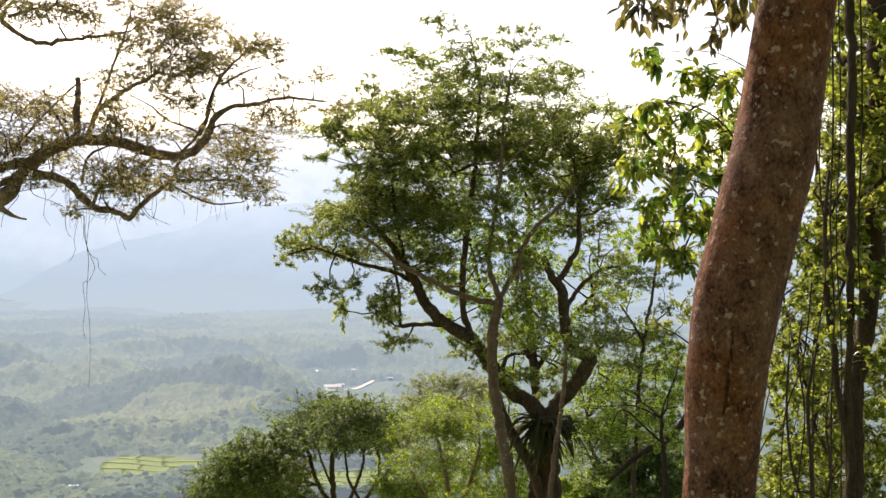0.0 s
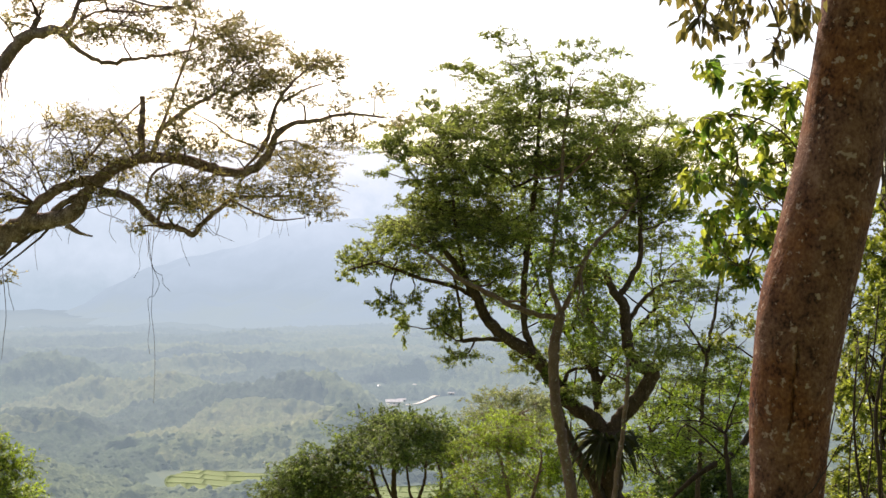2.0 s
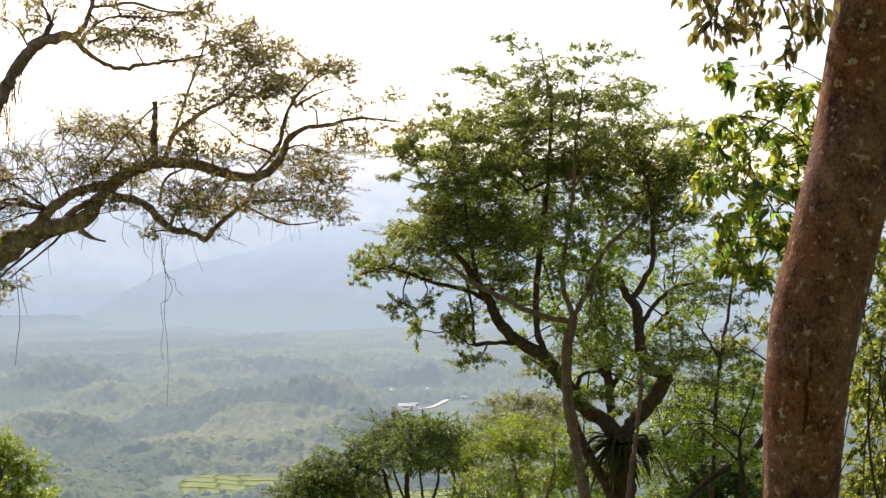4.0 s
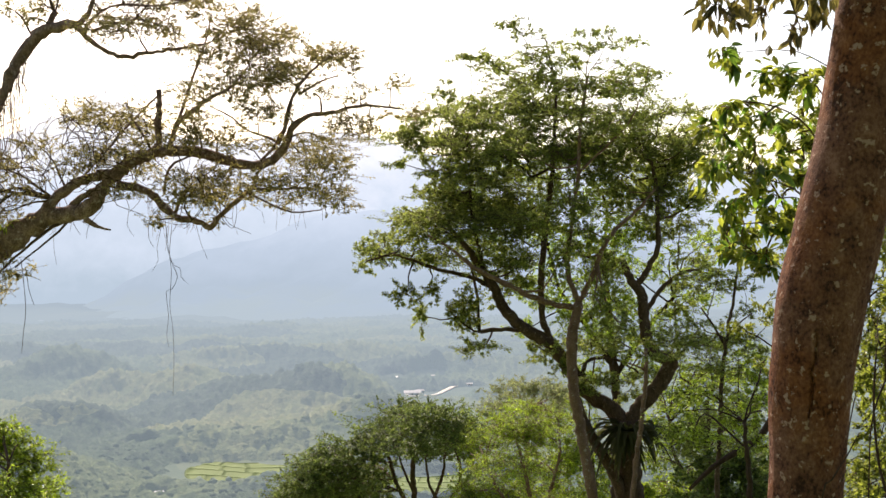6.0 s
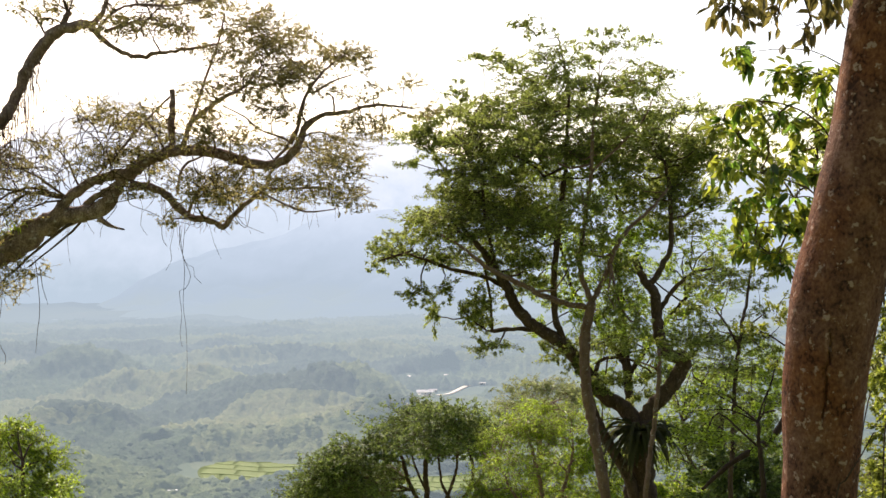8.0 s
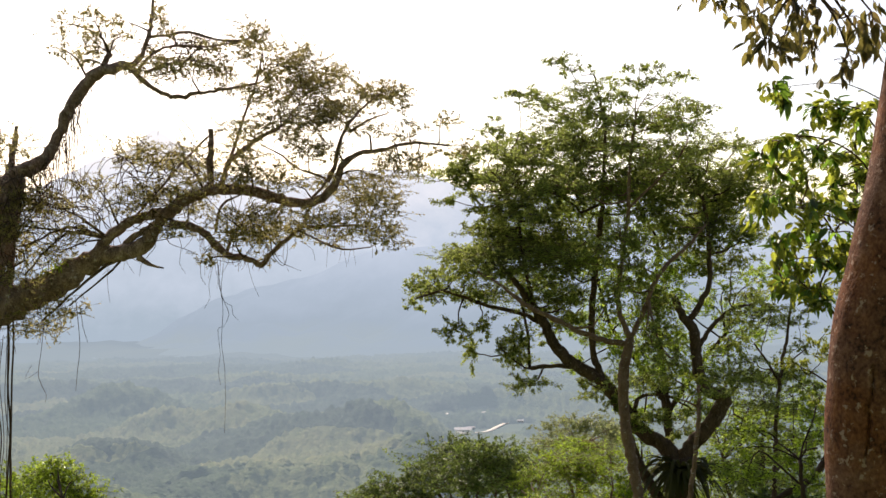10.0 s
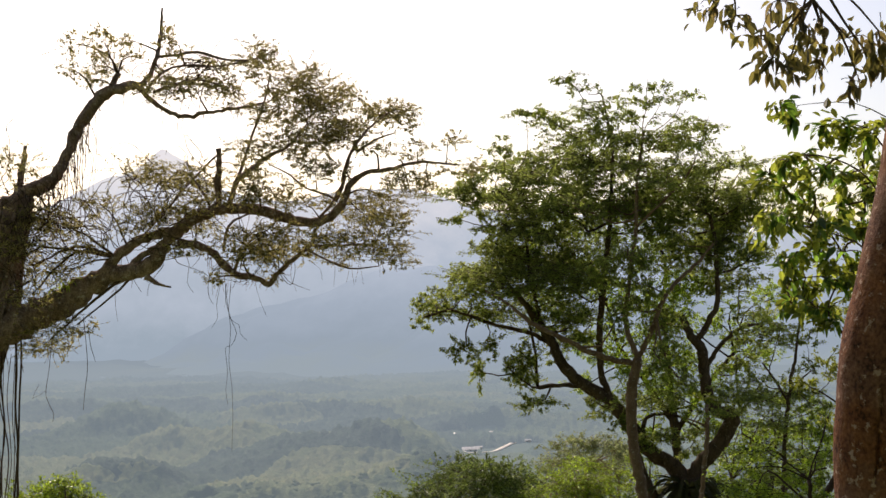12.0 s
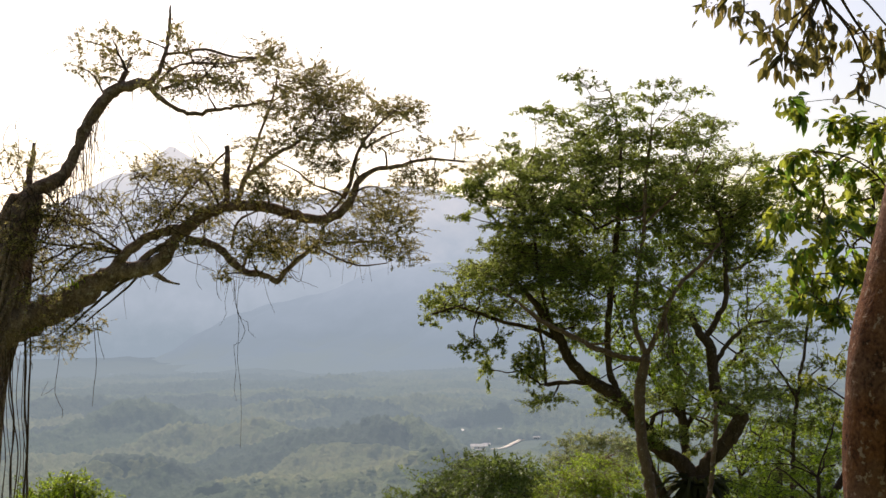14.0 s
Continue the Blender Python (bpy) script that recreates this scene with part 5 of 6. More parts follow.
tree("pale_tree", "pale grey-green bushy tree farther down the slope", BARK_PALE, LEAF_PALE, [
    [(0.2, 60, -17.22, 0.239), (0.19, 60, -10.58, 0.159), (0.18, 60, -7.93, 0.133), (0.18, 60, -5.81, 0.080)]],
    [(-0.56, 59.36, -4.81, 0.89, 0.42), (0.47, 57.02, -4.33, 1.01, 0.4), (1.54, 59.34, -4.88, 0.89, 0.37),
    (-1.32, 58.07, -5.36, 0.67, 0.36), (-0.04, 60.92, -5.7, 1.4, 0.49), (1.34, 62.4, -5.99, 1.21, 0.5),
    (2.17, 62.46, -5.55, 0.66, 0.39), (-1.16, 60.68, -6.56, 1.07, 0.54), (0.7, 59.32, -6.38, 1.57, 0.52)], 17, leaf=0.1, dens=2300, per_twig=28)
tree("feathery_tree", "slim young tree with thin tiers of feathery leaves", BARK_DARK, LEAF_CANOPY, [
    [(3.89, 27, -8.65, 0.096), (3.98, 27, -5.07, 0.06), (4.04, 27, -3.66, 0.052), (4.07, 27, -2.68, 0.047),
    (4.14, 27, -1.37, 0.044), (4.26, 27, -0.29, 0.04), (4.43, 27, 0.67, 0.03), (4.55, 27, 1.5, 0.024)],
    [(4.23, 27, -0.35, 0.030), (3.99, 27, 0.07, 0.024), (3.75, 27, 0.43, 0.018)],
    [(4.28, 27, -0.23, 0.024), (4.49, 27, 0.07, 0.018), (4.79, 27, 0.31, 0.012)],
    [(4.14, 27, -1.48, 0.030), (3.66, 27, -1.25, 0.024), (3.3, 27, -1.01, 0.018)],
    [(4.11, 27, -2.2, 0.030), (4.56, 27, -1.84, 0.024), (4.98, 27, -1.72, 0.018)]],
    [(3.75, 26.8, 0.05, 0.59, 0.12), (3.54, 26.82, -0.28, 0.52, 0.14), (4.41, 27.07, -0.2, 0.48, 0.14),
    (4.93, 27.97, 0.39, 0.37, 0.15), (3.85, 26.53, -0.73, 0.75, 0.16), (4.43, 26.47, -0.84, 0.52, 0.16),
    (3.72, 27.25, -1.42, 0.6, 0.19), (4.58, 28.12, -1.64, 0.55, 0.2), (4.63, 26.25, -2, 0.39, 0.21),
    (3.42, 25.87, -1.84, 0.5, 0.18)]
    + [(3.99, 26.08, 1.16, 0.58, 0.16), (4.64, 27.15, 0.9, 0.41, 0.14), (3.33, 27.25, -0.55, 0.48, 0.14),
    (4.78, 26.24, -0.35, 0.3, 0.19), (3.33, 26.26, -2.33, 0.46, 0.23), (4.54, 27.23, -2.47, 0.48, 0.17)], 18, leaf=0.055, dens=3000, per_twig=22, split=4, spread=1.6)
tree("shade_bush", "dense dark-green shrub under the trees", BARK_DARK, LEAF_DARK, [
    [(4.59, 29, -7.49, 0.103), (4.58, 29, -5.56, 0.077), (4.58, 29, -4.28, 0.064), (4.58, 29, -3.38, 0.038)]],
    [(4.57, 28.95, -3.27, 0.77, 0.46), (4.21, 30, -3.82, 0.53, 0.4), (5.33, 30.37, -3.75, 0.59, 0.46),
    (4.49, 28.46, -3.92, 0.88, 0.43), (5.54, 30.05, -4.22, 0.53, 0.53), (4, 29.44, -4.37, 0.52, 0.39)], 19, leaf=0.12, dens=2600)
tree("young_shrub", "light-green leafy shrub in sun below the forked tree", BARK_PALE, LEAF_BRIGHT, [
    [(3.87, 34, -9.06, 0.090), (3.87, 34, -6.8, 0.075), (3.87, 34, -5.3, 0.060), (3.86, 34, -4.69, 0.030)]],
    [(3.86, 33.93, -4.65, 0.54, 0.33), (4.02, 32.8, -4.83, 0.58, 0.35), (3.32, 33.08, -4.82, 0.44, 0.29),
    (3.75, 32.97, -5.23, 0.88, 0.35), (3.14, 32.78, -4.32, 0.23, 0.23)], 20, leaf=0.085, dens=3400, per_twig=26)
tree("round_bush", "fresh green round bush on the near slope", BARK_DARK, LEAF_BRIGHT, [
    [(-15.71, 38, -11.46, 0.134), (-15.67, 38, -8.01, 0.101), (-15.65, 38, -6.28, 0.084), (-15.63, 38, -4.56, 0.050)]],
    [(-16.19, 38.94, -3.74, 0.59, 0.31), (-15.78, 39.27, -4.23, 0.63, 0.35), (-16.67, 39.21, -4.04, 0.69, 0.38),
    (-15.26, 38.85, -4.69, 0.58, 0.38), (-16.52, 39.7, -4.83, 0.88, 0.42), (-15.28, 39.83, -5.66, 0.63, 0.42),
    (-15.67, 38.5, -5.51, 1.02, 0.51), (-17.69, 39.86, -4.5, 0.88, 0.53), (-16.01, 36.41, -5.13, 0.97, 0.64),
    (-13.81, 36.41, -5.7, 0.64, 0.42)], 21, leaf=0.09, dens=3200, per_twig=28)

tree("slope_tree", "sunlit yellow-green tree crown low on the slope", BARK_DARK, LEAF_BRIGHT, [
    [(5.51, 38, -11.99, 0.151), (5.5, 38, -7.79, 0.118), (5.5, 38, -5.77, 0.084), (5.46, 38, -4.09, 0.067),
    (5.41, 38, -2.74, 0.050)],
    [(5.5, 38, -6.1, 0.067), (4.48, 38, -4.43, 0.050), (4.31, 38, -3.42, 0.034)]],
    [(5.48, 39.17, -2.22, 0.97, 0.31), (4.57, 38.5, -2.84, 0.68, 0.31), (6.6, 37.47, -1.39, 0.5, 0.36),
    (4.86, 39.39, -3.98, 0.87, 0.38), (5.9, 38.5, -3.17, 0.95, 0.37), (7.15, 39.73, -2.97, 0.6, 0.39),
    (4.12, 38.98, -4.62, 0.59, 0.38), (6.8, 40.85, -2.34, 0.72, 0.33), (5.35, 40.78, -5.23, 0.9, 0.4),
    (6.05, 37.29, -3.98, 0.66, 0.4)]
    + [(4.01, 40.04, -3.69, 0.43, 0.28), (7.18, 39.89, -4.37, 0.53, 0.42), (4.67, 38.18, -1.75, 0.51, 0.17),
    (7.08, 37.47, -5, 0.5, 0.66), (3.73, 38.92, -5.78, 0.69, 0.41), (5.05, 38.42, -5.85, 1.02, 0.41),
    (4.18, 39.95, -2.97, 0.53, 0.25), (5.7, 40.67, -3.77, 0.72, 0.36), (4.2, 38.53, -1.95, 0.41, 0.2),
    (5.85, 38.16, -1.07, 0.57, 0.24)], 22, leaf=0.072, dens=3300, per_twig=26)
tree("slope_tree", "sunlit yellow-green tree crown low on the slope", BARK_DARK, LEAF_BRIGHT, [
    [(2.28, 42, -13.43, 0.149), (2.27, 42, -8.78, 0.111), (2.27, 42, -6.92, 0.093), (2.26, 42, -5.44, 0.074),
    (2.17, 42, -3.95, 0.037)]],
    [(2.04, 41.35, -3.17, 0.48, 0.33), (2.24, 43.39, -4.17, 0.58, 0.42), (2.73, 42.08, -5.08, 0.56, 0.45),
    (1.72, 40.2, -4.6, 0.39, 0.46), (2.43, 41.68, -5.94, 0.74, 0.48), (1.39, 40.95, -4.36, 0.47, 0.4),
    (2.02, 42.66, -6.87, 1.13, 0.45), (2.8, 40.29, -6.04, 0.53, 0.43), (2.12, 41.08, -2.38, 0.55, 0.22)], 23, leaf=0.072, dens=3000, per_twig=26)

tree("thin_sapling", "thin pale sapling stem in front of the fern", BARK_PALE, LEAF_SCRUB, [
    [(2.25, 29, -8.13, 0.077), (2.35, 29, -5.31, 0.071), (2.44, 29, -4.05, 0.064), (2.56, 29, -3, 0.058),
    (2.69, 29, -1.97, 0.051), (2.78, 29, -1.2, 0.045), (2.81, 29, -0.56, 0.032)],
    [(2.79, 29, -1.08, 0.026), (2.58, 29, -0.95, 0.021), (2.26, 29, -0.85, 0.015)]],
    [(2.84, 29.32, -0.46, 0.31, 0.13), (2.44, 28.83, -0.74, 0.28, 0.1), (2.97, 28.42, -0.71, 0.28, 0.1)], 24, leaf=0.075, dens=2000)

# the thicket behind the near trunk
tree("thicket_tree", "tall shaded tree with a smooth dark stem in the thicket", BARK_SHADE, LEAF_SHADE, [
    [(3.53, 11, -1.84, 0.088), (3.54, 11, -0.54, 0.083), (3.55, 11, -0.04, 0.073), (3.56, 11, 0.35, 0.068),
    (3.63, 11, 0.83, 0.078), (3.7, 11, 1.32, 0.088), (3.74, 11, 2.29, 0.092), (3.75, 11, 3.27, 0.097),
    (3.77, 11, 4.48, 0.097)],
    [(3.7, 11, 1.22, 0.029), (3.48, 11, 1.66, 0.024), (3.34, 11, 1.9, 0.019), (3.19, 11, 2.1, 0.010)],
    [(3.74, 11, 2.54, 0.029), (3.53, 11, 2.88, 0.024), (3.43, 11, 3.17, 0.019), (3.33, 11, 3.46, 0.010)]],
    [(3.61, 11.4, 3.63, 0.22, 0.15), (3.89, 11.65, 3.78, 0.21, 0.15), (3.74, 12.14, 3.39, 0.13, 0.16),
    (3.87, 11.73, 3.27, 0.23, 0.18), (3.66, 11.72, 2.91, 0.13, 0.16), (3.6, 10.76, 2.66, 0.19, 0.19),
    (3.28, 10.74, 2.37, 0.12, 0.16), (3.94, 11.93, 2.25, 0.23, 0.19), (3.55, 11.36, 2.01, 0.18, 0.17)]
    + [(4.15, 12.1, 1.83, 0.16, 0.21), (3.54, 12.02, 2.2, 0.11, 0.16), (3.64, 12.16, 1.83, 0.14, 0.16),
    (3.68, 11.31, 1.66, 0.22, 0.15), (3.73, 12.3, 1.45, 0.16, 0.13), (4.08, 11.91, 3.41, 0.16, 0.21),
    (4.21, 12.13, 2.37, 0.16, 0.27), (3.46, 10.94, 1.81, 0.19, 0.15), (4, 11.95, 1.93, 0.21, 0.18),
    (3.5, 11.38, 1.66, 0.18, 0.13), (3.88, 12.26, 2.48, 0.18, 0.16), (4.19, 12.29, 1.51, 0.18, 0.16)]
    + [(3.3, 10.5, 3.5, 0.2, 0.2), (3.7, 10.4, 3.3, 0.24, 0.22), (3.4, 10.6, 2.9, 0.2, 0.2), (3.8, 10.5, 2.7, 0.22, 0.2), (3.5, 10.3, 2.4, 0.2, 0.18),
    (3.75, 10.6, 2.0, 0.22, 0.2), (3.4, 10.5, 1.5, 0.2, 0.16), (3.72, 10.4, 1.2, 0.2, 0.15), (3.9, 10.5, 3.7, 0.2, 0.2)], 31, leaf=0.06, dens=6500, slim=0.3)
tree("thicket_tree", "slim dark double stem tangled in green leaves", BARK_SHADE, LEAF_SCRUB, [
    [(3.2, 10, -1.53, 0.040), (3.2, 10, -0.42, 0.040), (3.2, 10, 0.02, 0.035), (3.17, 10, 0.46, 0.031),
    (3.19, 10, 1.08, 0.029), (3.19, 10, 1.79, 0.031), (3.19, 10, 2.45, 0.035), (3.19, 10, 3.12, 0.035),
    (3.16, 10, 4, 0.035)],
    [(3.21, 10, -0.11, 0.035), (3.16, 10, 0.15, 0.033), (3.1, 10, 0.51, 0.029), (3.06, 10, 0.81, 0.027),
    (3.01, 10, 1.21, 0.027), (2.99, 10, 1.7, 0.018), (3.02, 10, 2.23, 0.013)]],
    [(3.26, 11.24, 1.61, 0.12, 0.15), (3.33, 10.66, 1.42, 0.19, 0.11), (2.92, 9.92, 1.35, 0.11, 0.09),
    (3.1, 10.08, 1.17, 0.15, 0.11), (3.24, 11.17, 1.22, 0.1, 0.12), (3.77, 11.2, 1.46, 0.15, 0.12),
    (3, 9.75, 0.92, 0.09, 0.06), (3.39, 10, 0.73, 0.11, 0.09)], 32, leaf=0.055, dens=7500, slim=0.3)
tree("undergrowth_shrub", "sunlit yellow-green undergrowth of thin leafy shoots", BARK_SHADE, LEAF_SCRUB, [
    [(3.78, 13, -2.47, 0.029), (3.77, 13, -1.03, 0.023), (3.75, 13, -0.46, 0.020), (3.72, 13, 0.12, 0.017),
    (3.83, 13, 0.69, 0.012)],
    [(3.78, 13, -1.32, 0.017), (3.55, 13, -0.57, 0.014), (3.5, 13, 0.12, 0.012), (3.53, 13, 0.58, 0.009)],
    [(3.79, 13, -1.32, 0.017), (3.95, 13, -0.74, 0.014), (3.9, 13, -0.23, 0.012)]],
    [(3.74, 13.7, 0.64, 0.16, 0.15), (3.97, 13.68, 0.4, 0.21, 0.15), (3.74, 13.95, 0.13, 0.17, 0.16),
    (4.12, 14.2, -0.08, 0.25, 0.16), (3.99, 15.12, -0.46, 0.2, 0.2), (3.83, 13.38, -0.4, 0.26, 0.17),
    (4.37, 14.16, -0.2, 0.16, 0.16), (4.14, 13.43, -0.52, 0.2, 0.17), (3.85, 14.11, -0.82, 0.27, 0.19),
    (4.36, 14.56, -1.09, 0.28, 0.19)]
    + [(3.46, 13.12, -0.94, 0.2, 0.17), (4.67, 13.95, -0.11, 0.19, 0.19), (4.92, 14.49, -0.63, 0.22, 0.19),
    (4.29, 12.82, -0.71, 0.23, 0.17), (4.25, 14.65, 0.71, 0.19, 0.1), (4.38, 13.81, 0.27, 0.16, 0.12),
    (3.88, 14.01, 0.99, 0.12, 0.09), (4.9, 14.27, 0.23, 0.13, 0.19), (4.6, 14.7, -1.38, 0.39, 0.2)], 33, leaf=0.048, dens=8000, slim=0.3, category="shrub")
tree("hill_shrub", "leafy green shrub in sun on the slope", BARK_SHADE, LEAF_BRIGHT, [
    [(3.87, 22, -5.29, 0.058), (3.86, 22, -2.86, 0.049), (3.81, 22, -1.89, 0.039), (3.76, 22, -1.3, 0.029)]],
    [(3.06, 22.54, -0.88, 0.4, 0.2), (2.64, 21.56, -1.06, 0.32, 0.17), (3.93, 22.39, -0.96, 0.34, 0.2),
    (3.81, 22.85, -1.41, 0.4, 0.18), (3.08, 23.46, -1.7, 0.52, 0.19), (4.42, 24.27, -0.74, 0.21, 0.21),
    (4.07, 22.61, -1.78, 0.3, 0.2)], 34, leaf=0.06, dens=4800, per_twig=26, category="shrub")

# rightmost pads lie out of view, added to shade the near trunk
tree("thicket_shrub", "dense green leaves of a tall shrub in the thicket", BARK_SHADE, LEAF_SCRUB, [
    [(5.86, 19, -4.35, 0.050), (5.84, 19, -2.25, 0.042), (5.82, 19, -0.56, 0.034), (5.8, 19, 1.12, 0.025),
    (5.85, 19, 2.8, 0.017)],
    [(5.84, 19, -1.83, 0.034), (6.27, 19, -0.14, 0.025), (6.52, 19, 1.54, 0.017)]],
    [(4.99, 17.73, 0.68, 0.27, 0.27), (5.8, 18.85, 0.79, 0.33, 0.28), (5.37, 19.71, -0.12, 0.3, 0.3),
    (5.71, 19.09, -0.07, 0.34, 0.29), (6.16, 18.67, -0.11, 0.36, 0.28), (5.71, 20.27, -0.89, 0.36, 0.3),
    (5.75, 18.4, -0.66, 0.36, 0.28), (6.58, 19.16, -0.75, 0.34, 0.29), (5.45, 19.99, -1.56, 0.39, 0.3)]
    + [(5.44, 17.91, -1.23, 0.35, 0.27), (6.21, 18.55, -1.33, 0.36, 0.28), (5.43, 18.98, -1.99, 0.5, 0.25),
    (6.26, 19.2, -2.11, 0.51, 0.25), (6.55, 18.12, -1.26, 0.48, 0.48), (7.15, 18.86, 0.29, 0.58, 0.67),
    (6.38, 17.68, 1.54, 0.39, 0.47), (5.47, 17.76, 1.46, 0.31, 0.19), (5.46, 18.53, 1.37, 0.2, 0.2)], 35, leaf=0.062, dens=4200, category="shrub")
# pads past x 5.4 are unseen, added to darken the leaning trunk's right side
tree("thicket_tree", "tall leafy tree at the edge of the thicket", BARK_SHADE, LEAF_SHADE, [
    [(5.69, 15, -3.09, 0.093), (5.69, 15, -0.77, 0.086), (5.71, 15, 1.88, 0.080), (5.68, 15, 3.88, 0.066),
    (5.6, 15, 5.87, 0.046)],
    [(5.69, 15, 1.75, 0.040), (5.28, 15, 2.55, 0.033), (4.88, 15, 3.08, 0.020)],
    [(5.68, 15, 3.54, 0.040), (5.21, 15, 4.14, 0.033), (4.75, 15, 4.4, 0.020)]],
    [(4.71, 14.89, 4.38, 0.26, 0.24), (5.12, 14.93, 4.13, 0.29, 0.26), (5.12, 16.4, 3.94, 0.22, 0.22),
    (5.2, 15.35, 3.45, 0.3, 0.24), (5.21, 16.45, 3.15, 0.25, 0.22), (5.05, 14.72, 2.66, 0.29, 0.23),
    (4.7, 14.63, 2.33, 0.22, 0.19), (5.08, 14.42, 1.87, 0.28, 0.28), (4.87, 16.08, 4.32, 0.14, 0.17),
    (5.92, 15.65, 3.97, 0.42, 0.48)]
    + [(5.49, 14.32, 2.51, 0.44, 0.51), (5.46, 14.4, 1.24, 0.45, 0.51), (6.6, 16.28, -0.25, 0.65, 0.86),
    (5.31, 15.49, 4.98, 0.41, 0.27), (5.04, 16.39, 5.24, 0.36, 0.29), (4.56, 14.4, 1.74, 0.19, 0.15)], 36, leaf=0.07, dens=4500)

tree("slim_tree", "slim young tree with small backlit green leaves", BARK_SHADE, LEAF_SHADE, [
    [(4.35, 20, -4.8, 0.06), (4.35, 20, -1.5, 0.05), (4.3, 20, 1.0, 0.04), (4.35, 20, 3.0, 0.03), (4.4, 20, 4.4, 0.015)],
    [(4.32, 20, 0.6, 0.022), (3.9, 20, 1.3, 0.016), (3.5, 20, 1.7, 0.01)], [(4.3, 20, 1.8, 0.022), (3.9, 20, 2.6, 0.016), (3.6, 20, 3.0, 0.01)],
    [(4.33, 20, -0.6, 0.022), (3.9, 20, 0.1, 0.016), (3.4, 20, 0.4, 0.01)], [(4.35, 20, 2.6, 0.02), (4.7, 20, 3.4, 0.014), (4.8, 20, 3.9, 0.008)]],
    [(3.5, 19.8, 1.7, 0.35, 0.2), (3.9, 20.3, 1.4, 0.4, 0.25), (3.6, 20.2, 2.9, 0.35, 0.22), (4.0, 19.7, 2.5, 0.4, 0.28), (4.5, 20.2, 3.1, 0.4, 0.3),
    (4.7, 19.8, 3.8, 0.4, 0.3), (4.4, 20.1, 4.3, 0.35, 0.25), (3.4, 20.0, 0.4, 0.4, 0.22), (3.8, 20.3, 0.6, 0.4, 0.25), (4.1, 19.8, 1.0, 0.35, 0.25),
    (4.0, 20.2, -0.1, 0.4, 0.25), (4.2, 20.0, 1.9, 0.35, 0.25), (4.1, 20.2, 3.4, 0.4, 0.28), (3.8, 19.8, 2.1, 0.35, 0.22), (4.8, 20.2, 2.6, 0.35, 0.25)],
    37, leaf=0.06, dens=2400, per_twig=24, split=2, spread=1.5)
rng = np.random.default_rng(38)
tree("thicket_shrub", "tangled fine-leaved green shrub deep in the thicket", BARK_SHADE, LEAF_SHADE, [
    [(4.8, 16.5, -3.3, 0.045), (4.8, 16.5, -1.0, 0.036), (4.85, 16.5, 1.5, 0.028), (4.8, 16.5, 3.8, 0.016)],
    [(4.8, 16.5, -0.5, 0.025), (4.4, 16.5, 1.0, 0.018), (4.3, 16.5, 2.4, 0.01)], [(4.82, 16.5, 0.3, 0.025), (5.3, 16.5, 1.6, 0.018), (5.4, 16.5, 3.2, 0.01)]],
    [(4.75 + rng.uniform(-0.65, 0.9), 16.5 + rng.uniform(-0.6, 0.8), -1.6 + 5.4 * q / 30 + rng.uniform(-0.2, 0.2), rng.uniform(0.25, 0.42), rng.uniform(0.2, 0.3)) for q in range(30)],
    39, leaf=0.05, dens=3600, per_twig=24, category="shrub")

# lianas in the thicket, and the bent branch by the near trunk
def liana(name, label, paths, mat, sides=6):
    for pts in paths:
        g = Geo()
        tube(g, smooth_path(pts, 0.1), sides, 0.05, np.random.default_rng(4))
        at = pts[0][:3]
        ob = new(name, g.mesh(name, mat, at))
        ob.location = at
        tagged(ob, label, "vine", name + "s in the thicket")


liana("liana", "thin brown liana hanging through the leaves", [
    [(2.6, 9, 1.37, 0.005), (2.57, 9, 1.05, 0.006), (2.53, 9, 0.77, 0.006), (2.45, 9, 0.57, 0.006), (2.4, 9, 0.34, 0.005),
    (2.38, 9, -0.14, 0.005), (2.34, 9, -1.22, 0.005)],
    [(2.65, 9, 3.84, 0.006), (2.67, 9, 2.88, 0.006), (2.65, 9, 2.17, 0.006), (2.7, 9, 1.49, 0.005), (2.61, 9, 0.57, 0.005),
    (2.65, 9, -1.22, 0.005)],
    [(2.77, 9, 3.84, 0.005), (2.8, 9, 2.57, 0.005), (2.77, 9, 1.69, 0.005), (2.81, 9, 0.81, 0.005), (2.8, 9, -1.22, 0.005)],
    [(1.55, 6, 0.76, 0.003), (1.49, 6, 0.65, 0.003), (1.42, 6, 0.54, 0.004), (1.37, 6, 0.43, 0.004), (1.35, 6, -0.28, 0.005)],
    [(2.88, 9.5, 3.96, 0.007), (2.9, 9.5, 2.62, 0.007), (2.88, 9.5, 1.78, 0.007), (2.91, 9.5, 1.11, 0.006),
    (2.89, 9.5, 0.27, 0.006), (2.91, 9.5, -1.37, 0.006)],
    [(3.25, 10, 4.09, 0.007), (3.28, 10, 2.67, 0.007), (3.25, 10, 1.7, 0.007), (3.28, 10, 0.73, 0.007),
    (3.26, 10, -1.53, 0.006)],
    [(2.59, 9.2, 1.12, 0.005), (2.56, 9.2, 0.8, 0.006), (2.61, 9.2, 0.39, 0.006), (2.55, 9.2, -0.26, 0.006),
    (2.57, 9.2, -1.28, 0.006)]], BARK_SHADE)
liana("stem", "dark leaning stem that joins the forked trunk below its fern", [[(1.2, 31.6, -1.6, 0.10), (1.5, 31.6, -2.5, 0.12), (1.85, 31.6, -3.2, 0.13), (2.25, 31.7, -3.9, 0.14), (2.6, 31.9, -5.0, 0.15)]], BARK_DARK, 12)
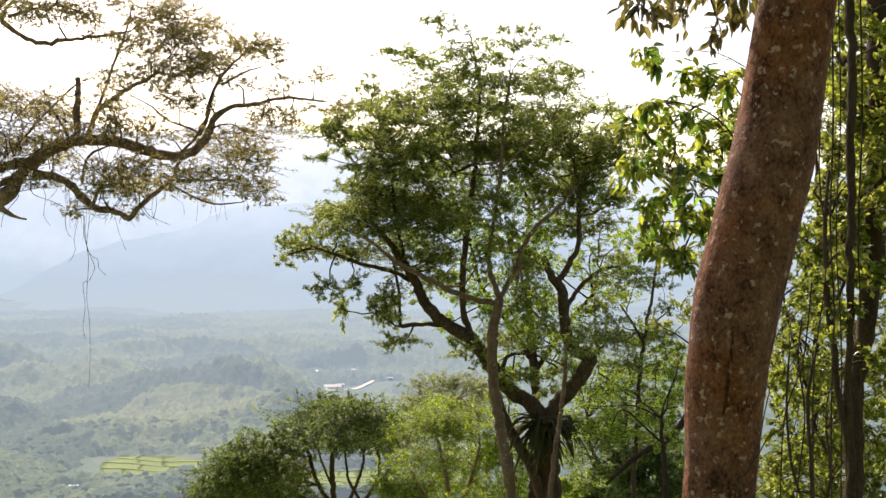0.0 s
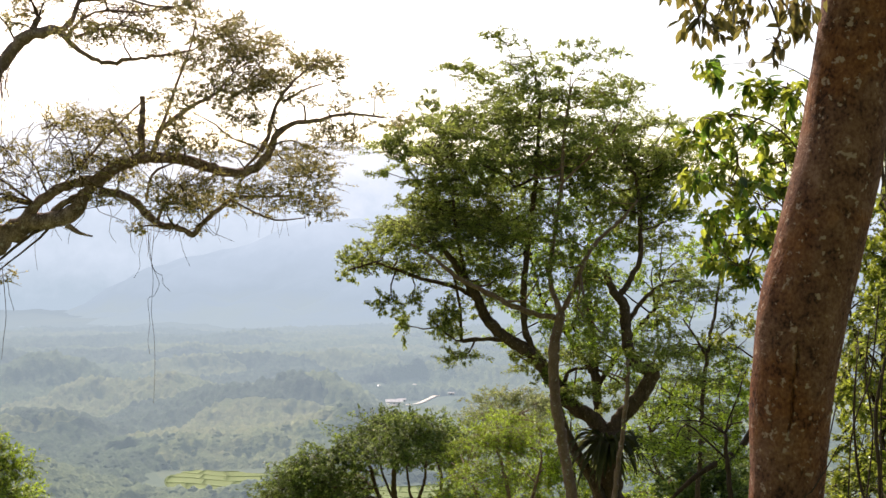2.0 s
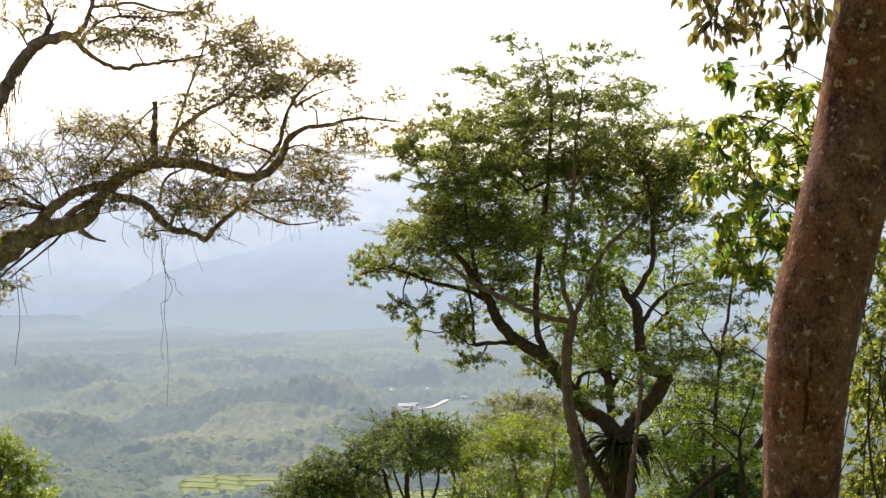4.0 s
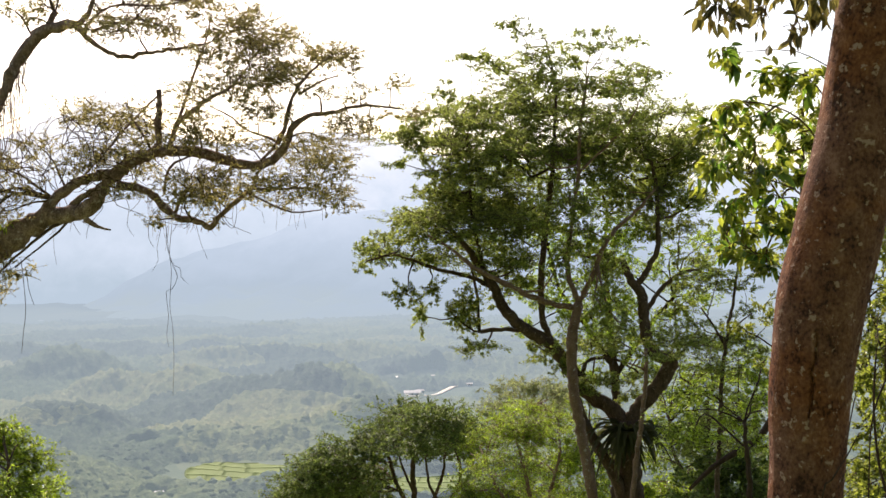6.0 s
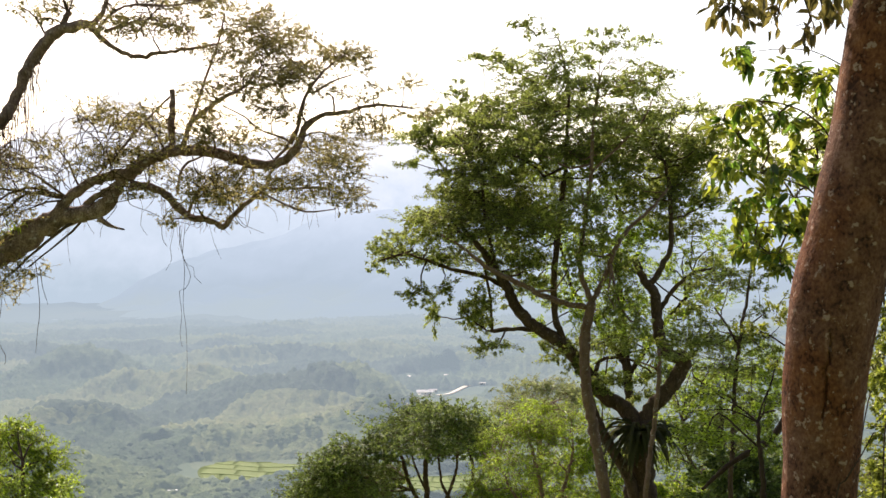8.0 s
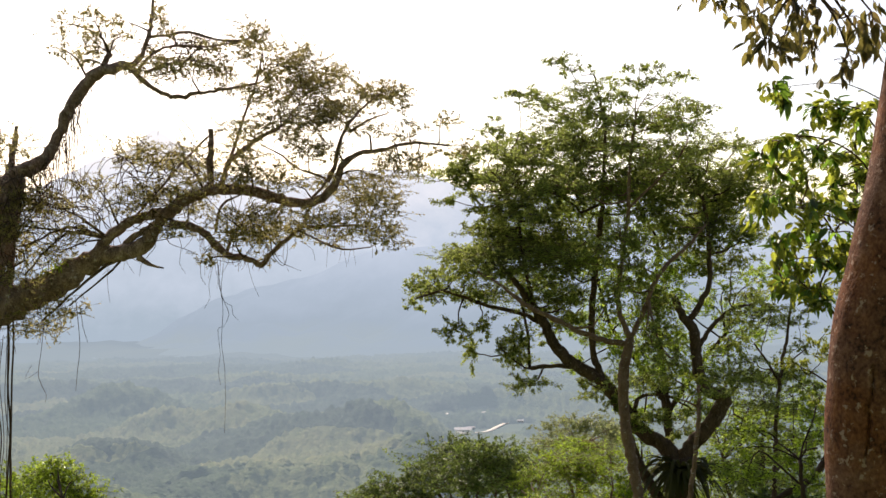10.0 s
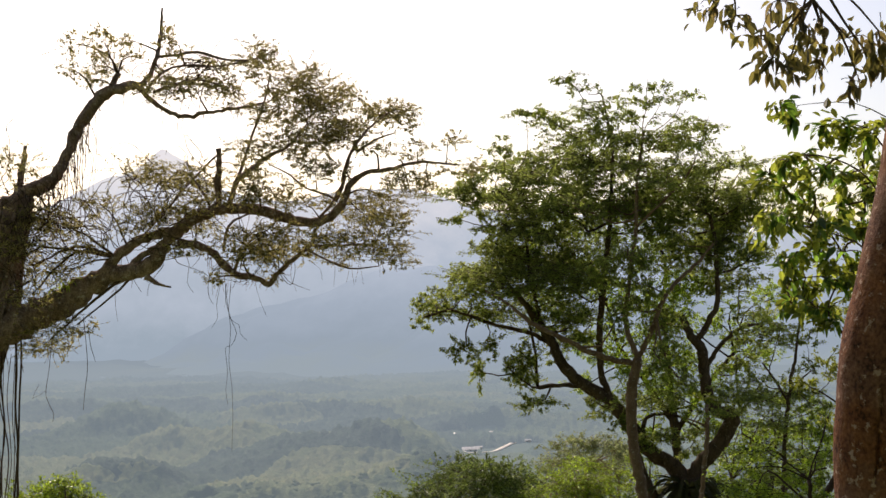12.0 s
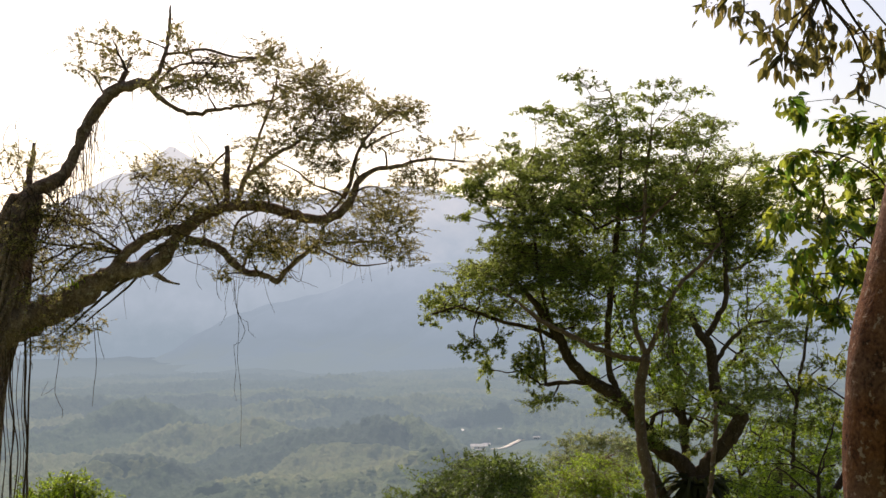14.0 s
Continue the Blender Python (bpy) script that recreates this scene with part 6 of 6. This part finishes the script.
liana("branch", "bent bare dark branch below the trees", [[(5.5, 24, -6.98, 0.096), (5.38, 24, -3.79, 0.085), (5.15, 24, -1.56, 0.074), (4.72, 24, -1.37, 0.069),
    (4.38, 24, -1.83, 0.064), (3.89, 24, -2.15, 0.058), (3.49, 24, -2.42, 0.048), (3.07, 24, -2.82, 0.032)]], BARK_SHADE)

# hanging roots and strings on the old tree
old_root = bpy.data.objects["old_tree"]
STRINGS = [
    [(-7.85, 28, 2.31, 0.010), (-7.88, 28, 1.93, 0.009), (-7.73, 28, 1.42, 0.009), (-7.63, 28, 1.17, 0.009),
    (-7.76, 28, 0.89, 0.008), (-7.89, 28, 0.84, 0.008), (-7.84, 28, 0.29, 0.007), (-7.89, 28, -0.09, 0.006),
    (-7.84, 28, -0.4, 0.006)],
    [(-7.9, 28, 2.44, 0.009), (-7.83, 28, 1.8, 0.009), (-7.77, 28, 1.3, 0.009), (-7.81, 28, 0.54, 0.008),
    (-7.75, 28, 0.03, 0.007), (-7.73, 28, -0.72, 0.006), (-7.76, 28, -1.47, 0.006)],
    [(-7.75, 28, 2.33, 0.009), (-7.8, 28, 1.55, 0.009), (-7.57, 28, 1.36, 0.008), (-7.55, 28, 1.17, 0.007),
    (-7.39, 28, 1.01, 0.006)],
    [(-7.98, 28, 2.31, 0.007), (-8.09, 28, 1.81, 0.007), (-8.06, 28, 1.55, 0.006), (-8.2, 28, 1.3, 0.005)],
    [(-8.79, 28, 2.96, 0.009), (-8.71, 28, 2.71, 0.008), (-8.76, 28, 2.33, 0.007), (-8.61, 28, 2.09, 0.006)],
    [(-7.19, 28, 2.3, 0.007), (-7.1, 28, 1.92, 0.006), (-6.94, 28, 1.54, 0.005)],
    [(-11.19, 28, 1.6, 0.013), (-11.13, 28, 1.08, 0.012), (-11.09, 28, 0.44, 0.011), (-11.15, 28, -0.07, 0.010),
    (-11.19, 28, -0.51, 0.007)],
    [(-11.06, 28, 1.34, 0.011), (-11.02, 28, 0.95, 0.010), (-10.9, 28, 0.57, 0.007)],
    [(-11.93, 28, 1.09, 0.011), (-11.99, 28, 0.45, 0.010), (-12.07, 28, -0.19, 0.010), (-11.89, 28, -0.57, 0.009),
    (-11.91, 28, -0.77, 0.007)],
    [(-12.06, 28, -0.06, 0.007), (-12.39, 28, -0.25, 0.006), (-12.23, 28, 0.07, 0.006)],
    [(-12.8, 28, 1.23, 0.024), (-12.76, 28, 0.46, 0.024), (-12.79, 28, -0.44, 0.024), (-12.73, 28, -1.33, 0.024),
    (-12.79, 28, -2.22, 0.022), (-12.92, 28, -4, 0.020)],
    [(-12.66, 28, 1.23, 0.022), (-12.65, 28, 0.59, 0.022), (-12.69, 28, -0.18, 0.022), (-12.71, 28, -1.08, 0.022),
    (-12.74, 28, -2.5, 0.022), (-12.71, 28, -4.25, 0.020)],
    [(-13.09, 28, 1.11, 0.019), (-13.13, 28, 0.08, 0.019), (-13.04, 28, -0.95, 0.019), (-13.14, 28, -2.1, 0.019),
    (-13.08, 28, -4, 0.019)],
    [(-13.01, 28, 0.85, 0.015), (-13.17, 28, -0.18, 0.015), (-12.95, 28, -1.46, 0.015), (-13.06, 28, -2.73, 0.015)],
    [(-10.99, 28, 6.5, 0.011), (-11.06, 28, 5.59, 0.011), (-10.95, 28, 4.81, 0.009), (-10.98, 28, 4.03, 0.006)],
    [(-11.19, 28, 6.11, 0.011), (-11.29, 28, 5.34, 0.010), (-11.33, 28, 4.69, 0.009), (-11.46, 28, 3.92, 0.007)],
    [(-10.9, 28, 6.23, 0.009), (-10.87, 28, 5.45, 0.009), (-10.92, 28, 4.68, 0.007)],
    [(-11.49, 28, 5.47, 0.009), (-11.57, 28, 4.57, 0.009), (-11.49, 28, 3.66, 0.007), (-11.73, 28, 2.89, 0.006)],
    [(-9.35, 28, 6.25, 0.009), (-9.3, 28, 5.8, 0.007), (-9.33, 28, 5.54, 0.006)],
    [(-6, 28, 2.78, 0.006), (-5.72, 28, 2.59, 0.006), (-5.67, 28, 2.34, 0.005)],
    [(-3.28, 28, 4.58, 0.006), (-3.33, 28, 4.21, 0.006), (-3.28, 28, 4.01, 0.005)],
]
rng = np.random.default_rng(48)
for q in range(11):
    x, z = -13.75 + 0.12 * q + rng.normal(0, 0.05), 1.0 - 0.3 * rng.uniform()
    way = [(x, 27.7, z, 0.012)]
    for b in range(7):
        x, z = x + rng.normal(0, 0.05), z - rng.uniform(0.7, 1.0)
        way.append((x, 27.7 + rng.normal(0, 0.04), z, 0.013))
    STRINGS.append(way)
for pts in STRINGS:
    g = Geo()
    tube(g, smooth_path([(x, y, z, q if q > 0.014 else 0.65 * q) for x, y, z, q in pts], 0.15), 5)
    part("aerial_root", g, BARK_DARK, old_root)

trunk_line = smooth_path(footed(OLD[0]), 0.35)

# thin roots that hang in kinked skeins from the upper limb and the crook of the trunk
rng = np.random.default_rng(47)
g = Geo()
high, low = smooth_path(OLD[2], 0.08), smooth_path(OLD[1], 0.08)
for line, first, last, count, reach in ((high, 0.02, 0.4, 75, 2.1), (low, 0.0, 0.22, 30, 1.2), (trunk_line[-9:], 0.2, 1.0, 60, 2.4), (trunk_line[-14:], 0.0, 0.8, 40, 3.0)):
    for q in range(count):
        x, y, z, r = line[int(rng.uniform(first, last) * (len(line) - 1))]
        x, y = x + rng.uniform(-0.7, 0.7) * r, y - 0.8 * r
        drop, n = reach * rng.uniform(0.15, 1.0) ** 1.3, 6
        way = [(x, y, z, 0.011)]
        for b in range(n):
            x, y, z = x + rng.normal(0.01, 0.055), y + rng.normal(-0.01, 0.04), z - drop / n * rng.uniform(0.5, 1.4)
            way.append((x, y, z, 0.01 - 0.001 * b))
        tube(g, smooth_path(way, 0.1), 3)
part("root_curtain", g, BARK_OLD, old_root, kind="stuff")

# root strands that clothe the old trunk
rng = np.random.default_rng(45)
for q in range(44):
    a, drift = rng.uniform(math.pi * 0.95, 2.05 * math.pi), rng.normal(0, 0.05)
    first = int(rng.integers(0, len(trunk_line) // 3))
    strand = []
    for m, (x, y, z, r) in enumerate(trunk_line[first:]):
        a += drift + rng.normal(0, 0.06)
        strand.append((x + math.cos(a) * r * (1.02 + 0.05 * (q % 4)), y + math.sin(a) * r * (1.02 + 0.05 * (q % 4)), z, 0.014 + 0.032 * (q % 5) / 4 + 0.005 * rng.normal()))
    g = Geo()
    tube(g, smooth_path(strand, 0.15), 6)
    part("root_strand", g, BARK_OLD, old_root)

# fine rootlets under its limbs
rng = np.random.default_rng(43)
g = Geo()
for pts in OLD[1:3] + OLD[9:11]:
    line = smooth_path(pts, 0.1)
    for q in range(45):
        x, y, z, r = line[int(rng.integers(len(line)))]
        drop = rng.uniform(0.08, 0.3) if rng.uniform() < 0.75 else rng.uniform(0.3, 0.9)
        sway = rng.normal(0, 0.05, 2)
        tube(g, smooth_path([(x, y, z - r * 0.8, 0.006), (x + sway[0], y, z - r - drop * 0.5, 0.005), (x + sway[1], y, z - r - drop, 0.003)], 0.1), 3)
part("root_fringe", g, BARK_OLD, old_root, kind="stuff")

# tangled bare twigs between its limbs
rng = np.random.default_rng(41)
g = Geo()
for x, y, z, rx, rz in [(-12.2, 27.56, 3.39, 0.61, 0.73), (-12.49, 27.6, 3.91, 0.61, 0.61), (-12.71, 27.51, 3.02, 0.49, 0.73),
    (-12.1, 27.94, 2.89, 0.62, 0.62), (-11.38, 28.14, 4.06, 0.62, 0.62), (-11.91, 28.43, 3.7, 0.75, 0.5),
    (-10.64, 27.6, 3.36, 0.73, 0.37), (-12.91, 28.24, 2.4, 0.5, 0.62), (-9.69, 27.53, 4.47, 0.49, 0.49),
    (-8.84, 28.1, 4.25, 0.5, 0.5), (-9.11, 27.7, 3.34, 0.49, 0.37), (-8.1, 27.83, 4.59, 0.37, 0.49),
    (-6.86, 27.46, 3.15, 0.61, 0.36), (-12.11, 28.26, 4.34, 0.63, 0.25), (-12.73, 27.55, 4.55, 0.37, 0.49),
    (-8.69, 28.32, 7.36, 0.5, 0.33), (-8.02, 27.8, 6.99, 0.49, 0.32), (-8.96, 28.11, 6.97, 0.45, 0.3)]:
    for q in range(17):
        p = np.array([x, y, z]) + rng.normal(0, 0.5, 3) * [rx, 0.5, rz]
        d = rng.normal(0, 1, 3) * [1, 0.6, 0.8]
        d *= rng.uniform(0.4, 0.75) / np.linalg.norm(d)
        way = [(*p, 0.012)]
        bend = rng.normal(0, 0.45, 3)
        for b in range(5):
            d = d + np.cross(bend, d) * 0.8 + rng.normal(0, 0.1, 3) + [0, 0, -0.03]
            d *= rng.uniform(0.2, 0.4) / np.linalg.norm(d)
            p = p + d
            way.append((*p, 0.011 - 0.0016 * b))
        tube(g, smooth_path(way, 0.09), 3)
part("twig_tangle", g, BARK_DARK, old_root, kind="stuff")


# the nest fern in the fork, and a tuft on the old limb
def nest_fern(name, label, at, count, length, mat, seed, lift, width=0.036):
    rng = np.random.default_rng(seed)
    root = thing(name, at, label, "fern")
    for q in range(count):
        a = 2 * math.pi * q / count + rng.normal(0, 0.25)
        out = np.array([math.cos(a), math.sin(a) * 0.9, 0])
        ln, rise = length * rng.uniform(0.6, 1.15), lift * rng.uniform(0.0, 1.5)
        side = np.array([-out[1], out[0], 0])
        arch, twist = rng.uniform(0.25, 0.6), rng.normal(0, 0.4)
        v, rows = [], 9
        for b in range(rows):
            t = b / (rows - 1)
            p = np.array(at) + out * ln * (t - 0.3 * t * t) + [0, 0, ln * (rise * t - (arch + 0.55 * rise) * t * t)]
            w = width * length * (math.sin(math.pi * (0.1 + 0.87 * t)) ** 0.7)
            up = np.array([0, 0, w * (0.4 + twist * t)])
            v += [p + side * w + up, p, p - side * w + np.array([0, 0, w * (0.4 - twist * t)])]
        f = []
        for b in range(rows - 1):
            f += [(b * 3, b * 3 + 1, b * 3 + 4, b * 3 + 3), (b * 3 + 1, b * 3 + 2, b * 3 + 5, b * 3 + 4)]
        g = Geo()
        g.add(v, f)
        part("frond", g, mat, root)


nest_fern("nest_fern", "dark bird's-nest fern with strap fronds in the tree fork", (2.57, 31.5, -2.78), 90, 1.75, LEAF_FERN, 5, 0.55, 0.03)
nest_fern("nest_fern", "drooping skirt of old fern fronds below the fork", (2.54, 31.5, -2.95), 50, 0.95, LEAF_FERN, 6, -0.5, 0.045)
nest_fern("tuft_fern", "small bright green fern tuft on the old limb", [(-11.54, 27.8, 2.18)][0], 22, 0.6, LEAF_BRIGHT, 7, 1.2)

# ---- the valley: houses, lanes, fields ----
def on_ground(x, y, lift=0.0):
    return (x, y, ground_height(x, y) + lift)


def box(g, w, d, h, at, turn, base=0.0):
    c, s = math.cos(turn), math.sin(turn)
    v = [(x * w / 2, y * d / 2, base + z * h) for z in (0, 1) for x, y in ((-1, -1), (1, -1), (1, 1), (-1, 1))]
    v = [(at[0] + x * c - y * s, at[1] + x * s + y * c, at[2] + z) for x, y, z in v]
    g.add(v, [(3, 2, 1, 0), (4, 5, 6, 7), (0, 1, 5, 4), (1, 2, 6, 5), (2, 3, 7, 6), (3, 0, 4, 7)])


def house(at, w, d, h, turn, label, roof_mat):
    root = thing("house", at, label, "house", "houses in the valley")
    g = Geo()
    box(g, w, d, h, at, turn, -0.5)
    part("wall", g, WHITE, root, smooth=False)
    c, s = math.cos(turn), math.sin(turn)
    g = Geo()
    o, hh = 0.8, h - 0.5
    v = [(-w / 2 - o, -d / 2 - o, hh - 0.2), (w / 2 + o, -d / 2 - o, hh - 0.2), (w / 2 + o, d / 2 + o, hh - 0.2), (-w / 2 - o, d / 2 + o, hh - 0.2), (-w / 2 - o, 0, hh + d * 0.2), (w / 2 + o, 0, hh + d * 0.2)]
    v = [(at[0] + x * c - y * s, at[1] + x * s + y * c, at[2] + z) for x, y, z in v]
    g.add(v, [(0, 1, 5, 4), (2, 3, 4, 5)])
    g.f.extend([[0, 4, 3], [1, 2, 5], [3, 2, 1, 0]])
    part("roof", g, roof_mat, root, smooth=False)
    for q in range(3):
        g = Geo()
        along = (q - 1) * w / 3
        spot = (at[0] + along * c + (d / 2) * s, at[1] + along * s - (d / 2) * c, at[2])
        box(g, 1.0, 0.2, 1.0, spot, turn, 1.0)
        part("window", g, GLASS, root, smooth=False)


HOUSES = zip([(-117, 1356), (-111, 1378), (-153, 1534), (-121, 1608), (-106, 1549), (-84, 1542), (-228, 789), (-60, 1450), (-123, 1334)],
             (17, 8, 6, 6, 8, 6, 4.5, 6, 6), (10, 6, 5, 5, 5, 5, 4, 5, 5), (3.6, 3, 3, 3, 3, 3, 2.6, 3, 3), (0.1, 0.5, -0.3, 0.4, 0.1, -0.5, 0.3, 0.2, -0.2))
for (x, y), w, d, h, turn in HOUSES:
    house(on_ground(x, y, 0.6), w, d, h, turn, "small white house with a pale tin roof", TIN)


def strip(name, label, pts, width, mat):
    line = smooth_path([(x, y, 0, 1) for x, y in pts], 12)
    tan = np.gradient(line[:, :2], axis=0)
    tan /= np.linalg.norm(tan, axis=1)[:, None]
    v = []
    for (x, y, *_), (tx, ty) in zip(line, tan):
        for s in (-1, 1):
            v.append(on_ground(x - ty * s * width / 2, y + tx * s * width / 2, 1.0))
        for s in (1, -1):
            v.append(on_ground(x - ty * s * width / 2, y + tx * s * width / 2, 0.2))
    g = Geo()
    n = len(line)
    g.add(v, [(i * 4 + k, i * 4 + (k + 1) % 4, i * 4 + 4 + (k + 1) % 4, i * 4 + 4 + k) for i in range(n - 1) for k in range(4)])
    tagged(new(name, g.mesh(name, mat)), label, "road", kind="structure")


strip("road", "pale earth road among the houses", [(-138, 1329), (-115, 1345), (-93, 1356), (-82, 1413), (-74, 1450), (-54, 1463), (-29, 1489)], 6, EARTH)
strip("road_track", "bare earth track by the fields", [(-314, 948), (-306, 959), (-293, 970)], 4.5, EARTH)
strip("road_bank", "bare earth bank by the fields", [(-201, 939), (-185, 945), (-163, 935)], 4.5, EARTH)


def fields(centre, w, d, cols, rows, seed, label):
    """Terraced paddies: a bank of earth with a crop plot in each cell."""
    rng = np.random.default_rng(seed)
    at = on_ground(*centre, 0.4)
    root = thing("paddy_field", at, label, "field")

    def spot(u, v):
        bow = 8 * math.sin(v * 2.3 + seed) + 4 * math.sin(u * 5 + seed)
        shrink = 1 - 0.35 * abs(2 * v - 1) ** 2
        return (at[0] + (u - 0.5) * w * shrink + bow, at[1] + (v - 0.5) * d + 9 * math.sin(u * 3.6 + seed + 1.5 * v))

    g = Geo()
    n = 16
    top = [(*spot(a / n, b / n), at[2]) for a in range(n + 1) for b in range(n + 1)]
    g.add(top, [(a * (n + 1) + b, (a + 1) * (n + 1) + b, (a + 1) * (n + 1) + b + 1, a * (n + 1) + b + 1) for a in range(n) for b in range(n)])
    part("bank", g, BUND, root)
    vs = np.linspace(0.01, 0.99, rows + 1)
    vs[1:-1] += rng.normal(0, 0.05, rows - 1)
    for b in range(rows):
        us = np.concatenate([[0.01], np.sort(np.clip(np.arange(1, cols) / cols + rng.normal(0, 0.11, cols - 1), 0.1, 0.9)), [0.99]])
        for a in range(cols):
            g = Geo()
            k = 5
            z0 = at[2] + 0.05 + 0.06 * rng.uniform()
            pu, pv = 0.3 / w, 0.55 / d
            pts = []
            for p in range(k + 1):
                for q in range(k + 1):
                    pts.append((*spot(us[a] + pu + (us[a + 1] - us[a] - 2 * pu) * p / k, vs[b] + pv + (vs[b + 1] - vs[b] - 2 * pv) * q / k), z0))
            low = [(x, y, at[2] - 0.1) for x, y, z in pts]
            g.add(pts, [(p * (k + 1) + q, (p + 1) * (k + 1) + q, (p + 1) * (k + 1) + q + 1, p * (k + 1) + q + 1) for p in range(k) for q in range(k)])
            rim = [p * (k + 1) for p in range(k + 1)] + [k * (k + 1) + q for q in range(1, k + 1)] + [p * (k + 1) + k for p in reversed(range(k))] + [q for q in reversed(range(1, k))]
            g.add(low, np.zeros((0, 4), int))
            m = len(pts)
            g.f.extend([[rim[p], rim[(p + 1) % len(rim)], rim[(p + 1) % len(rim)] + m, rim[p] + m] for p in range(len(rim))])
            part("plot", g, PADDY, root)


fields([(-205, 878)][0], 84, 92, 3, 4, 1, "bright green rice paddies parted by low banks")
fields([(-52, 826)][0], 74, 80, 3, 4, 2, "pale green rice paddies beyond the dark tree")

# ---- valley woods: far beyond counting, one rolling sheet of crowns with single trees about its edges ----
def open_land(x, y):
    """How far a place is from being wooded: above 0 in clearings and fields."""
    gap = -1.25 - lumps(x, y, 95, 8) - 0.5 * lumps(x, y, 34, 9)
    for cx, cy, r in CLEAR:
        dy = (y - cy) * np.where((y < cy) & (cy > 1200), 0.6, 1)
        gap = np.maximum(gap, 0.88 - np.hypot(x - cx, dy) / r)
    return gap


rings = 770 * np.exp(np.arange(0, math.log(2950 / 770), 0.0041))
sweep = np.radians(np.concatenate([np.arange(-26.5, 4, 0.088), np.arange(4, 20.5, 0.2)]))
wx, wy = np.outer(rings, np.sin(sweep)), np.outer(rings, np.cos(sweep))
crown = 2.8 + np.clip(rings / 900, 1, 1.7)[:, None] * (5.0 * np.abs(lumps(wx, wy, 10, 21)) + 3.0 * np.abs(lumps(wx, wy, 5, 22))) + 2.0 * lumps(wx, wy, 28, 24) + 1.6 * lumps(wx, wy, 60, 23)
wz = ground_height(wx, wy) + crown - 11 * np.clip(open_land(wx, wy) * 2 + 0.5, 0, 1)
na = len(sweep)
i, j = np.meshgrid(np.arange(len(rings) - 1), np.arange(na - 1), indexing="ij")
g = Geo()
g.add(np.stack([wx, wy, wz], -1).reshape(-1, 3), np.stack([i * na + j, i * na + j + 1, (i + 1) * na + j + 1, (i + 1) * na + j], -1).reshape(-1, 4)[:, ::-1])
rng = np.random.default_rng(3)
bm = bmesh.new()
bmesh.ops.create_icosphere(bm, subdivisions=1, radius=1.0)
dome = np.array([q.co for q in bm.verts])
dome_faces = np.array([[q.index for q in f.verts] for f in bm.faces])
bm.free()
keep = [f for f in dome_faces if dome[f].mean(0)[2] > -0.5]
many = 40000
d = -VALLEY / rng.uniform(0.1, 0.2, many)
a = np.radians(rng.uniform(-26, 8, many))
tx, ty = d * np.sin(a), d * np.cos(a)
gap = open_land(tx, ty)
good = np.flatnonzero((d < 1020) & ((gap < rng.uniform(-0.45, -0.1, many)) | ((rng.uniform(size=many) < 0.08) & (gap < 0.1))))[:1500]
for x, y, z, gp in zip(tx[good], ty[good], ground_height(tx[good], ty[good]), gap[good]):
    s = rng.uniform(1.6, 3.4) if gp < -0.1 else rng.uniform(1.2, 2.6)
    b = dome * (1 + rng.normal(0, 0.16, (len(dome), 1))) * [s, s, s * rng.uniform(0.5, 0.8)]
    g.add(b + [x, y, z + s * 0.4 + (3.2 if gp < -0.1 else 0)], keep)
tagged(new("valley_woods", g.mesh("valley_woods", WOODS)), "green woods and plantations with painted haze covering the valley hills", "woods", kind="stuff")
